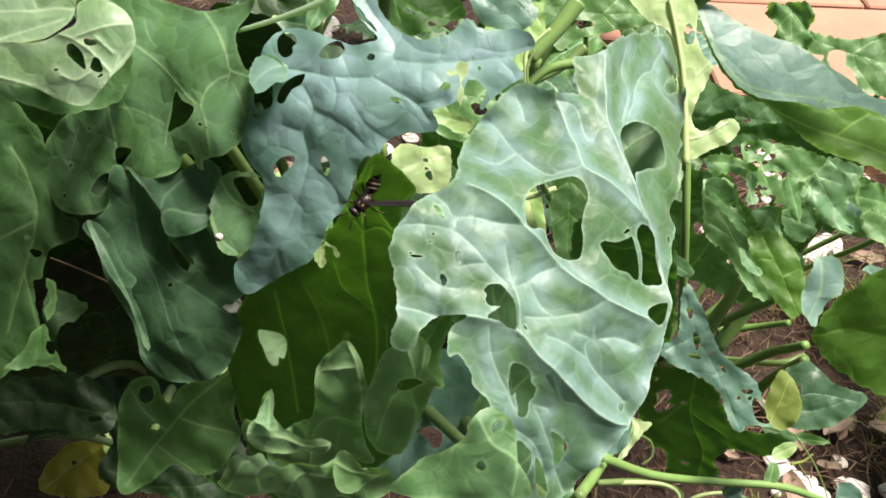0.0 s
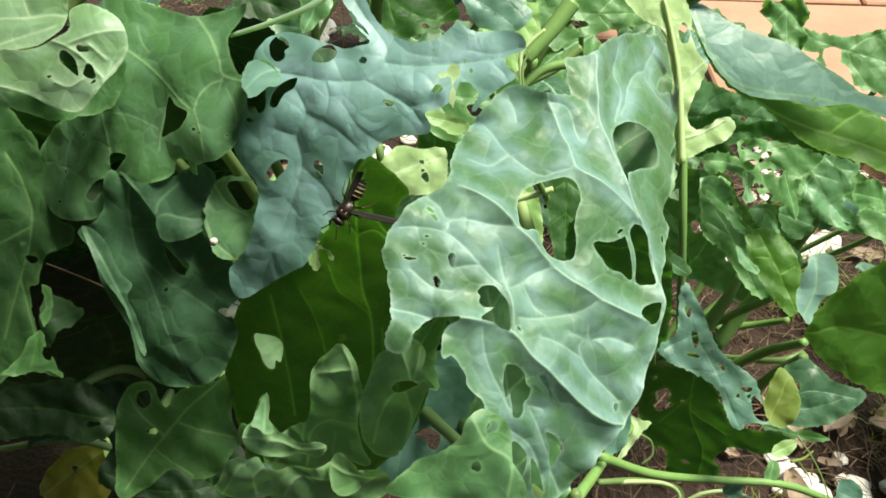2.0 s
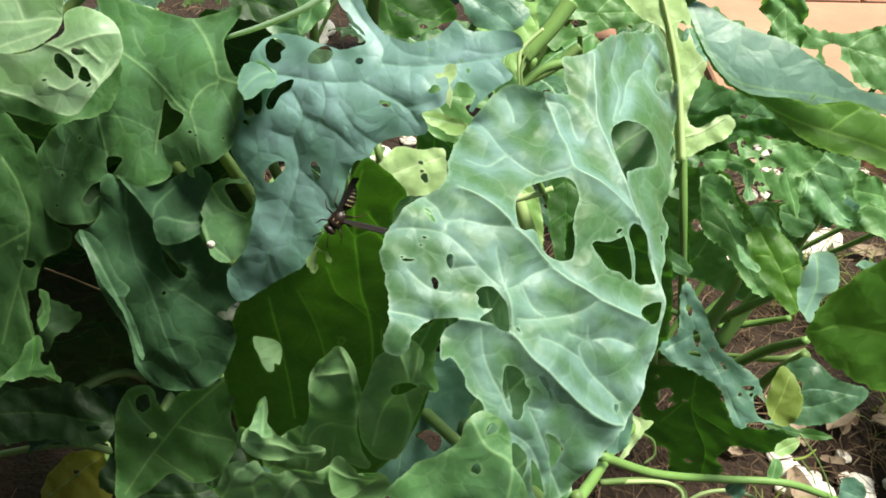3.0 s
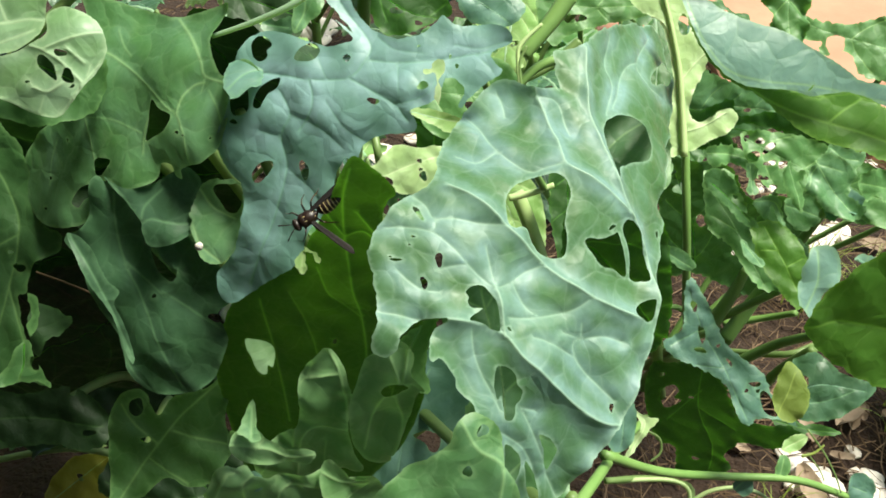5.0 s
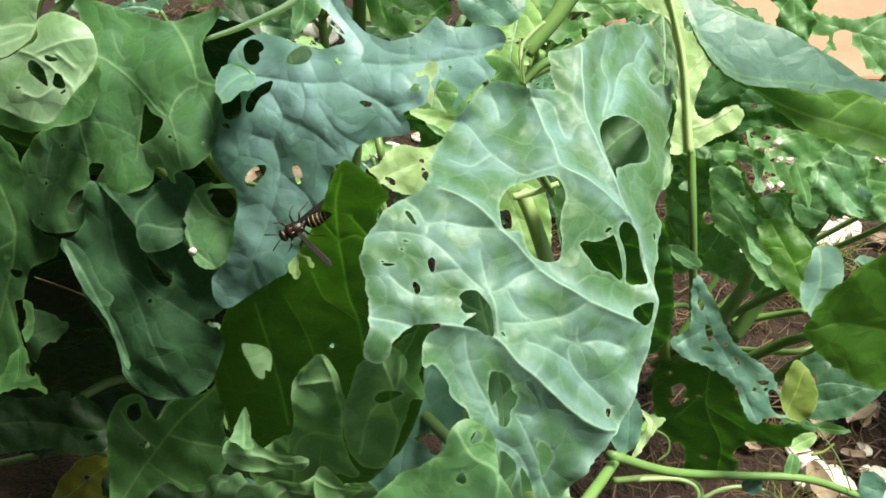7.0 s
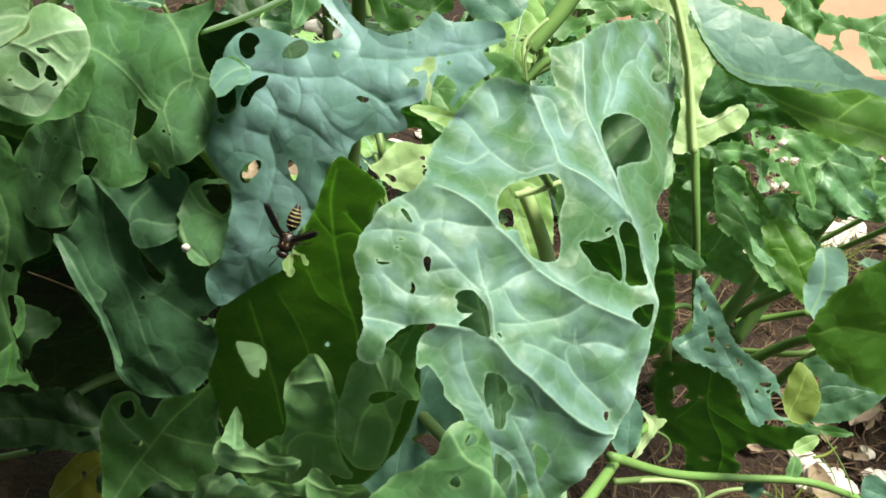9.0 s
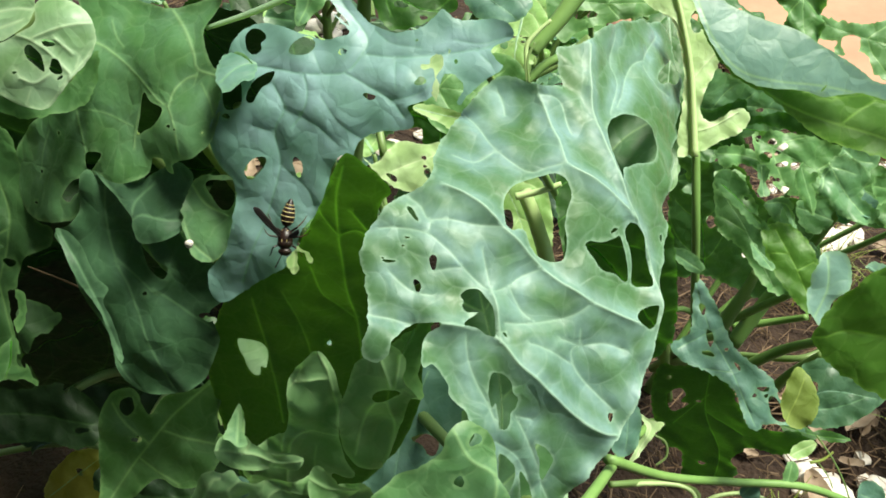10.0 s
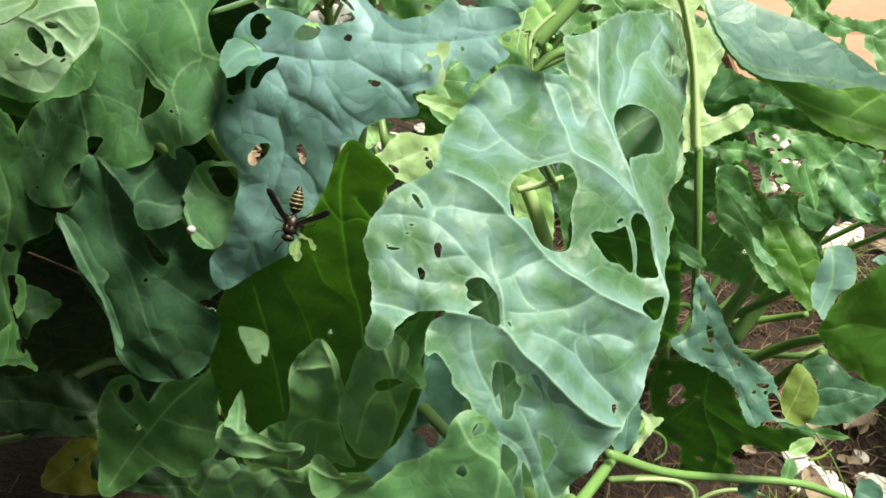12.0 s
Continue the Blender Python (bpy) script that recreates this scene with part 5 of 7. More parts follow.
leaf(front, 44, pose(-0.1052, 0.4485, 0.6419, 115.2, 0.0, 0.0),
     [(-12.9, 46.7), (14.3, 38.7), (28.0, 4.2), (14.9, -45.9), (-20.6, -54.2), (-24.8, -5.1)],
     ribs=[[(-14.0, 30.5), (1.8, -0.4), (9.7, -40.4)]], sides=3, skin='shade_dark', label='dark leaf added behind the holes and gaps', wave=2, grain=3)
leaf(front, 45, pose(-0.0566, 0.2985, 0.64, 52, 0, 0),
     [(0.9, 3), (2.7, 4.3), (2.2, -1), (3.1, -2.7), (1.4, -4.9), (-0.8, -3.6), (-1.7, -0.1)],
     ribs=[[(1.4, 3), (0.9, -4)]],
     skin='lime', label='pale tatter of an eaten leaf', tubes=0, wave=0.3, ruffle=0.4, grain=1.6)
leaf(front, 98, pose(-0.05, 0.2965, 0.64, 52, 0, 0),
     [(-4.6, 6.8), (-1.6, 5.5), (1.5, 2), (0.6, 0.3), (-1.1, 2), (-2, 3.8)],
     skin='lime', label='pale tatter of an eaten leaf', tubes=0, wave=0.3, ruffle=0.3, grain=1.6)
leaf(low, 46, pose(-0.3339, 0.5996, 0.1369, 52.0, 0.0, 0.0),
     [(-30.0, -4.8), (-15.8, 12.1), (-5.2, 21.6), (20.1, 22.6), (31.8, 0.5), (26.5, -26.0), (-27.4, -26.0)],
     nibbles=[(-1.0, 3.1, 3.2, 2.1, 0)],
     ribs=[[(-27.4, -20.7), (-1.0, 0.5), (22.8, 18.9)]], skin='yellow', label='yellowing fallen leaf near the soil', wave=1.5)
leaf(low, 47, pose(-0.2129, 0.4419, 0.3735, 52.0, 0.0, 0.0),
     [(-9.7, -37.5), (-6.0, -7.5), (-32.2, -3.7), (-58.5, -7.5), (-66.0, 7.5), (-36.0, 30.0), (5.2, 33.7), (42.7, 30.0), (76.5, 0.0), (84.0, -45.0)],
     ribs=[[(69.0, -41.2), (24.0, -7.5), (-24.7, 15.0)]], sides=3, skin='shade_dark', label='low leaf coloured dark for deep shade', wave=2.5)
# two leaves above the view, added to keep sun out of the hollow
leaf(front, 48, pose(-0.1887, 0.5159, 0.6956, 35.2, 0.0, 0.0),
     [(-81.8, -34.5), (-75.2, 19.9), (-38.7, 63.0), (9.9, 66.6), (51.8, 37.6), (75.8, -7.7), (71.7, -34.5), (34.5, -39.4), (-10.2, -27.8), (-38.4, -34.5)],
     ribs=[[(-9.8, -31.2), (-2.8, 12.9), (-1.6, 59.3)]], sides=4, skin='green', label='unseen upper leaf added to shade the plant', wave=2)
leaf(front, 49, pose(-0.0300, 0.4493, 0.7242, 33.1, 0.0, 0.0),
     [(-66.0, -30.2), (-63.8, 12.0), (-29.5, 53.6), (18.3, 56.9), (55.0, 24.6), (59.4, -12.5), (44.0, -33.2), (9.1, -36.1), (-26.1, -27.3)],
     ribs=[[(-16.0, -30.2), (-1.8, 5.8), (2.5, 47.1)]], sides=4, skin='blue', label='unseen upper leaf added to shade the plant', wave=2)
# five leaves hidden behind the front ones, added as sun blockers
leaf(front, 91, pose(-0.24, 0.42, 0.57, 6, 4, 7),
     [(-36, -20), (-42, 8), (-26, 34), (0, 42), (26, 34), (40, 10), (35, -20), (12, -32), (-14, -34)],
     ribs=[[(-3, -30), (1, 4), (0, 38)]], sides=3, tubes=0, skin='shade_dark', label='hidden leaf added to shade the hollow of the plant', wave=1.5, grain=4)
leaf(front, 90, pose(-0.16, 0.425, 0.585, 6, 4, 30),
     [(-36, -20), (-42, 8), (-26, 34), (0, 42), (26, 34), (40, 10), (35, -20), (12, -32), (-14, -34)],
     ribs=[[(-3, -30), (1, 4), (0, 38)]], sides=3, tubes=0, skin='shade_dark', label='hidden leaf added to shade the hollow of the plant', wave=1.5, grain=4)
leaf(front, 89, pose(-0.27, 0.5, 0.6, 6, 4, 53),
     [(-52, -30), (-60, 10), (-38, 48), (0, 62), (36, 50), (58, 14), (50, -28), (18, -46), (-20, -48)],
     ribs=[[(-4, -44), (2, 6), (0, 56)]], sides=4, tubes=0, skin='shade_dark', label='hidden leaf added to shade the hollow of the plant', wave=1.5, grain=4)
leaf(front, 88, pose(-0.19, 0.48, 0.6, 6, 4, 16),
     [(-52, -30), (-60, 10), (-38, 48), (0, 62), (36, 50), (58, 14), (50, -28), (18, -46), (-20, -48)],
     ribs=[[(-4, -44), (2, 6), (0, 56)]], sides=4, tubes=0, skin='moss', label='hidden leaf added to shade the hollow of the plant', wave=1.5, grain=4)
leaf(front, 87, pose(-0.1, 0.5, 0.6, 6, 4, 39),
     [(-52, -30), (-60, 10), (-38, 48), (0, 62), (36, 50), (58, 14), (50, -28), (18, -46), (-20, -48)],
     ribs=[[(-4, -44), (2, 6), (0, 56)]], sides=4, tubes=0, skin='shade_dark', label='hidden leaf added to shade the hollow of the plant', wave=1.5, grain=4)
leaf(weed, 50, pose(0.1539, 0.3988, 0.6757, 52.0, 0.0, 0.0),
     [(-48.5, 30.2), (-44.6, 16.0), (-37.8, 2.9), (-28.1, -7.4), (-16.0, -12.2), (0.4, -13.2), (10.5, -15.6), (27.7, -14.3), (50.3, -23.3), (64.7, -24.4), (49.3, -12.6), (32.3, -9.4), (22.3, -2.4), (10.0, 5.1), (-2.1, 12.9), (-17.0, 17.5), (-29.3, 22.7), (-41.5, 30.4)],
     nibbles=[(9.6, -12.2, 0.5, 1.5, -40)],
     ribs=[[(-45.7, 26.1), (-40.2, 10.4), (-28.9, -4.0), (-12.3, -9.3), (12.8, -11.7), (50.0, -20.6)]],
     curve=(10, -60, 0), tubes=0, skin='slate', label='long pointed leaf, its waxy upper face to the sky', wave=0.25, ruffle=0.3, quilt=0.15, tooth=0.15)
leaf(weed, 51, pose(0.1570, 0.4017, 0.6599, 52.0, 0.0, 0.0),
     [(-47.7, 44.4), (-43.0, 30.1), (-36.4, 17.7), (-26.6, 7.0), (-14.8, 1.3), (-11.2, 2.9), (1.6, -1.2), (11.4, -4.3), (24.2, -2.5), (31.9, -2.8), (52.4, -11.5), (67.8, -15.6), (67.8, -42.8), (38.3, -30.5), (11.4, -22.3), (-2.7, -12.5), (-14.3, -3.3), (-27.1, 3.4), (-37.9, 14.2), (-45.1, 28.5)],
     ribs=[[(-46.1, 39.3), (-38.4, 18.8), (-16.9, -0.5), (6.2, -12.0), (37.0, -21.0), (65.3, -32.6)]], sides=4, tubes=0, skin='leafy', label='deep green drooping half of a long toothed leaf', wave=0.3, ruffle=0.4, quilt=0.3, tooth=0.35)
leaf(weed, 110, pose(0.16, 0.406, 0.656, 52, 0, 0),
     [(-15.4, 4.8), (0.2, 2.2), (10.6, 2.7), (26.2, 2.2), (41.8, -5.6), (41.8, -10.8), (21, -8.2), (0.2, -6.1)],
     ribs=[[(-12.8, 3.5), (13.2, -1.7), (39.2, -8.2)]],
     skin='leafy', label='middle of a long toothed leaf', tubes=0, wave=0.2, quilt=0.2, ruffle=0.2, grain=3)
leaf(back, 52, pose(0.2884, 0.8502, 0.3927, 73.2, 0.0, 0.0),
     [(-43.0, 38.5), (-7.0, 26.5), (49.5, 11.1), (66.0, -9.6), (15.1, -24.9), (-33.8, -36.4), (-46.5, -6.8)],
     nibbles=[(12.5, -1.2, 3.3, 2.2, 0), (-24.4, -6.8, 2.8, 4.4, 0)],
     ribs=[[(-43.7, -1.2), (1.2, 1.6), (56.9, -4.0)]], sides=4, skin='sage', label='sunlit leaf behind', wave=1.6, grain=5, tooth=0.8)
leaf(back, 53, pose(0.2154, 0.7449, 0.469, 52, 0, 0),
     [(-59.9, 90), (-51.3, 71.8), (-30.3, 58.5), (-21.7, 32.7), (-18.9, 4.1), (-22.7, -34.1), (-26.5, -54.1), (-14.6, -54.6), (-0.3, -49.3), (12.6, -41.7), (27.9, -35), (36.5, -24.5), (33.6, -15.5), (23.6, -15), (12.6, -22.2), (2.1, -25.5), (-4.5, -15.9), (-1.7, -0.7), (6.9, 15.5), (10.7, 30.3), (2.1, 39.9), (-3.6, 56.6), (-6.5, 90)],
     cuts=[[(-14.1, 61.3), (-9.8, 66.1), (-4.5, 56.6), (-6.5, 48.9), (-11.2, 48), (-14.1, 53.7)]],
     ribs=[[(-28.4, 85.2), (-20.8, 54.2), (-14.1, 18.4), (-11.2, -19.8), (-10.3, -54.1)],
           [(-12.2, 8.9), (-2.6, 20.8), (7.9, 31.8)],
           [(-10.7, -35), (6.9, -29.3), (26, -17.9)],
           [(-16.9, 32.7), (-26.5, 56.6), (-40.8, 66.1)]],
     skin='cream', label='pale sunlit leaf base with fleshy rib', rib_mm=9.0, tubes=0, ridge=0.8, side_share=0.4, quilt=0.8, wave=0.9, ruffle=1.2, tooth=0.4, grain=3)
leaf(back, 54, pose(0.2582, 0.6373, 0.2502, 52.0, 0.0, 0.0),
     [(-58.0, 22.6), (-40.8, 33.7), (-37.8, 74.1), (-30.7, 78.2), (-15.5, 51.4), (-2.4, 22.6), (12.8, 8.4), (33.0, -6.7), (41.1, -27.0), (63.3, -53.2), (49.1, -48.2), (28.9, -47.2), (18.8, -53.2), (8.7, -43.1), (0.1, -17.9), (-22.6, -2.7), (-47.9, 8.4)],
     nibbles=[(-29.7, 53.9, 3.0, 4.5, 0), (-23.6, 14.5, 5.1, 2.5, -20), (-22.6, 28.6, 2.5, 9.1, 10), (38.0, -34.5, 7.1, 11.1, 30), (17.8, -21.9, 2.0, 1.5, 0), (27.9, -21.9, 2.0, 1.5, 0), (25.4, -15.8, 6.1, 2.0, 0), (-8.5, 18.5, 2.0, 1.5, 0), (2.6, 3.4, 1.5, 4.0, 30)],
     ribs=[[(-35.8, 74.1), (-22.6, 33.7), (-2.4, -1.7), (17.8, -47.2)],
           [(-22.6, 33.7), (-50.4, 18.5)],
           [(-2.4, -1.7), (-27.7, 0.8)]], tubes=0, skin='blue', label='grey-green leaf eaten into a lace of holes', wave=1.6, grain=4, tooth=0.6)
leaf(back, 55, pose(0.2644, 0.6454, 0.1631, 91.2, -16.9, -15.9),
     [(-44.5, 84.1), (-16.4, 83.2), (2.8, 75.5), (19.2, 46.3), (25.9, 8.9), (64.4, -0.3), (79.0, -15.5), (51.4, -31.3), (26.5, -22.1), (4.6, -38.3), (6.9, -62.9), (-22.9, -73.9), (-45.8, -69.4), (-42.1, -30.9), (-58.6, -16.4), (-60.0, 40.2)],
     cuts=[[(-43.8, 47.4), (-30.8, 56.1), (-26.9, 47.1), (-32.5, 38.2), (-26.4, 33.6), (-42.9, 26.2)]],
     nibbles=[(-24.5, -45.4, 3.2, 2.7, 0), (-39.1, 69.5, 2.2, 3.2, 0), (20.8, 38.9, 2.7, 6.5, 30), (-16.8, 38.0, 2.2, 1.6, 0)],
     ribs=[[(-1.2, 75.6), (-11.9, 24.4), (-6.1, -30.4), (-15.8, -70.3)],
           [(-11.9, 24.4), (18.0, -6.5)],
           [(-6.2, 46.7), (-43.5, 9.1)]], tubes=0, skin='dark', label='deep green holed leaf hanging over the straw', wave=0.7, grain=4, tooth=0.6)
leaf(back, 56, pose(0.2851, 0.7246, 0.3456, 52.0, 0.0, 0.0),
     [(-47.0, 37.8), (-40.8, 49.1), (-20.4, 46.0), (-15.3, 31.7), (-6.1, 15.3), (0.1, -14.3), (5.2, 16.4), (15.4, 26.6), (25.6, 10.2), (30.7, -5.1), (51.2, -24.5), (39.9, -46.0), (22.0, -61.3), (1.6, -56.2), (-21.4, -20.4), (-40.8, -5.1)],
     nibbles=[(-16.3, 24.0, 2.0, 2.0, 0)],
     ribs=[[(9.3, -55.2), (-6.1, -24.5), (-26.5, 11.2), (-40.8, 31.7)],
           [(-1.0, -34.8), (15.4, -4.1)],
           [(-16.3, -6.6), (-36.7, 6.1)]], skin='green', label='lobed green leaf on a long stalk', wave=1.4, ruffle=2.5, grain=4, tooth=0.8)
leaf(back, 57, pose(0.3386, 0.7145, 0.3976, 52.0, 0.0, 0.0),
     [(-76.8, 42.4), (-28.0, 40.4), (11.1, 24.8), (44.3, 9.1), (79.5, -5.5), (79.5, -49.5), (25.8, -31.9), (1.3, -21.1), (-23.1, -7.5), (-46.5, -9.4), (-67.0, 8.2)],
     nibbles=[(-72.9, 38.4, 2.4, 2.9, 0), (-61.2, 35.5, 3.4, 2.9, 0), (-53.4, 29.7, 6.3, 2.9, 35), (-67.0, 22.3, 6.3, 4.4, -10), (-52.4, 16.5, 4.9, 2.4, 10), (-41.2, 15.5, 3.9, 3.9, 0), (-60.7, 3.8, 2.9, 2.4, 0), (-55.3, 3.3, 2.0, 2.0, 0), (-61.2, -6.0, 2.4, 4.4, 0), (-49.0, -5.5, 3.9, 3.4, 0), (-13.3, 9.1, 3.9, 2.4, 0), (36.5, 17.0, 6.8, 2.9, -10)],
     ribs=[[(-74.4, 38.4), (-28.0, 14.0), (20.9, -5.5), (69.7, -25.0)]], sides=4, skin='green', label='wide leaf with scattered ragged holes', wave=2.0, ruffle=3.0, grain=4, tooth=0.8)
leaf(back, 58, pose(0.3108, 0.6439, 0.4372, 52.0, 0.0, 0.0),
     [(-23.7, 1.7), (-16.6, 19.4), (-6.0, 30.0), (16.1, 15.0), (11.7, -2.8), (25.0, -15.2), (15.3, -24.0), (-6.0, -16.9), (-15.7, -7.2)],
     ribs=[[(-15.7, 23.8), (-2.5, 1.7), (15.3, -18.3)]], sides=2, skin='sage', label='small frilled blue-green leaf', wave=1.6, ruffle=3, grain=3, tooth=0.8)
leaf(back, 105, pose(0.3308, 0.7439, 0.3672, 58, -20, 0),
     [(-18, -3.4), (-4.9, 0.2), (9.2, -7.6), (12.2, -22.9), (0.5, -33.5), (-13.5, -32.7), (-19.4, -20.2)],
     ribs=[[(-17.2, -8), (-4.3, -17.1), (7.5, -25.8)]],
     skin='sage', label='small ragged green leaf', tubes=0, wave=1.2, ruffle=2.5, grain=3, tooth=0.8)
leaf(back, 104, pose(0.2708, 0.7239, 0.3872, 50, 25, 0),
     [(-51.1, 14), (-33.2, 26.2), (-14.8, 28), (4.1, 25.7), (-4.8, 13.8), (-22.3, 12.4), (-37.9, 3.4)],
     ribs=[[(-47, 12.4), (-24.9, 19.9), (-0.8, 22.7)]],
     skin='green', label='small ragged green leaf', tubes=0, wave=1.2, ruffle=2.0, grain=3, tooth=0.8)
leaf(back, 103, pose(0.2108, 0.6039, 0.3272, 60, 0, 0),
     [(-31.1, 64.9), (-22, 67.7), (-9.9, 62.1), (-2.2, 51), (-10.3, 47.3), (-21.6, 54.7)],
     ribs=[[(-28.3, 64), (-5.8, 50.1)]],
     skin='sage', label='small pale leaf tip', tubes=0, wave=0.8, grain=3, tooth=0.4)
leaf(back, 102, pose(0.3508, 0.7239, 0.4372, 55, -10, 0),
     [(-22.7, -7.7), (-16.5, -2.9), (-8.6, -6.9), (9, -15.3), (3.2, -25.1), (-12.1, -27.7), (-25.6, -23.8)],
     ribs=[[(-18.8, -6.4), (-9.7, -16), (2.8, -20.2)]],
     skin='sage', label='small ragged green leaf', tubes=0, wave=1.2, ruffle=2.0, grain=3, tooth=0.8)
leaf(back, 101, pose(0.3708, 0.7039, 0.4272, 65, 15, 0),
     [(-13.9, -22.1), (-8.2, -10), (9.6, -8), (20.5, -30.3), (5.1, -30.7), (-1.4, -36.2)],
     ribs=[[(-10.6, -22.4), (3.9, -21.6), (15.6, -21.5)]],
     skin='green', label='small ragged green leaf', tubes=0, wave=1.2, ruffle=2.0, grain=3, tooth=0.8)
leaf(back, 100, pose(0.3008, 0.6639, 0.3472, 48, -12, 0),
     [(-27.3, 34.1), (-12.8, 40.6), (3.5, 30.9), (13.1, 10.6), (15.1, -20.1), (1.2, -39.8), (-12.5, -21.5), (-23.5, 1.9)],
     ribs=[[(4.8, -35.5), (-3.4, -2.4), (-15, 34)],
           [(-3.4, -2.4), (10.7, 2.6)],
           [(-7.7, 13.1), (-21.1, 15.3)]],
     skin='leafy', label='broad green leaf lobe with pale veins', tubes=0, wave=1.2, ruffle=2.0, grain=3, tooth=0.6)
leaf(back, 99, pose(0.3108, 0.6939, 0.3872, 75, 0, 0),
     [(-43.6, 2.3), (-37.6, 7.9), (-21.7, 7.9), (-16.6, -4.9), (-12.3, -19), (-19.3, -13.2), (-25.8, -0.8), (-30.2, -12.2), (-36.8, -5.9)],
     ribs=[[(-40.5, 4.4), (-23.3, 2.3), (-14.7, -15.3)]],
     skin='sage', label='small green leaf lobe with a pale rim', tubes=0, wave=0.8, grain=3, tooth=0.6)
leaf(back, 86, pose(0.1608, 0.4839, 0.2972, 60, 0, 10),
     [(-23.8, 57.6), (-16.2, 54), (-12.6, 43.1), (-14.5, 26), (-23.9, 14.3), (-33.2, 17.4), (-36.8, 29.1), (-30.6, 45.6)],
     ribs=[[(-20.7, 52), (-25.3, 18.9)]],
     skin='blue', label='small bluish leaf below the broad leaf', wave=0.6, grain=3, tooth=0.3)
leaf(back, 97, pose(0.17, 0.55, 0.2, 52, 0, 0),
     [(-2.6, 59.3), (7.1, 54.5), (18.7, 51.6), (10, 41.9), (-2.6, 23.5), (-11.3, 17.7), (-3.5, 35.1), (3.2, 46.7)],
     ribs=[[(0.3, 56.4), (7.1, 47.7), (-6.4, 20.6)]],
     skin='cream', label='pale young leaf base', wave=0.6, grain=3, tubes=0, tooth=0.3)
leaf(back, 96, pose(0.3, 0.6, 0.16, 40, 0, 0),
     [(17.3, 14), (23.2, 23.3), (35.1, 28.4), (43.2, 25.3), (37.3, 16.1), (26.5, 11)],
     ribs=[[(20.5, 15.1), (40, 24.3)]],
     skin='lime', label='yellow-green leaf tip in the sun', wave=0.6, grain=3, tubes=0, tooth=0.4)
leaf(back, 95, pose(0.33, 0.62, 0.15, 40, 0, 0),
     [(-12.4, 32.8), (0.9, 38.1), (17.4, 28.5), (28.2, 29.6), (43.9, 25.4), (53.1, 20.1), (36.9, 18), (21.1, 21.1), (12, 13.8), (-0.6, 18)],
     ribs=[[(-8.1, 31.7), (21.3, 24.3), (47.8, 21.1)]],
     skin='dark', label='narrow dark leaf over the straw', wave=0.6, grain=3, tubes=0, tooth=0.4)
leaf(back, 94, pose(0.397, 0.603, 0.118, 52, 0, 0),
     [(-6.6, 4.5), (-3.4, 14.2), (5.2, 18.5), (17, 11), (19.1, -0.8), (11.1, -16.9), (-2.3, -12.6)],
     ribs=[[(-2.3, 4.5), (11.1, -0.8)]],
     skin='blue', label='small bluish leaf on the low stem', wave=0.6, grain=2.5, tubes=0, tooth=0.3)
leaf(back, 93, pose(0.332, 0.59, 0.15, 52, 0, 0),
     [(-21.5, 5.9), (-18.4, 20.4), (-12.1, 23.5), (-6.9, 16.2), (-10.1, 5.9)],
     ribs=[[(-16.3, 6.9), (-13.2, 19.4)]],
     skin='green', label='tiny green leaf on the low stem', wave=0.4, grain=2.5, tubes=0, tooth=0.3)
leaf(back, 92, pose(0.332, 0.59, 0.15, 52, 0, 0),
     [(-59.9, -6.6), (-55.8, 3.8), (-48.5, 6.9), (-42.3, 1.7), (-43.3, -9.7), (-50.6, -14.9)],
     ribs=[[(-57.8, -8.7), (-48.5, 1.7)]],
     skin='blue', label='tiny bluish leaf on the low stem', wave=0.4, grain=2.5, tubes=0, tooth=0.3)
leaf(back, 85, pose(0.2608, 0.5539, 0.2872, 60, 0, 10),
     [(-12.5, 138.8), (-7.1, 134.6), (-1.8, 126.4), (7.3, 117.7), (4.3, 114.4), (-4.9, 119), (-11.2, 126.9)],
     ribs=[[(-9.9, 134.9), (3.5, 116.3)]],
     skin='sage', label='small pale leaf tip', wave=0.6, grain=3, tooth=0.4)
leaf(back, 84, pose(0.3308, 0.6939, 0.4072, 60, 20, 0),
     [(-47.4, -1.2), (-45, 9.4), (-38.3, 3.5), (-26.9, 5), (-28.2, -4.3), (-19.2, -17.5), (-19.4, -28.5), (-31.1, -21), (-39.4, -13.6)],
     ribs=[[(-43.3, 5), (-30.6, -10.9), (-20.1, -26.7)]],
     skin='green', label='small frilled green leaf', wave=1.6, ruffle=2.0, grain=3, tooth=0.7)
leaf(back, 83, pose(0.3308, 0.6439, 0.4272, 40, -10, 0),
     [(-29, 7.7), (-20.3, 19.1), (-7.8, 20), (-2.2, 10.7), (4.6, 1.3), (1.8, -6.6), (-4.3, -11.3), (-12.2, -7.4), (-21.2, -13.5), (-25.8, -5.4)],
     ribs=[[(-26, 7.3), (-14.6, 3.2), (0.8, -2.8)],
           [(-18.8, 3.8), (-12.4, 14.6)]],
     skin='blue', label='crinkled bluish leaf tip in the sun', wave=1.6, ruffle=3.0, grain=2.6, tooth=0.7)
leaf(back, 82, pose(0.2908, 0.6539, 0.3972, 70, 10, 0),
     [(-83.6, 31.9), (-73.1, 35.4), (-59.6, 27.1), (-54.4, 18.4), (-61, 14.6), (-48, 5), (-33.7, -1.5), (-30, -7.8), (-44.1, -6), (-61.9, 6.8), (-76.6, 16), (-84.2, 23.4)],
     ribs=[[(-77.4, 22.5), (-58.2, 11.2), (-38.1, -3.2)]],
     skin='moss', label='narrow green leaf lobe', wave=0.9, grain=3, tooth=0.6)
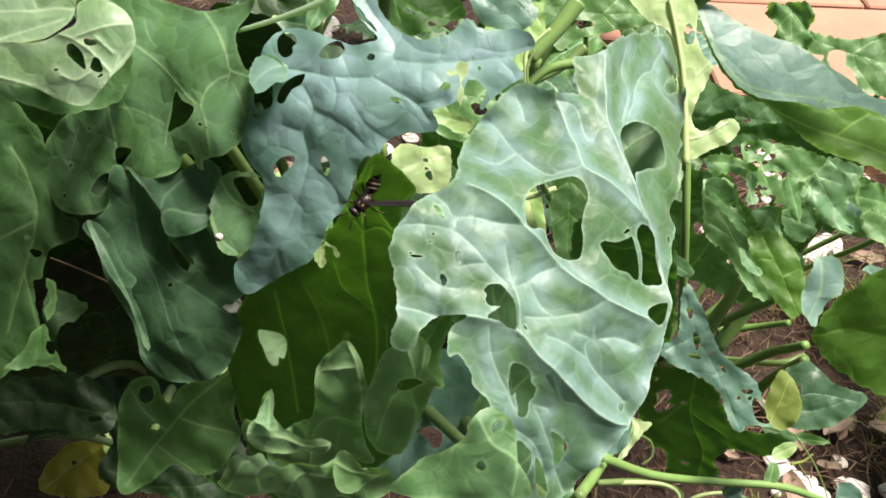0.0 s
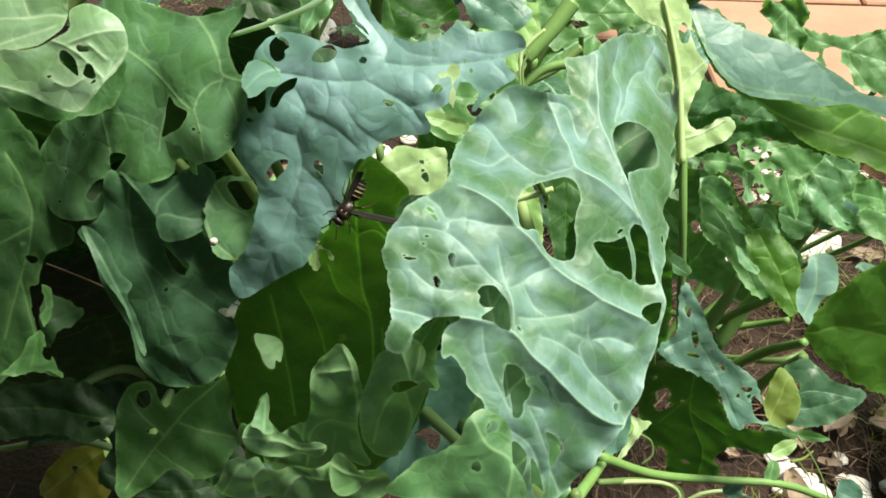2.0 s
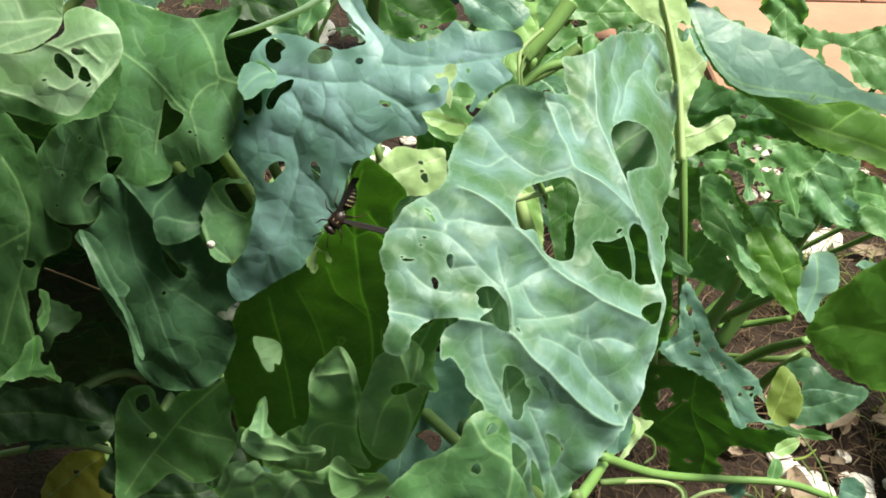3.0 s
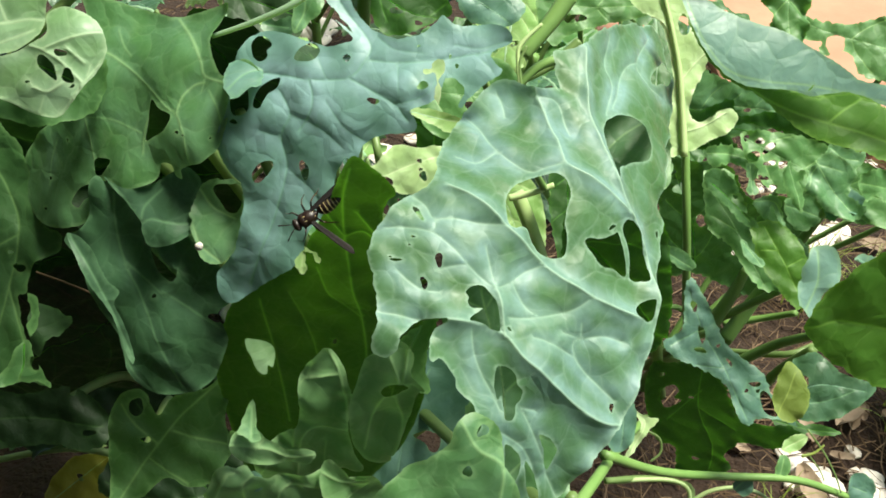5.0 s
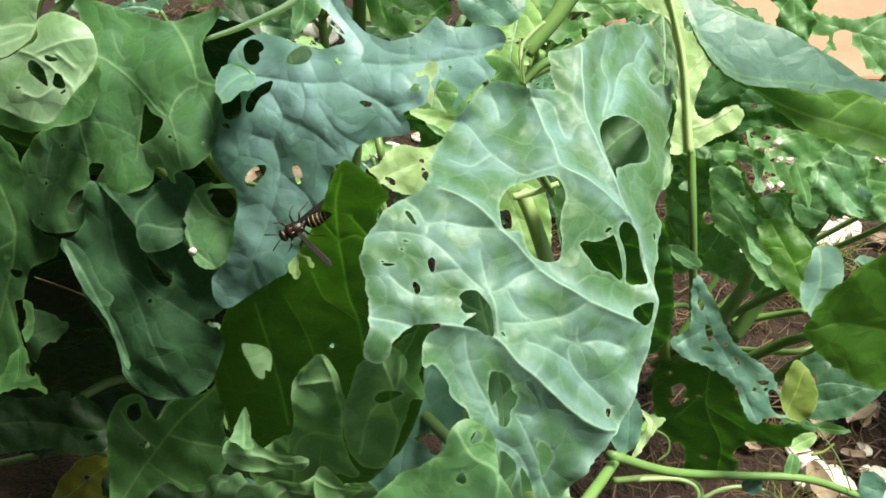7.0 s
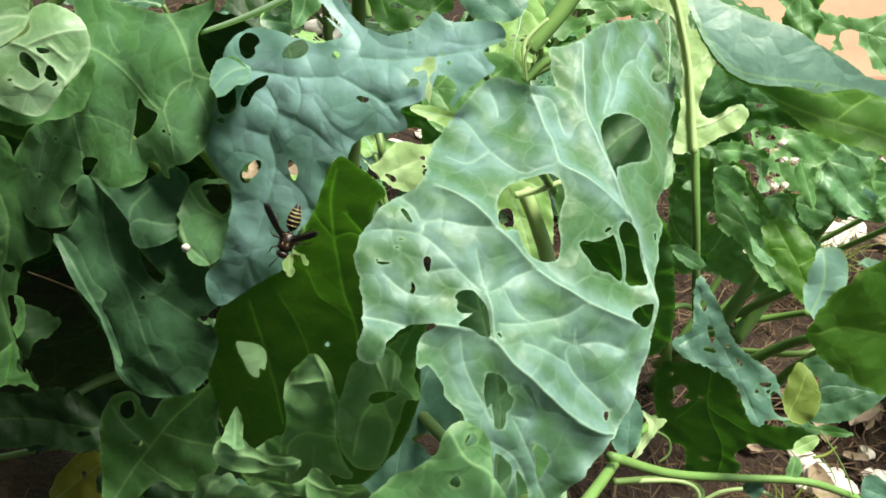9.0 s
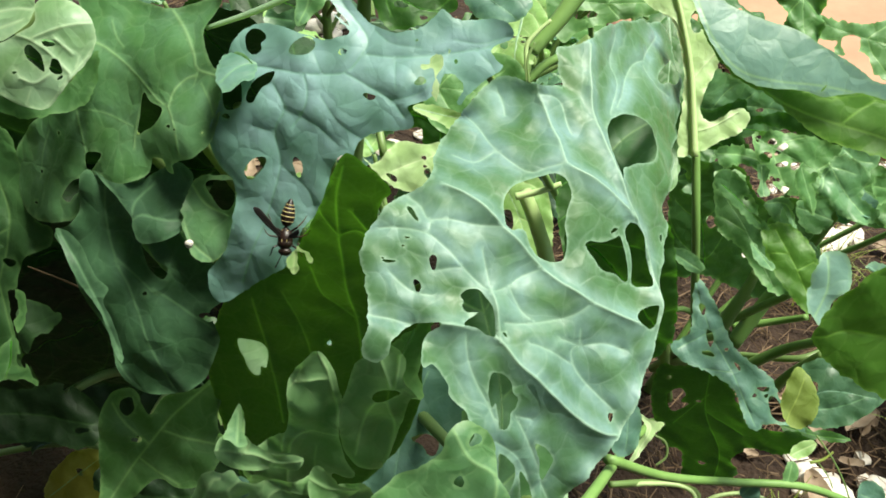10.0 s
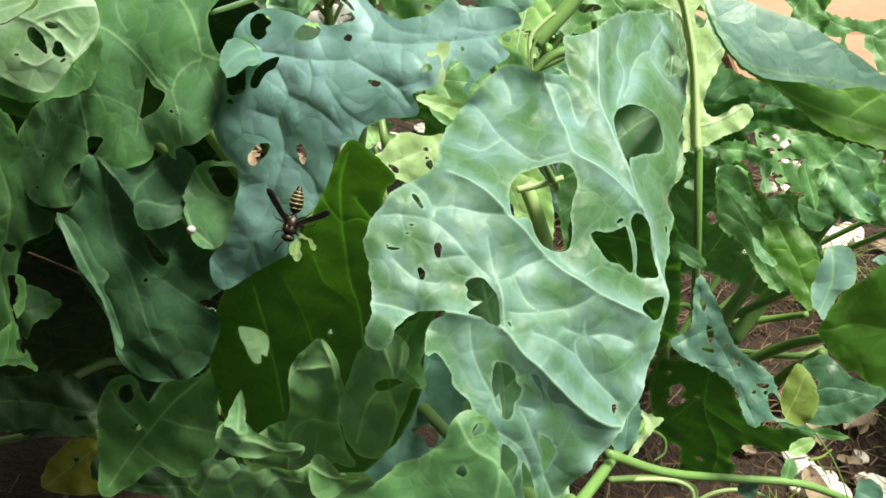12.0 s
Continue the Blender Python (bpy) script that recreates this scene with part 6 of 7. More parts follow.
leaf(back, 81, pose(0.3108, 0.6739, 0.4172, 60, 0, 0),
     [(-60.5, 19.7), (-55.1, 22.5), (-50.1, 15.1), (-51.6, 6.8), (-47.5, -1.5), (-53.9, -4.3), (-59.6, -0.6), (-57.2, 7.7)],
     ribs=[[(-56.8, 19.7), (-53, -2.5)]],
     skin='sage', label='small pale ragged leaf tip', wave=0.9, grain=3, tooth=0.6)
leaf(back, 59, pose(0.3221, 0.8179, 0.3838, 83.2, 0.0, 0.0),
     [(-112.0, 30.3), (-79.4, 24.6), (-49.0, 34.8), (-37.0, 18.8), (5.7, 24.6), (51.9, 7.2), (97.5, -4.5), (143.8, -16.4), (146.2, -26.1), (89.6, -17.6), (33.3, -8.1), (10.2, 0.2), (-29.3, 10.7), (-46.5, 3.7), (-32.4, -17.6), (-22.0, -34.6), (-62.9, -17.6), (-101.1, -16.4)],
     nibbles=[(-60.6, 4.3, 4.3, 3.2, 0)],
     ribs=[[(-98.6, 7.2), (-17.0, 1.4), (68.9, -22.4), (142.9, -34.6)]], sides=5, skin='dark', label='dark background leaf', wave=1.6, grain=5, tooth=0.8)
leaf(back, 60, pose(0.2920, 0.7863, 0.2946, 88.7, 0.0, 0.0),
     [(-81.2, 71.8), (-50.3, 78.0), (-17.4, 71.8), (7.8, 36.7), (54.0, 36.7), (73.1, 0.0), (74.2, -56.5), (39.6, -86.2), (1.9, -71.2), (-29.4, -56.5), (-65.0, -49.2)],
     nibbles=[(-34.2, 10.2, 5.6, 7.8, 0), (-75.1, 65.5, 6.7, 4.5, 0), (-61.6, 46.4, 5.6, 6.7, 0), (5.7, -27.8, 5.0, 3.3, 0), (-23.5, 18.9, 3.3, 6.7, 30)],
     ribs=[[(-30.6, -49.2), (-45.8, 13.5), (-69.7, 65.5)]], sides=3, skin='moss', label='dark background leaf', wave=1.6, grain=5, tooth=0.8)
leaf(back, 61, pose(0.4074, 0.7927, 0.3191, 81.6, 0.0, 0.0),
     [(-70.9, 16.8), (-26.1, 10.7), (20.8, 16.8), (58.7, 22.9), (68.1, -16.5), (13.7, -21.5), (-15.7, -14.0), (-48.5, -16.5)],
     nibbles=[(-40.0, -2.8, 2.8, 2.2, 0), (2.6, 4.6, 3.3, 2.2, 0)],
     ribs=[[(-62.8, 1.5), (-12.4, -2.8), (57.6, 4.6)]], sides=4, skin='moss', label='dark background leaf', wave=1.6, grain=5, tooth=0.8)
leaf(weed, 62, pose(0.1497, 0.2667, 0.6366, 81.7, 0.0, 0.0),
     [(-18.6, -1.5), (-17.4, 7.5), (-11.3, 17.7), (-2.9, 27.0), (17.6, 32.0), (32.9, -31.9), (14.8, -27.1), (-1.7, -18.7), (-11.9, -11.0)],
     ribs=[[(-17.5, -1.0), (-3.7, 1.4), (26.7, -6.0)]], sides=0, rib_mm=0.6, tubes=0, skin='leafy', label='broad deep green leaf close to the camera', wave=0.8, ruffle=1.3)
leaf(weed, 63, pose(0.1739, 0.3529, 0.5845, 52.0, 0.0, 0.0),
     [(-9.3, -3.0), (-3.1, 15.8), (7.9, 16.3), (11.0, 2.8), (3.2, -5.1), (-2.0, -16.0), (-7.8, -10.8)],
     ribs=[[(0.1, 14.5), (0.1, 0.1), (-5.1, -11.6)]], skin='slate', tubes=0, label='bluish leaf flap turned to the sky', wave=0.6)
leaf(weed, 64, pose(0.1599, 0.2777, 0.6539, 52.0, 0.0, 0.0),
     [(-12.3, 3.8), (-7.0, 2.1), (-0.5, -3.5), (14.2, -8.8), (14.2, -2.7), (-0.5, 3.8), (-8.2, 5.4)],
     ribs=[[(-11.4, 3.8), (-2.1, -0.7), (12.1, -5.8)]], skin='slate', label='bluish leaf flap turned to the sky', wave=0.5)
leaf(back, 65, pose(0.3172, 0.5741, 0.2830, 52.0, 0.0, 0.0),
     [(-39.7, -13.9), (-30.4, 19.7), (-7.1, 33.6), (16.2, 15.9), (45.1, 4.8), (25.5, -13.9), (6.9, -23.2), (-16.4, -23.2)],
     nibbles=[(-16.4, 9.4, 5.6, 3.7, 0)],
     ribs=[[(-30.4, -12.9), (-7.1, 5.7), (34.8, 1.0)]], sides=2, skin='teal', label='blue-green leaf with a yellowing edge', wave=1.6, grain=4)
leaf(back, 66, pose(0.2890, 0.5692, 0.2848, 52.0, 0.0, 0.0),
     [(-15.0, -1.3), (-4.8, 26.5), (8.2, 19.5), (15.6, -3.6), (5.4, -22.1), (-9.4, -18.9)],
     ribs=[[(-10.8, -17.5), (-1.5, 3.3), (3.1, 17.2)]], skin='olive', tubes=0, label='yellowing leaf edge', wave=1)
leaf(back, 67, pose(0.3067, 0.8175, 0.4970, 52.0, 0.0, 0.0),
     [(-18.8, 28.8), (17.1, 28.8), (19.1, 3.9), (12.1, -27.1), (-2.9, -17.1), (-13.9, -21.1), (-12.9, 3.9)],
     ribs=[[(1.1, 26.3), (3.1, -16.1)]], sides=2, skin='green', label='crinkled green leaf', wave=1.6, ruffle=8.0, grain=3, tooth=0.8)
leaf(back, 68, pose(0.3728, 0.8232, 0.4718, 52.0, 0.0, 0.0),
     [(-55.4, 29.0), (-6.8, 20.9), (27.9, 28.0), (64.7, 30.1), (64.7, -36.4), (27.9, -30.2), (8.5, -25.1), (-0.7, -5.7), (-22.1, -6.7), (-37.5, -17.0), (-26.2, 4.5), (-45.1, 8.6)],
     cuts=[[(-22.1, 8.6), (-6.8, 9.6), (-8.9, -5.7), (-19.1, -4.7)]],
     ribs=[[(-52.8, 25.0), (-6.8, 9.6), (54.5, -5.7)]], sides=3, skin='green', label='ragged green leaf over the terracotta ground', wave=1.6, grain=4, tooth=0.8)
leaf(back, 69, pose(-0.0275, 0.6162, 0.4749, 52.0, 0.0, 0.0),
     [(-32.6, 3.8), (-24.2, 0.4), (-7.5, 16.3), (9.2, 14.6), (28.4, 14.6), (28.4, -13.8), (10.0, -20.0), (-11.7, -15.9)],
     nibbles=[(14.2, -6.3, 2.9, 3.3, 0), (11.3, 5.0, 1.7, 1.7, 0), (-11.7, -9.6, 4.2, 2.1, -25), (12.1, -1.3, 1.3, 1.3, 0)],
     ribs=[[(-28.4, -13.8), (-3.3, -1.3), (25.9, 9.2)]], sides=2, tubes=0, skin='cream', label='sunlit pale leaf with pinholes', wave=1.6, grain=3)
leaf(back, 70, pose(-0.0096, 0.7306, 0.4345, 86.3, 0.0, 0.0),
     [(-35.0, 24.7), (-1.8, 27.3), (36.3, 19.4), (42.2, -35.3), (12.5, -29.6), (-9.4, -14.0), (-12.6, 2.4), (-30.9, 2.4)],
     ribs=[[(-30.4, 19.4), (2.9, 3.4), (32.2, -24.0)]], sides=3, skin='dark', label='shaded leaf behind', wave=1.6, grain=4)
leaf(back, 71, pose(-0.0049, 0.5382, 0.5618, 52.0, 0.0, 0.0),
     [(-16.3, 5.6), (-3.6, 7.0), (18.3, -0.7), (10.5, -8.5), (-0.1, -3.5), (-8.9, 0.0)],
     ribs=[[(-15.6, 4.9), (-0.1, 1.4), (15.8, -1.4)]], skin='lime', label='bright young leaf tip', wave=1.0, grain=3)
leaf(back, 72, pose(-0.0201, 0.5792, 0.6143, 52.0, 0.0, 0.0),
     [(-27.1, 18.6), (11.7, 18.6), (25.8, 1.0), (15.2, -4.3), (4.6, -10.3), (-9.5, -13.8), (-20.7, -9.6)],
     nibbles=[(-9.5, 1.0, 4.2, 2.1, 0), (4.6, -6.1, 2.8, 1.4, 0)],
     ribs=[[(-23.5, 15.0), (-2.4, 1.0), (15.2, -2.6)]], sides=2, skin='dark', label='dark leaf behind', wave=1.6, grain=4)
leaf(back, 73, pose(0.0260, 0.5637, 0.6270, 52.0, 0.0, 0.0),
     [(-20.6, 12.8), (6.7, 12.8), (23.7, -0.8), (13.5, -13.1), (-6.9, -11.0), (-16.5, -0.8)],
     ribs=[[(-17.2, 9.4), (-0.1, -0.8), (13.5, -11.0)]], skin='blue', label='bluish upper leaf', wave=1.6, grain=4)
# shade of the gaps here is put into this leaf's dark colour
leaf(back, 74, pose(-0.1173, 0.6532, 0.5790, 52.0, 0.0, 0.0),
     [(-35.4, 22.3), (12.3, 22.3), (22.3, 10.3), (19.5, -9.5), (12.3, -18.3), (-3.6, -13.5), (-27.4, -13.5)],
     nibbles=[(-7.6, -5.6, 4.0, 3.2, 0)],
     ribs=[[(-31.4, 14.3), (4.4, 2.4), (36.2, -9.5)]], sides=2, skin='shade_dark', label='leaf behind coloured dark for shaded gaps', wave=1.6, grain=4)
leaf(back, 109, pose(-0.1173, 0.6032, 0.599, 60, 0, 0),
     [(1.7, 1.4), (9, -1.5), (18.3, 1.4), (19.2, -8.7), (12.4, -13.1), (4.4, -10.2), (-1.4, -5.9)],
     ribs=[[(1.6, -4), (16.3, -5.9)]],
     skin='teal', label='shaded bluish leaf behind', tubes=0, wave=0.6, grain=3, tooth=0.3)
leaf(back, 108, pose(-0.0473, 0.5732, 0.609, 60, 0, 0),
     [(-17.9, 12.4), (-12.3, 11.4), (-6.7, 5.6), (-4.7, -2), (0.2, -5.4), (-6.9, -6.8), (-13.1, 1.5)],
     ribs=[[(-15.8, 11.1), (-9.6, 1.5), (-3.3, -5.4)]],
     skin='blue', label='small bluish leaf with a pale rim', tubes=0, wave=0.6, grain=3, tooth=0.3)
leaf(back, 107, pose(-0.0773, 0.5832, 0.599, 60, 0, 0),
     [(-19.9, 25.9), (-18, 14), (-19.2, 6.3), (-17.6, -0.7), (-11.8, 1.7), (-5.9, 7.7), (-0.8, 11.2), (1.5, 18.9), (0.1, 25.9)],
     ribs=[[(-9.9, 23.8), (-10.8, 13.3), (-16.1, 2.1)]],
     skin='sage', label='pale-rimmed leaf behind coloured dark for shaded gaps', tubes=0, wave=0.8, grain=3, tooth=0.3)
leaf(back, 75, pose(0.1296, 0.8031, 0.5111, 52.0, 0.0, 0.0),
     [(-43.6, 21.4), (5.2, 26.3), (63.8, 16.5), (54.0, 1.8), (15.0, -7.9), (-19.2, -17.7), (-31.4, -27.5), (-43.6, -12.8)],
     nibbles=[(-14.3, -3.1, 8.8, 4.4, 0), (-33.9, 1.8, 3.9, 3.9, 0)],
     ribs=[[(-38.8, 11.6), (5.2, 6.7), (49.1, 9.2)]], sides=3, skin='green', label='sunlit leaf behind', wave=1.6, grain=4)
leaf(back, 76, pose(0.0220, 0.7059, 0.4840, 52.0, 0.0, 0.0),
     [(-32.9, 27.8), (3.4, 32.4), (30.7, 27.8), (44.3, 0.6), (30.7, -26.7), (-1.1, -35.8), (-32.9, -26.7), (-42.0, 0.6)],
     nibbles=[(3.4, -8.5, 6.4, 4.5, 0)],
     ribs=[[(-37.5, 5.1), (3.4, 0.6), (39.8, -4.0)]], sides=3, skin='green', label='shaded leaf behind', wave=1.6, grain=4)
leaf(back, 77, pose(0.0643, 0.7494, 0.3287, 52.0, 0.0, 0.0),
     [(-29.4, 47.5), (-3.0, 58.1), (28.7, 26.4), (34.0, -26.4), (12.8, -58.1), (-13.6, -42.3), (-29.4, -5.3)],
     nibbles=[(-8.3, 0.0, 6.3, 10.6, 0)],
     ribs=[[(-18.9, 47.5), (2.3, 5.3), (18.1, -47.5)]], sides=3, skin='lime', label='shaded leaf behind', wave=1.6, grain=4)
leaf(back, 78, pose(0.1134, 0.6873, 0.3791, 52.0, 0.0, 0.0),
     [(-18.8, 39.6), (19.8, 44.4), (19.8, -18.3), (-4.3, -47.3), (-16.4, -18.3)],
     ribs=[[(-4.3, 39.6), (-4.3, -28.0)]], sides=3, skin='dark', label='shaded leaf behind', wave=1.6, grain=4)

stalk(back, 'tendril', [(0.1677, 0.6022, 0.1328), (0.1942, 0.6034, 0.1344), (0.2208, 0.6028, 0.1335), (0.2356, 0.5976, 0.1269), (0.2367, 0.5865, 0.1127)], [0.0026, 0.002], LIME_STALK, 'thin pale stalk')
stalk(back, 'tendril', [(0.2409, 0.5917, 0.1194), (0.2569, 0.5969, 0.1261), (0.2792, 0.5989, 0.1286), (0.3004, 0.5962, 0.1252), (0.3163, 0.5897, 0.1168)], [0.0022, 0.0016], LIME_STALK, 'thin pale stalk')
stalk(back, 'tendril', [(0.3482, 0.6329, 0.1721), (0.3641, 0.6191, 0.1545), (0.3747, 0.6061, 0.1378), (0.3800, 0.5962, 0.1252)], [0.0009, 0.0007], STALK, 'thin grass stem')
stalk(back, 'tendril', [(0.3428, 0.6172, 0.1520), (0.3545, 0.6191, 0.1545), (0.3641, 0.6237, 0.1603)], [0.0016, 0.0008], BLADE, 'yellow grass blade')
stalk(back, 'tendril', [(0.1942, 0.6322, 0.1712), (0.2080, 0.6273, 0.1649), (0.2091, 0.6191, 0.1545), (0.1996, 0.6139, 0.1478)], [0.0014, 0.001], STALK, 'curling tendril')
stalk(back, 'tendril', [(0.3482, 0.6191, 0.1545), (0.3598, 0.6094, 0.1420), (0.3641, 0.6028, 0.1335)], [0.0007, 0.0005], STALK, 'thin grass stem')
stalk(back, 'petiole', [(0.0790, 0.7250, 0.5392), (0.0683, 0.7191, 0.5316), (0.0608, 0.7130, 0.5239), (0.0603, 0.7046, 0.5131), (0.0617, 0.6950, 0.5009)], [0.0014, 0.0018, 0.0012], LIME_STALK, 'thin pale stalk')
stalk(back, 'rib', [(0.1870, 0.7950, 0.5380), (0.1946, 0.7759, 0.5136), (0.2013, 0.7539, 0.4853), (0.2042, 0.7303, 0.4552), (0.2061, 0.7084, 0.4271)], [0.0016, 0.0024, 0.0030], LIME_STALK, 'fleshy pale rib')
stalk(back, 'stem', [(0.208, 0.718, 0.432), (0.214, 0.690, 0.366), (0.232, 0.694, 0.258), (0.266, 0.754, 0.140)], [0.0036, 0.0042], DARK_STALK, '')
stalk(back, 'petiole', [(0.103, 0.757, 0.549), (0.087, 0.743, 0.531), (0.066, 0.727, 0.511)], [0.0077, 0.0055], DARK_STALK, '')
stalk(back, 'petiole', [(0.120, 0.789, 0.493), (0.098, 0.777, 0.478), (0.071, 0.768, 0.466)], [0.0044, 0.0034], STALK, '')
stalk(back, 'petiole', [(0.115, 0.745, 0.502), (0.082, 0.740, 0.495), (0.056, 0.725, 0.476)], [0.0047, 0.0033], DARK_STALK, '')
stalk(back, 'petiole', [(0.061, 0.676, 0.511), (0.060, 0.687, 0.525), (0.065, 0.695, 0.535)], [0.0011, 0.0011], STALK, '')
stalk(back, 'petiole', [(0.067, 0.716, 0.384), (0.080, 0.706, 0.354), (0.093, 0.697, 0.310), (0.095, 0.709, 0.245)], [0.0064, 0.0081], LIME_STALK, '')
stalk(back, 'petiole', [(0.058, 0.689, 0.397), (0.079, 0.692, 0.401), (0.096, 0.696, 0.406)], [0.0033, 0.0024], LIME_STALK, '')
stalk(back, 'petiole', [(-0.054, 0.688, 0.461), (-0.050, 0.675, 0.445), (-0.050, 0.703, 0.399)], [0.0032, 0.0039], STALK, '')
stalk(back, 'petiole', [(-0.054, 0.626, 0.610), (-0.050, 0.613, 0.592)], [0.0026, 0.0022], STALK, '')
stalk(back, 'petiole', [(0.287, 0.732, 0.193), (0.315, 0.745, 0.242), (0.336, 0.736, 0.312), (0.358, 0.728, 0.382)], [0.0080, 0.0030], DARK_STALK, '')
stalk(back, 'petiole', [(0.268, 0.721, 0.227), (0.284, 0.726, 0.266), (0.291, 0.730, 0.287)], [0.0072, 0.0043], STALK, '')
stalk(back, 'petiole', [(0.299, 0.718, 0.175), (0.325, 0.700, 0.217), (0.340, 0.662, 0.266)], [0.0057, 0.0041], DARK_STALK, '')
stalk(back, 'petiole', [(0.316, 0.697, 0.148), (0.330, 0.685, 0.197), (0.348, 0.669, 0.242)], [0.0057, 0.0047], STALK, '')
stalk(back, 'petiole', [(0.293, 0.758, 0.193), (0.327, 0.746, 0.211), (0.350, 0.727, 0.235)], [0.0041, 0.0033], DARK_STALK, '')
stalk(back, 'petiole', [(0.308, 0.762, 0.149), (0.350, 0.724, 0.182), (0.378, 0.729, 0.189)], [0.0036, 0.0034], STALK, '')
stalk(back, 'stem', [(0.126, 0.502, 0.288), (0.189, 0.546, 0.215), (0.264, 0.583, 0.164), (0.332, 0.594, 0.146), (0.397, 0.603, 0.108)], [0.0042, 0.0036], DARK_STALK, '')
stalk(back, 'stem', [(0.085, 0.410, 0.332), (0.113, 0.464, 0.305), (0.149, 0.546, 0.247), (0.192, 0.629, 0.191)], [0.0046, 0.0034], DARK_STALK, '')
stalk(back, 'petiole', [(0.155, 0.593, 0.145), (0.203, 0.614, 0.123), (0.253, 0.642, 0.077), (0.256, 0.631, 0.063)], [0.0031, 0.0028], STALK, '')
stalk(back, 'petiole', [(0.197, 0.709, 0.245), (0.227, 0.723, 0.246), (0.248, 0.724, 0.231)], [0.0027, 0.0028], DARK_STALK, '')
stalk(back, 'petiole', [(0.197, 0.665, 0.270), (0.205, 0.668, 0.225), (0.218, 0.677, 0.170)], [0.0056, 0.0044], STALK, '')
stalk(front, 'petiole', [(0.047, 0.231, 0.583), (0.046, 0.247, 0.546), (0.048, 0.281, 0.460)], [0.0023, 0.0035], STALK, '')
stalk(front, 'petiole', [(-0.051, 0.381, 0.718), (-0.062, 0.376, 0.711), (-0.079, 0.376, 0.703), (-0.097, 0.377, 0.696)], [0.0017, 0.0010], VEIN, '')
stalk(low, 'dry_stalk', [(-0.205, 0.386, 0.562), (-0.191, 0.383, 0.558), (-0.175, 0.379, 0.553)], [0.0004, 0.0006], STRAW, 'bleached dry stalk')
stalk(front, 'stem', [(-0.050, 0.460, -0.010), (-0.055, 0.470, 0.200), (-0.060, 0.460, 0.420), (-0.060, 0.450, 0.560)], [0.0110, 0.0080], DARK_STALK)
stalk(front, 'petiole', [(-0.060, 0.460, 0.450), (-0.071, 0.431, 0.415), (-0.082, 0.348, 0.440)], [0.0042, 0.0028], STALK)
stalk(front, 'petiole', [(-0.060, 0.460, 0.450), (-0.094, 0.449, 0.535), (-0.129, 0.383, 0.679)], [0.0042, 0.0028], STALK)
stalk(front, 'petiole', [(-0.060, 0.460, 0.450), (-0.104, 0.440, 0.507), (-0.149, 0.365, 0.624)], [0.0042, 0.0028], STALK)
stalk(front, 'petiole', [(-0.060, 0.460, 0.450), (-0.055, 0.435, 0.538), (-0.051, 0.356, 0.686)], [0.0042, 0.0028], STALK)
stalk(front, 'petiole', [(-0.060, 0.460, 0.450), (-0.063, 0.397, 0.456), (-0.066, 0.279, 0.523)], [0.0042, 0.0028], STALK)
stalk(front, 'petiole', [(-0.060, 0.460, 0.450), (-0.112, 0.443, 0.539), (-0.164, 0.371, 0.688)], [0.0042, 0.0028], STALK)
stalk(front, 'petiole', [(-0.060, 0.460, 0.450), (-0.018, 0.402, 0.453), (0.025, 0.290, 0.517)], [0.0042, 0.0028], STALK)
stalk(front, 'petiole', [(-0.060, 0.460, 0.450), (-0.040, 0.440, 0.406), (-0.021, 0.366, 0.422)], [0.0042, 0.0028], STALK)
stalk(front, 'petiole', [(-0.060, 0.460, 0.450), (-0.079, 0.430, 0.507), (-0.099, 0.345, 0.623)], [0.0042, 0.0028], STALK)
stalk(front, 'petiole', [(-0.060, 0.460, 0.450), (-0.118, 0.478, 0.486), (-0.176, 0.440, 0.582)], [0.0042, 0.0028], STALK)
stalk(front, 'petiole', [(-0.060, 0.460, 0.450), (-0.083, 0.480, 0.506), (-0.105, 0.445, 0.621)], [0.0042, 0.0028], STALK)
stalk(front, 'petiole', [(-0.055, 0.470, 0.300), (0.000, 0.420, 0.420), (0.046, 0.246, 0.545)], [0.0060, 0.0045], STALK)
stalk(front, 'petiole', [(-0.060, 0.460, 0.500), (-0.236, 0.470, 0.600), (-0.189, 0.502, 0.670)], [0.0050, 0.0030], STALK)
stalk(front, 'petiole', [(-0.060, 0.460, 0.500), (-0.047, 0.470, 0.600), (-0.037, 0.437, 0.700)], [0.0050, 0.0030], STALK)
stalk(low, 'stem', [(-0.220, 0.620, -0.010), (-0.225, 0.610, 0.150), (-0.220, 0.600, 0.300)], [0.0090, 0.0060], DARK_STALK)
stalk(low, 'petiole', [(-0.220, 0.605, 0.200), (-0.226, 0.515, 0.358), (-0.232, 0.385, 0.455)], [0.0040, 0.0028], STALK)
stalk(low, 'petiole', [(-0.220, 0.605, 0.200), (-0.186, 0.482, 0.372), (-0.153, 0.319, 0.485)], [0.0040, 0.0028], STALK)
stalk(low, 'petiole', [(-0.220, 0.605, 0.200), (-0.206, 0.544, 0.310), (-0.192, 0.444, 0.360)], [0.0040, 0.0028], STALK)
stalk(low, 'petiole', [(-0.220, 0.605, 0.200), (-0.238, 0.583, 0.326), (-0.256, 0.520, 0.392)], [0.0040, 0.0028], STALK)
stalk(low, 'petiole', [(-0.220, 0.605, 0.200), (-0.236, 0.583, 0.359), (-0.253, 0.521, 0.459)], [0.0040, 0.0028], STALK)
stalk(low, 'petiole', [(-0.220, 0.605, 0.200), (-0.256, 0.625, 0.299), (-0.292, 0.605, 0.338)], [0.0040, 0.0028], STALK)
stalk(low, 'petiole', [(-0.220, 0.615, 0.100), (-0.260, 0.617, 0.170), (-0.300, 0.620, 0.190)], [0.0040, 0.0030], STALK)
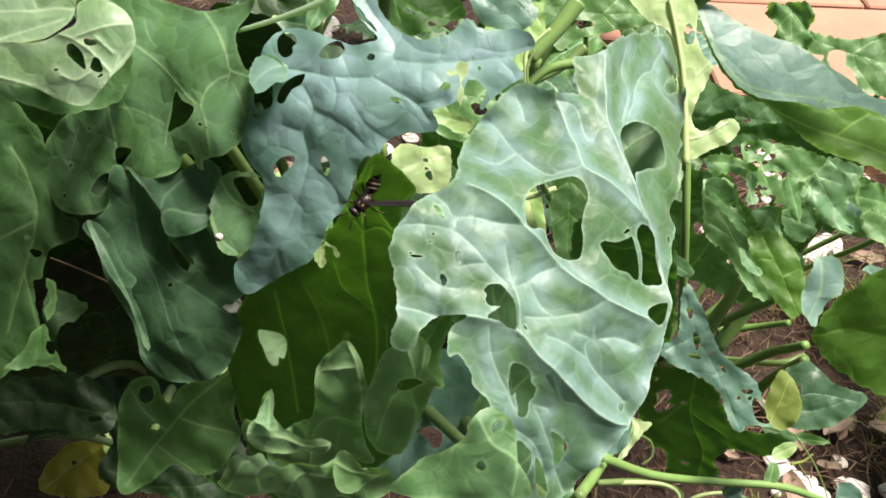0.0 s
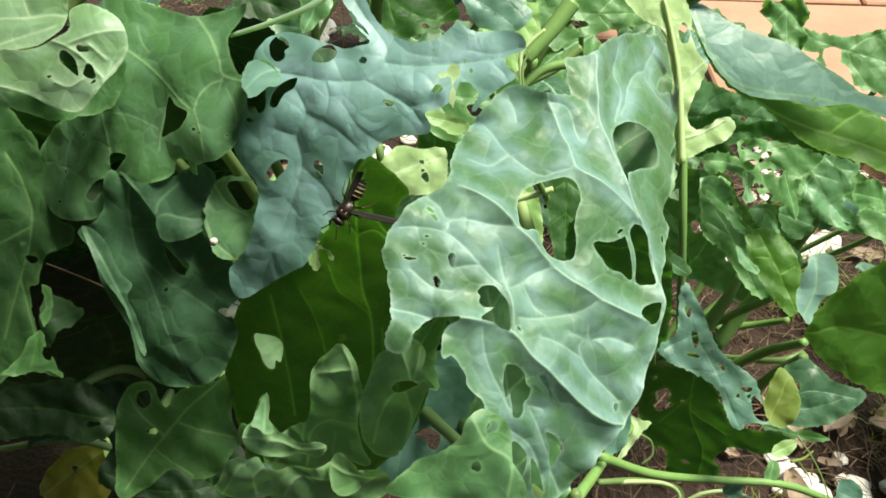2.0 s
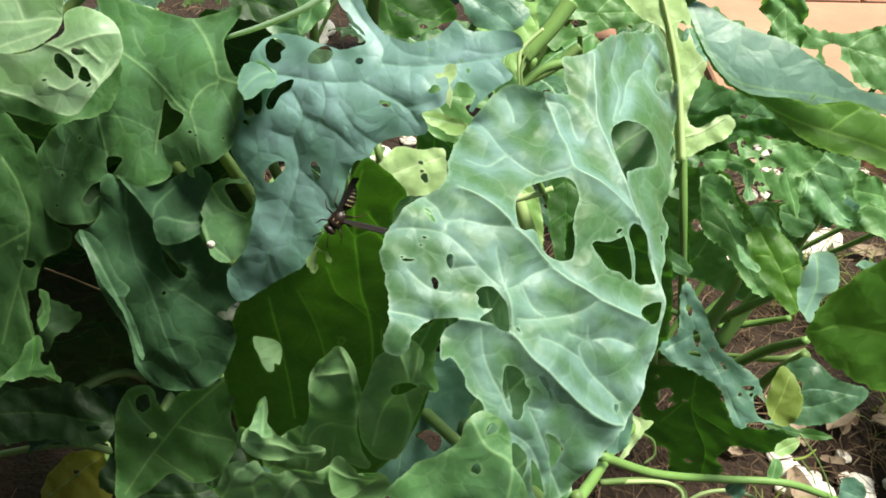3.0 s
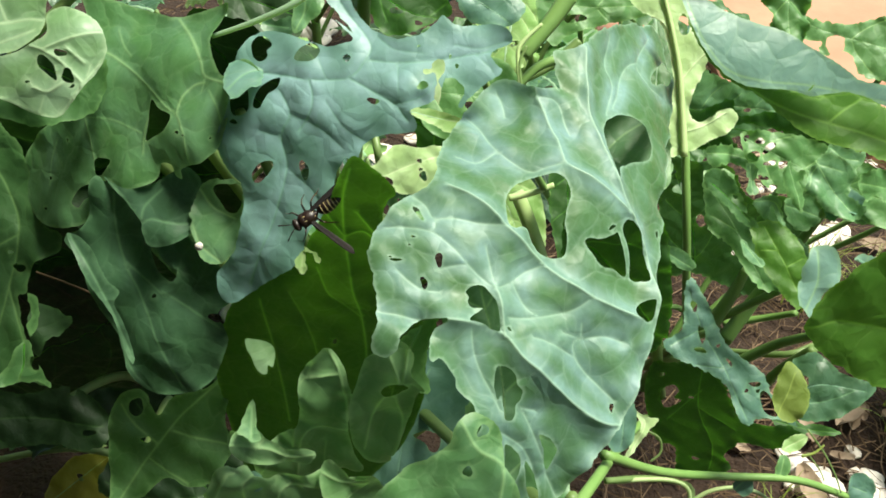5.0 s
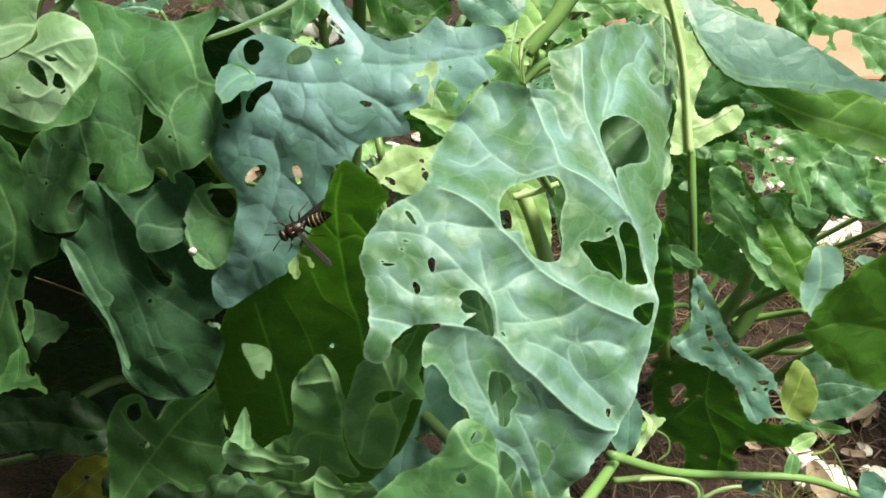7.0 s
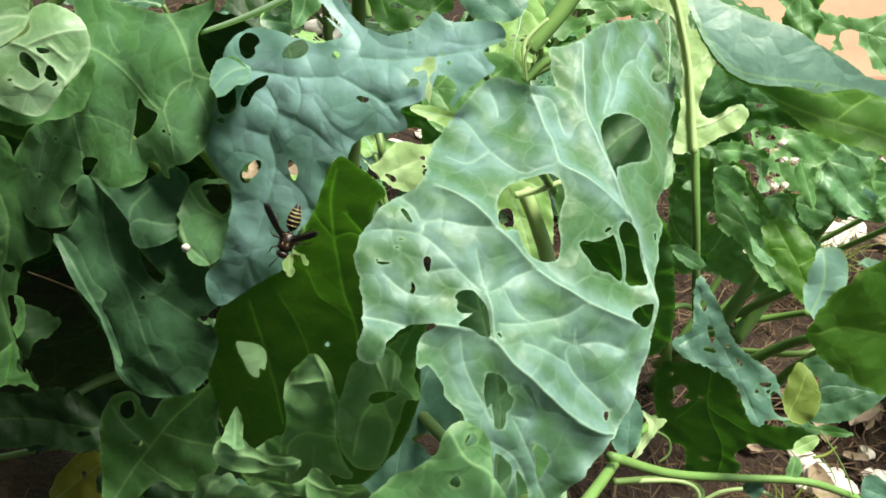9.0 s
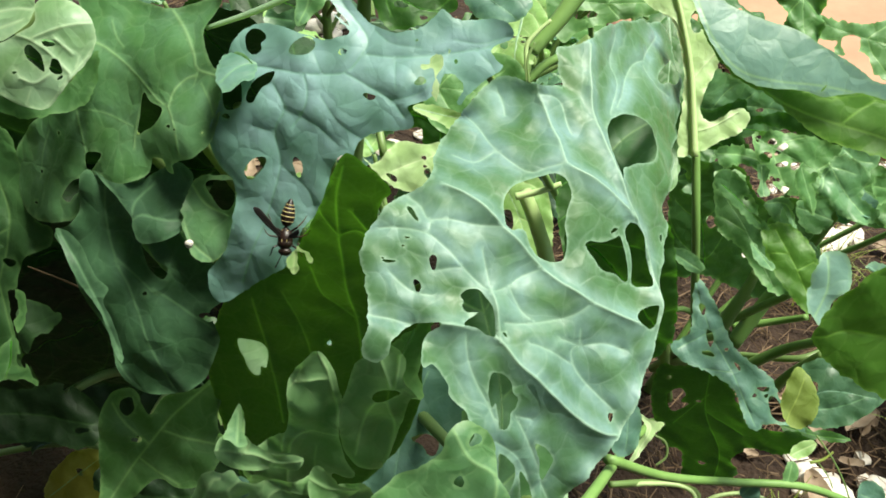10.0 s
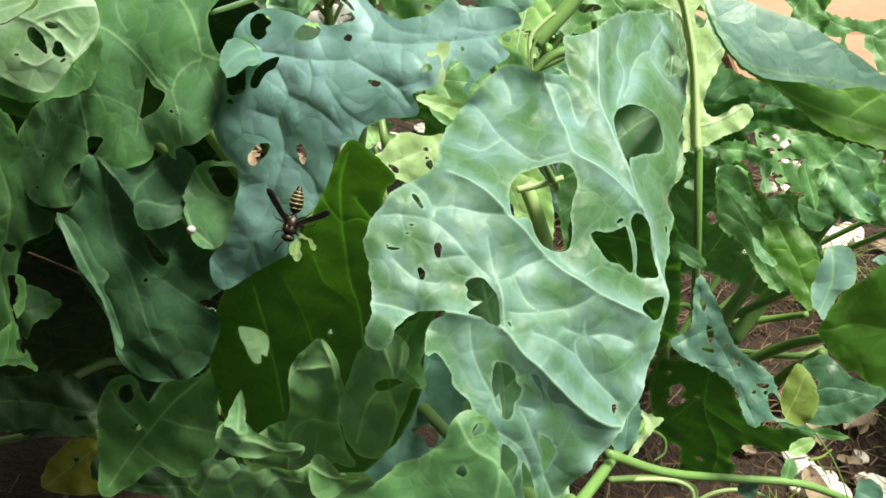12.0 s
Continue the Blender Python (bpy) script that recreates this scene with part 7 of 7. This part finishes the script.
stalk(low, 'petiole', [(-0.220, 0.615, 0.100), (-0.275, 0.667, 0.170), (-0.330, 0.720, 0.210)], [0.0040, 0.0030], STALK)
stalk(low, 'petiole', [(-0.220, 0.615, 0.100), (-0.320, 0.607, 0.170), (-0.420, 0.600, 0.160)], [0.0040, 0.0030], STALK)
stalk(low, 'petiole', [(-0.220, 0.615, 0.100), (-0.210, 0.657, 0.170), (-0.200, 0.700, 0.200)], [0.0040, 0.0030], STALK)
stalk(low, 'petiole', [(-0.220, 0.620, 0.030), (-0.277, 0.610, 0.100), (-0.335, 0.600, 0.137)], [0.0030, 0.0020], STALK)
stalk(back, 'stem', [(0.266, 0.754, 0.140), (0.265, 0.840, 0.060), (0.250, 0.860, -0.010)], [0.0060, 0.0080], DARK_STALK)
stalk(back, 'petiole', [(0.250, 0.860, 0.030), (0.276, 0.804, 0.107), (0.302, 0.747, 0.163)], [0.0050, 0.0040], DARK_STALK)
stalk(back, 'petiole', [(0.250, 0.860, 0.030), (0.266, 0.800, 0.126), (0.282, 0.739, 0.202)], [0.0050, 0.0040], DARK_STALK)
stalk(back, 'petiole', [(0.250, 0.860, 0.030), (0.281, 0.776, 0.172), (0.311, 0.691, 0.295)], [0.0050, 0.0040], DARK_STALK)
stalk(back, 'petiole', [(0.260, 0.850, 0.050), (0.338, 0.833, 0.176), (0.416, 0.745, 0.330), (0.416, 0.715, 0.390)], [0.0040, 0.0025], DARK_STALK)
stalk(back, 'petiole', [(0.260, 0.850, 0.050), (0.359, 0.876, 0.160), (0.459, 0.833, 0.297), (0.459, 0.803, 0.357)], [0.0040, 0.0025], DARK_STALK)
stalk(back, 'petiole', [(0.260, 0.850, 0.050), (0.340, 0.889, 0.211), (0.419, 0.857, 0.409), (0.419, 0.827, 0.469)], [0.0040, 0.0025], DARK_STALK)
stalk(back, 'petiole', [(0.260, 0.850, 0.050), (0.141, 0.760, 0.282), (0.023, 0.600, 0.567), (0.023, 0.570, 0.627)], [0.0040, 0.0025], DARK_STALK)
stalk(back, 'petiole', [(0.260, 0.850, 0.050), (0.195, 0.883, 0.233), (0.131, 0.845, 0.458), (0.131, 0.815, 0.518)], [0.0040, 0.0025], DARK_STALK)
stalk(weed, 'stem', [(0.360, 0.400, -0.010), (0.362, 0.402, 0.400), (0.358, 0.405, 0.720)], [0.0060, 0.0035], DARK_STALK)
stalk(weed, 'petiole', [(0.358, 0.404, 0.710), (0.220, 0.420, 0.790), (0.105, 0.419, 0.698)], [0.0030, 0.0020], STALK)
stalk(weed, 'petiole', [(0.360, 0.402, 0.500), (0.280, 0.370, 0.570), (0.176, 0.266, 0.633)], [0.0030, 0.0020], STALK)


def build_cocoon():
    """A tiny white cocoon stuck to a leaf edge."""
    bm = bmesh.new()
    bmesh.ops.create_icosphere(bm, subdivisions=2, radius=0.0016)
    for v in bm.verts:
        v.co = Vector((v.co.x * 1.1, v.co.y * 0.9, v.co.z * 1.3)) * (1 + 0.25 * noise.noise(v.co * 900))
    ob = tagged(part("cocoon", bm, STONE), "tiny white cocoon stuck to a leaf edge", "cocoon")
    ob.matrix_basis = pose(-0.0990, 0.3136, 0.6350, 20, 30, 10)


build_cocoon()



# ---- further kale plants of the bed ----
def lobed_outline(rng, length, wide):
    """The outline of a kale leaf with rounded lobes, base at the origin, tip along +y."""
    half = []
    for k in range(9):
        s = k / 8
        w = wide / 2 * math.sin(math.pi * min(0.12 + 0.86 * s, 1.0)) ** 0.8
        lobe = 1.0 if k % 2 else 0.72
        half.append((w * lobe * rng.uniform(0.85, 1.15) + 2, length * s + rng.uniform(-3, 3)))
    return half + [(0, length * 1.04)] + [(-x * rng.uniform(0.85, 1.15), y + rng.uniform(-4, 4)) for x, y in half[::-1]]


def fill_blades():
    """A few leaf shapes that the plants behind share, each with its midrib."""
    made = []
    for k, skin in enumerate(("green", "teal", "moss", "shade_dark", "blue", "lime")):
        rng = np.random.default_rng(70 + k)
        length = rng.uniform(120, 165)
        margin = lobed_outline(rng, length, length * rng.uniform(0.6, 0.8))
        rib = [(0, 2), (rng.uniform(-4, 4), length * 0.5), (rng.uniform(-5, 5), length * 0.93)]
        veins = [np.array(rib)] + side_veins(rng, rib, margin, 5)
        nibbles = [(rng.uniform(-0.25, 0.25) * length, rng.uniform(0.2, 0.85) * length, rng.uniform(1.5, 6), rng.uniform(1.5, 5), rng.uniform(0, 180)) for _ in range(9)]
        me, surface = leaf_blade(rng, margin, (), nibbles, veins, curve=(-30, -22, 6), grain=4.5, quilt=2.0, wave=1.5, ruffle=4.0, tooth=0.9)
        me.materials.append(SKIN[skin])
        line = smooth_line(rib, 6.0)
        bm = tube_mesh(np.c_[line, surface(line) + 0.3] / 1000, [0.0028, 0.0018, 0.0006], 6, flat=0.5)
        rib_me = bpy.data.meshes.new("midrib")
        bm.to_mesh(rib_me)
        bm.free()
        rib_me.materials.append(VEIN)
        made.append((me, rib_me))
    return made


def bed_plant(blades, seed, x, y, height, leaves, reach, group="kale plants"):
    """A kale plant: a stem with leaves on petioles all round it."""
    rng = np.random.default_rng(seed)
    base = (x, y, ground_height(x, y) - 0.005)
    plant = thing("kale_plant", base, "leafy kale plant in the bed behind", "kale plant", group)
    lean = (rng.normal(0, 0.03), rng.normal(0, 0.03))
    stalk(plant, "stem", [base, (x + lean[0] * 0.5, y + lean[1] * 0.5, height * 0.4), (x + lean[0], y + lean[1], height * 0.75)], [0.009, 0.006], DARK_STALK)
    turn = rng.uniform(0, 6.3)
    for k in range(leaves):
        turn += 2.4 + rng.normal(0, 0.25)
        s = (k + 0.5) / leaves
        root = Vector((x + lean[0] * s, y + lean[1] * s, height * (0.12 + 0.6 * s)))
        way = Vector((math.cos(turn), math.sin(turn), 0))
        far = reach * (0.65 - 0.35 * s) * rng.uniform(0.7, 1.2)
        end = root + way * far * 0.62 + Vector((0, 0, height * 0.2 + 0.05 * s))
        stalk(plant, "petiole", [root, root + way * far * 0.3 + Vector((0, 0, height * 0.15)), end], [0.0042, 0.0026], STALK)
        me, rib_me = blades[int(rng.integers(len(blades)))]
        ahead = (way + Vector((0, 0, rng.uniform(-0.45, 0.5)))).normalized()
        across = ahead.cross(Vector((rng.normal(0, 0.2), rng.normal(0, 0.2), 1))).normalized()
        over = across.cross(ahead)
        m = Matrix.Translation(end) @ Matrix((across, ahead, over)).transposed().to_4x4()
        blade = new("leaf", me)
        blade.parent = plant
        into(blade, m)
        rib = new("midrib", rib_me)
        rib.parent = blade
    return plant


BLADES = fill_blades()
for seed, x, y, height, leaves, reach in (
        (1, -0.72, 1.15, 0.40, 13, 0.34), (2, -0.30, 1.12, 0.38, 13, 0.32), (3, 0.06, 1.22, 0.40, 13, 0.32), (4, 0.30, 1.34, 0.36, 12, 0.26),
        (6, 0.22, 1.62, 0.44, 14, 0.36), (7, -0.22, 1.65, 0.46, 14, 0.36), (8, -0.75, 1.70, 0.46, 14, 0.36),
        (9, -0.34, 0.84, 0.24, 12, 0.26), (10, -0.60, 0.88, 0.24, 12, 0.26), (11, -0.06, 0.90, 0.24, 11, 0.24), (12, 0.70, 0.82, 0.26, 9, 0.22), (13, 1.0, 1.02, 0.34, 11, 0.26)):
    bed_plant(BLADES, seed, x, y, height, leaves, reach)

# broad flat leaves added to the low plant, hidden, to shade the soil
for x, y, z, turn, k in ((-0.30, 0.62, 0.19, 70, 3), (-0.33, 0.72, 0.21, 95, 0), (-0.42, 0.60, 0.16, 60, 3), (-0.20, 0.70, 0.2, 80, 3)):
    me, rib_me = BLADES[k]
    blade = new("leaf", me)
    blade.parent = low
    into(blade, pose(x, y, z, -4, 3, turn))
    rib = new("midrib", rib_me)
    rib.parent = blade


def build_paving():
    """Terracotta pavers beyond the bed, laid in a running bond."""
    paving = tagged(new("pavement"), "sunlit terracotta pavers beyond the vegetable bed", "pavement", kind="structure")
    rng = np.random.default_rng(3)
    bm = bmesh.new()
    bmesh.ops.create_cube(bm, size=1)
    for v in bm.verts:
        v.co = Vector((v.co.x * 0.392, v.co.y * 0.192, v.co.z * 0.05))
    bmesh.ops.bevel(bm, geom=bm.edges[:], offset=0.004, segments=1, affect="EDGES")
    me = bpy.data.meshes.new("paver")
    bm.to_mesh(me)
    bm.free()
    me.materials.append(CLAY)
    for j in range(-2, 8):
        for i in range(0 if j >= -1 else 1, 7):
            ob = new("paver", me)
            ob.parent = paving
            ob.matrix_basis = pose(0.50 + 0.4 * i + 0.2 * (j % 2), 1.86 + 0.2 * j, 0.012 + rng.uniform(-0.002, 0.002), 0, 0, rng.normal(0, 0.3))


build_paving()


# ---- wasp ----
def ellipsoid(bm, at, size, rings=10, around=14):
    made = bmesh.ops.create_uvsphere(bm, u_segments=around, v_segments=rings, radius=1.0)
    for v in made["verts"]:
        v.co = Vector((at[0] + v.co.z * size[0], at[1] + v.co.x * size[1], at[2] + v.co.y * size[2])) / 1000
    return bm


def lathe(profile, around=18):
    """A body turned about the x axis from rows of x and radius, in millimetres."""
    bm = bmesh.new()
    rings = [[bm.verts.new((x / 1000, r * math.cos(a) / 1000, r * math.sin(a) / 1000)) for a in (2 * math.pi * i / around for i in range(around))] for x, r in profile]
    for a, b in zip(rings, rings[1:]):
        for i in range(around):
            bm.faces.new((a[i], b[i], b[(i + 1) % around], a[(i + 1) % around]))
    bm.faces.new(rings[0])
    bm.faces.new(rings[-1][::-1])
    return bm


def belly_radius(x):
    """Radius of the abdomen at x millimetres behind the waist."""
    s = min(max(x / 9.2, 0.0), 1.0)
    return 0.25 + 2.15 * math.sin(math.pi * s ** 0.75) ** 0.8 * (1 - 0.15 * s) if s < 1 else 0.25


def wing_mesh(length, wide):
    """A smoky folded wing: thin blade with a thick leading vein and slight ripples."""
    bm = bmesh.new()
    top, low = [], []
    for k in range(15):
        s = k / 14
        w = wide * (0.30 + 0.70 * math.sin(math.pi * min(s * 0.95 + 0.12, 1.0) * 0.62)) * (1.0 if s < 0.85 else math.sqrt(max(0.03, 1 - ((s - 0.85) / 0.155) ** 2)))
        row_t, row_l = [], []
        for j in range(5):
            q = j / 4
            z = 0.10 * math.sin(q * 9 + s * 3) + 0.25 * (1 - q) ** 3
            p = Vector((-0.25 * length * s * s * 0.2 - q * w * 0.9 + 0.25 * w, length * s, z))
            row_t.append(bm.verts.new((p + Vector((0, 0, 0.05))) / 1000))
            row_l.append(bm.verts.new((p - Vector((0, 0, 0.05))) / 1000))
        top.append(row_t)
        low.append(row_l)
    for k in range(14):
        for j in range(4):
            bm.faces.new((top[k][j], top[k][j + 1], top[k + 1][j + 1], top[k + 1][j]))
            bm.faces.new((low[k][j], low[k + 1][j], low[k + 1][j + 1], low[k][j + 1]))
        for j in (0, 4):
            bm.faces.new((top[k][j], top[k + 1][j], low[k + 1][j], low[k][j]))
    for k in (0, 14):
        for j in range(4):
            bm.faces.new((top[k][j], low[k][j], low[k][j + 1], top[k][j + 1]))
    bmesh.ops.recalc_face_normals(bm, faces=bm.faces[:])
    return bm


CHITIN = plain_skin("dark_brown_chitin", (0.006, 0.004, 0.003), (0.022, 0.009, 0.006), 0.4, 900.0, 0.3, 0.0001)
CREAM = plain_skin("cream_yellow_chitin", (0.30, 0.23, 0.09), (0.46, 0.39, 0.19), 0.4, 900.0, 0.2, 0.0001)
AMBER = plain_skin("amber_leg_chitin", (0.02, 0.011, 0.005), (0.06, 0.034, 0.012), 0.4, 900.0, 0.2, 0.0001)
SMOKE = plain_skin("smoky_brown_wing", (0.005, 0.003, 0.003), (0.013, 0.008, 0.007), 0.8, 700.0, 0.3, 0.0001)


def build_wasp():
    wasp = tagged(new("wasp"), "dark brown wasp with cream bands crawling on a leaf", "wasp")
    wasp.empty_display_size = 0.01
    wasp.scale = (1.2, 1.2, 1.2)
    bm = ellipsoid(bmesh.new(), (0, 0, 0), (3.3, 2.5, 2.3))
    ellipsoid(bm, (1.6, 0, 0.2), (1.8, 2.5, 2.0))
    ellipsoid(bm, (-2.4, 0, -0.1), (1.3, 1.2, 1.2))
    thorax = part("thorax", bm, CHITIN, wasp, "dark brown thorax with cream spots")
    for x, y, z, a, b in ((0.9, 0.8, 2.1, 0.5, 0.16), (0.9, -0.8, 2.1, 0.5, 0.16), (-2.3, 0.8, 1.35, 0.3, 0.22), (-2.3, -0.8, 1.35, 0.3, 0.22)):
        part("spot", ellipsoid(bmesh.new(), (x, y, z), (a, b, 0.18), 6, 8), CREAM, thorax)
    head = part("head", ellipsoid(bmesh.new(), (4.2, 0, -0.2), (1.35, 2.2, 1.7)), CHITIN, wasp)
    for side in (1, -1):
        part("eye", ellipsoid(bmesh.new(), (4.25, 1.4 * side, 0.0), (0.75, 0.7, 1.1)), CHITIN, head)
        part("antenna", tube_mesh(np.array([(4.8, 0.5 * side, 0.3), (6.0, 1.1 * side, 1.0), (7.6, 1.9 * side, 0.7), (9.4, 2.9 * side, -0.2)]) / 1000, [0.00014, 0.00017, 0.00022], 6), CHITIN, head)
        part("jaw", tube_mesh(np.array([(4.9, 0.7 * side, -0.9), (5.5, 0.5 * side, -1.4), (5.6, 0.05 * side, -1.7)]) / 1000, [0.00026, 0.0001], 6), AMBER, head)
    part("face", ellipsoid(bmesh.new(), (4.75, 0, -0.5), (0.45, 0.75, 0.65), 6, 10), CREAM, head)
    belly = part("abdomen", lathe([(0.9, 0.35)] + [(-x, belly_radius(x)) for x in np.linspace(0, 9.2, 26)]), CHITIN, wasp, "banded abdomen")
    for x, w in ((2.0, 0.15), (3.6, 0.19), (5.0, 0.18), (6.2, 0.16), (7.3, 0.14)):
        rows = [(-(x - w), belly_radius(x - w) - 0.1), (-(x - w * 0.9), belly_radius(x - w) + 0.06), (-x, belly_radius(x) + 0.09), (-(x + w * 0.9), belly_radius(x + w) + 0.06), (-(x + w), belly_radius(x + w) - 0.1)]
        part("band", lathe(rows), CREAM, belly)
    wings = []
    for side in (1, -1):
        bm = wing_mesh(17.5, 2.3)
        if side < 0:
            for v in bm.verts:
                v.co.y = -v.co.y
            bmesh.ops.reverse_faces(bm, faces=bm.faces[:])
        wings.append(part("wing", bm, SMOKE, wasp, "smoky brown folded wing"))
    for side in (1, -1):
        for x, knee, foot in ((1.6, (3.0, 3.6, 0.6), (4.6, 4.6, -2.6)), (-0.2, (-0.6, 4.6, 1.0), (-1.6, 6.6, -2.6)), (-1.9, (-3.6, 3.8, 1.2), (-6.4, 5.6, -2.6))):
            hip = (x, 1.1 * side, -1.0)
            k, f = (knee[0], knee[1] * side, knee[2]), (foot[0], foot[1] * side, foot[2])
            leg = part("leg", tube_mesh(np.array([hip, k]) / 1000, [0.0004, 0.00028], 7), CHITIN, wasp)
            part("shin", tube_mesh(np.array([k, ((k[0] + f[0]) / 2, (k[1] + f[1]) / 2 + 0.2 * side, (k[2] + f[2]) / 2), f, (f[0] + (1.2 if x > 1 else -1.2), f[1] + 0.7 * side, f[2] - 0.2)]) / 1000, [0.00026, 0.0002, 0.00012], 7), AMBER, leg)
    return wasp, belly, wings


wasp, wasp_belly, wasp_wings = build_wasp()


def motions():
    walk(wasp, [
        (0.0, pose(-0.0391, 0.3013, 0.6641, -39.9, 36.8, -145.8)),
        (0.5, pose(-0.0404, 0.3014, 0.6637, -36.2, 40.4, -140.0)),
        (1.0, pose(-0.0411, 0.3008, 0.6641, -33.6, 42.5, -136.0)),
        (1.5, pose(-0.0421, 0.2999, 0.6631, -36.3, 40.3, -139.9)),
        (2.0, pose(-0.0431, 0.2992, 0.6631, -35.8, 40.8, -139.2)),
        (2.5, pose(-0.0451, 0.2991, 0.6605, -36.4, 40.4, -139.9)),
        (3.0, pose(-0.0453, 0.2992, 0.6597, -37.6, 39.3, -141.9)),
        (5.0, pose(-0.0528, 0.3043, 0.6563, -47.1, 25.5, -158.8)),
        (5.5, pose(-0.0534, 0.3050, 0.6546, -48.9, 20.8, -163.1)),
        (6.0, pose(-0.0552, 0.3053, 0.6543, -49.2, 19.5, -164.0)),
        (6.5, pose(-0.0548, 0.3056, 0.6535, -48.8, 20.5, -162.8)),
        (7.0, pose(-0.0555, 0.3053, 0.6524, -48.6, 21.1, -162.0)),
        (9.0, pose(-0.0575, 0.3066, 0.6440, -22.6, 47.9, -118.6)),
        (9.5, pose(-0.0604, 0.3071, 0.6433, -1.5, 51.7, -91.4)),
        (10.0, pose(-0.0600, 0.3081, 0.6430, -1.6, 51.8, -91.7)),
        (10.5, pose(-0.0592, 0.3095, 0.6436, -14.6, 50.3, -108.4)),
        (11.0, pose(-0.0588, 0.3099, 0.6435, -15.8, 50.0, -110.1)),
        (11.5, pose(-0.0590, 0.3099, 0.6423, -17.1, 49.6, -111.9)),
        (12.0, pose(-0.0594, 0.3104, 0.6415, -16.9, 49.5, -111.7)),
    ])
    # waist bend, wing spread and wing lift, in degrees
    bends = [(0.0, 31, 129, 18), (0.5, 25, 123, 7), (1.0, 14, 109, 15), (1.5, 15, 110, 23), (2.0, 10, 110, 10), (2.5, 15, 112, 0), (3.0, 17, 111, 3), (5.0, -1, 108, 0), (5.5, -1, 109, 0), (6.0, -6, 102, 26), (6.5, -7, 102, 24), (7.0, -7, 106, 23), (9.0, 1, 117, 54), (9.5, -13, 74, 72), (10.0, -10, 95, 67), (10.5, -2, 116, 62), (11.0, 0, 116, 52), (11.5, 2, 118, 43), (12.0, 2, 116, 37)]
    walk(wasp_belly, [(t, pose(-0.0036, 0, 0, 0, 8, bend)) for t, bend, _, _ in bends])
    walk(wasp_wings[0], [(t, pose(-0.0002, 0.0012, 0.0012, lift + 4 * math.sin(9 * t), 0, spread - 90)) for t, _, spread, lift in bends])
    walk(wasp_wings[1], [(t, pose(-0.0002, -0.0012, 0.0010, (-12 if t < 8 else -48) - 5 * math.sin(7 * t), 0, -78 if t < 8 else -48)) for t, _, spread, lift in bends])


motions()
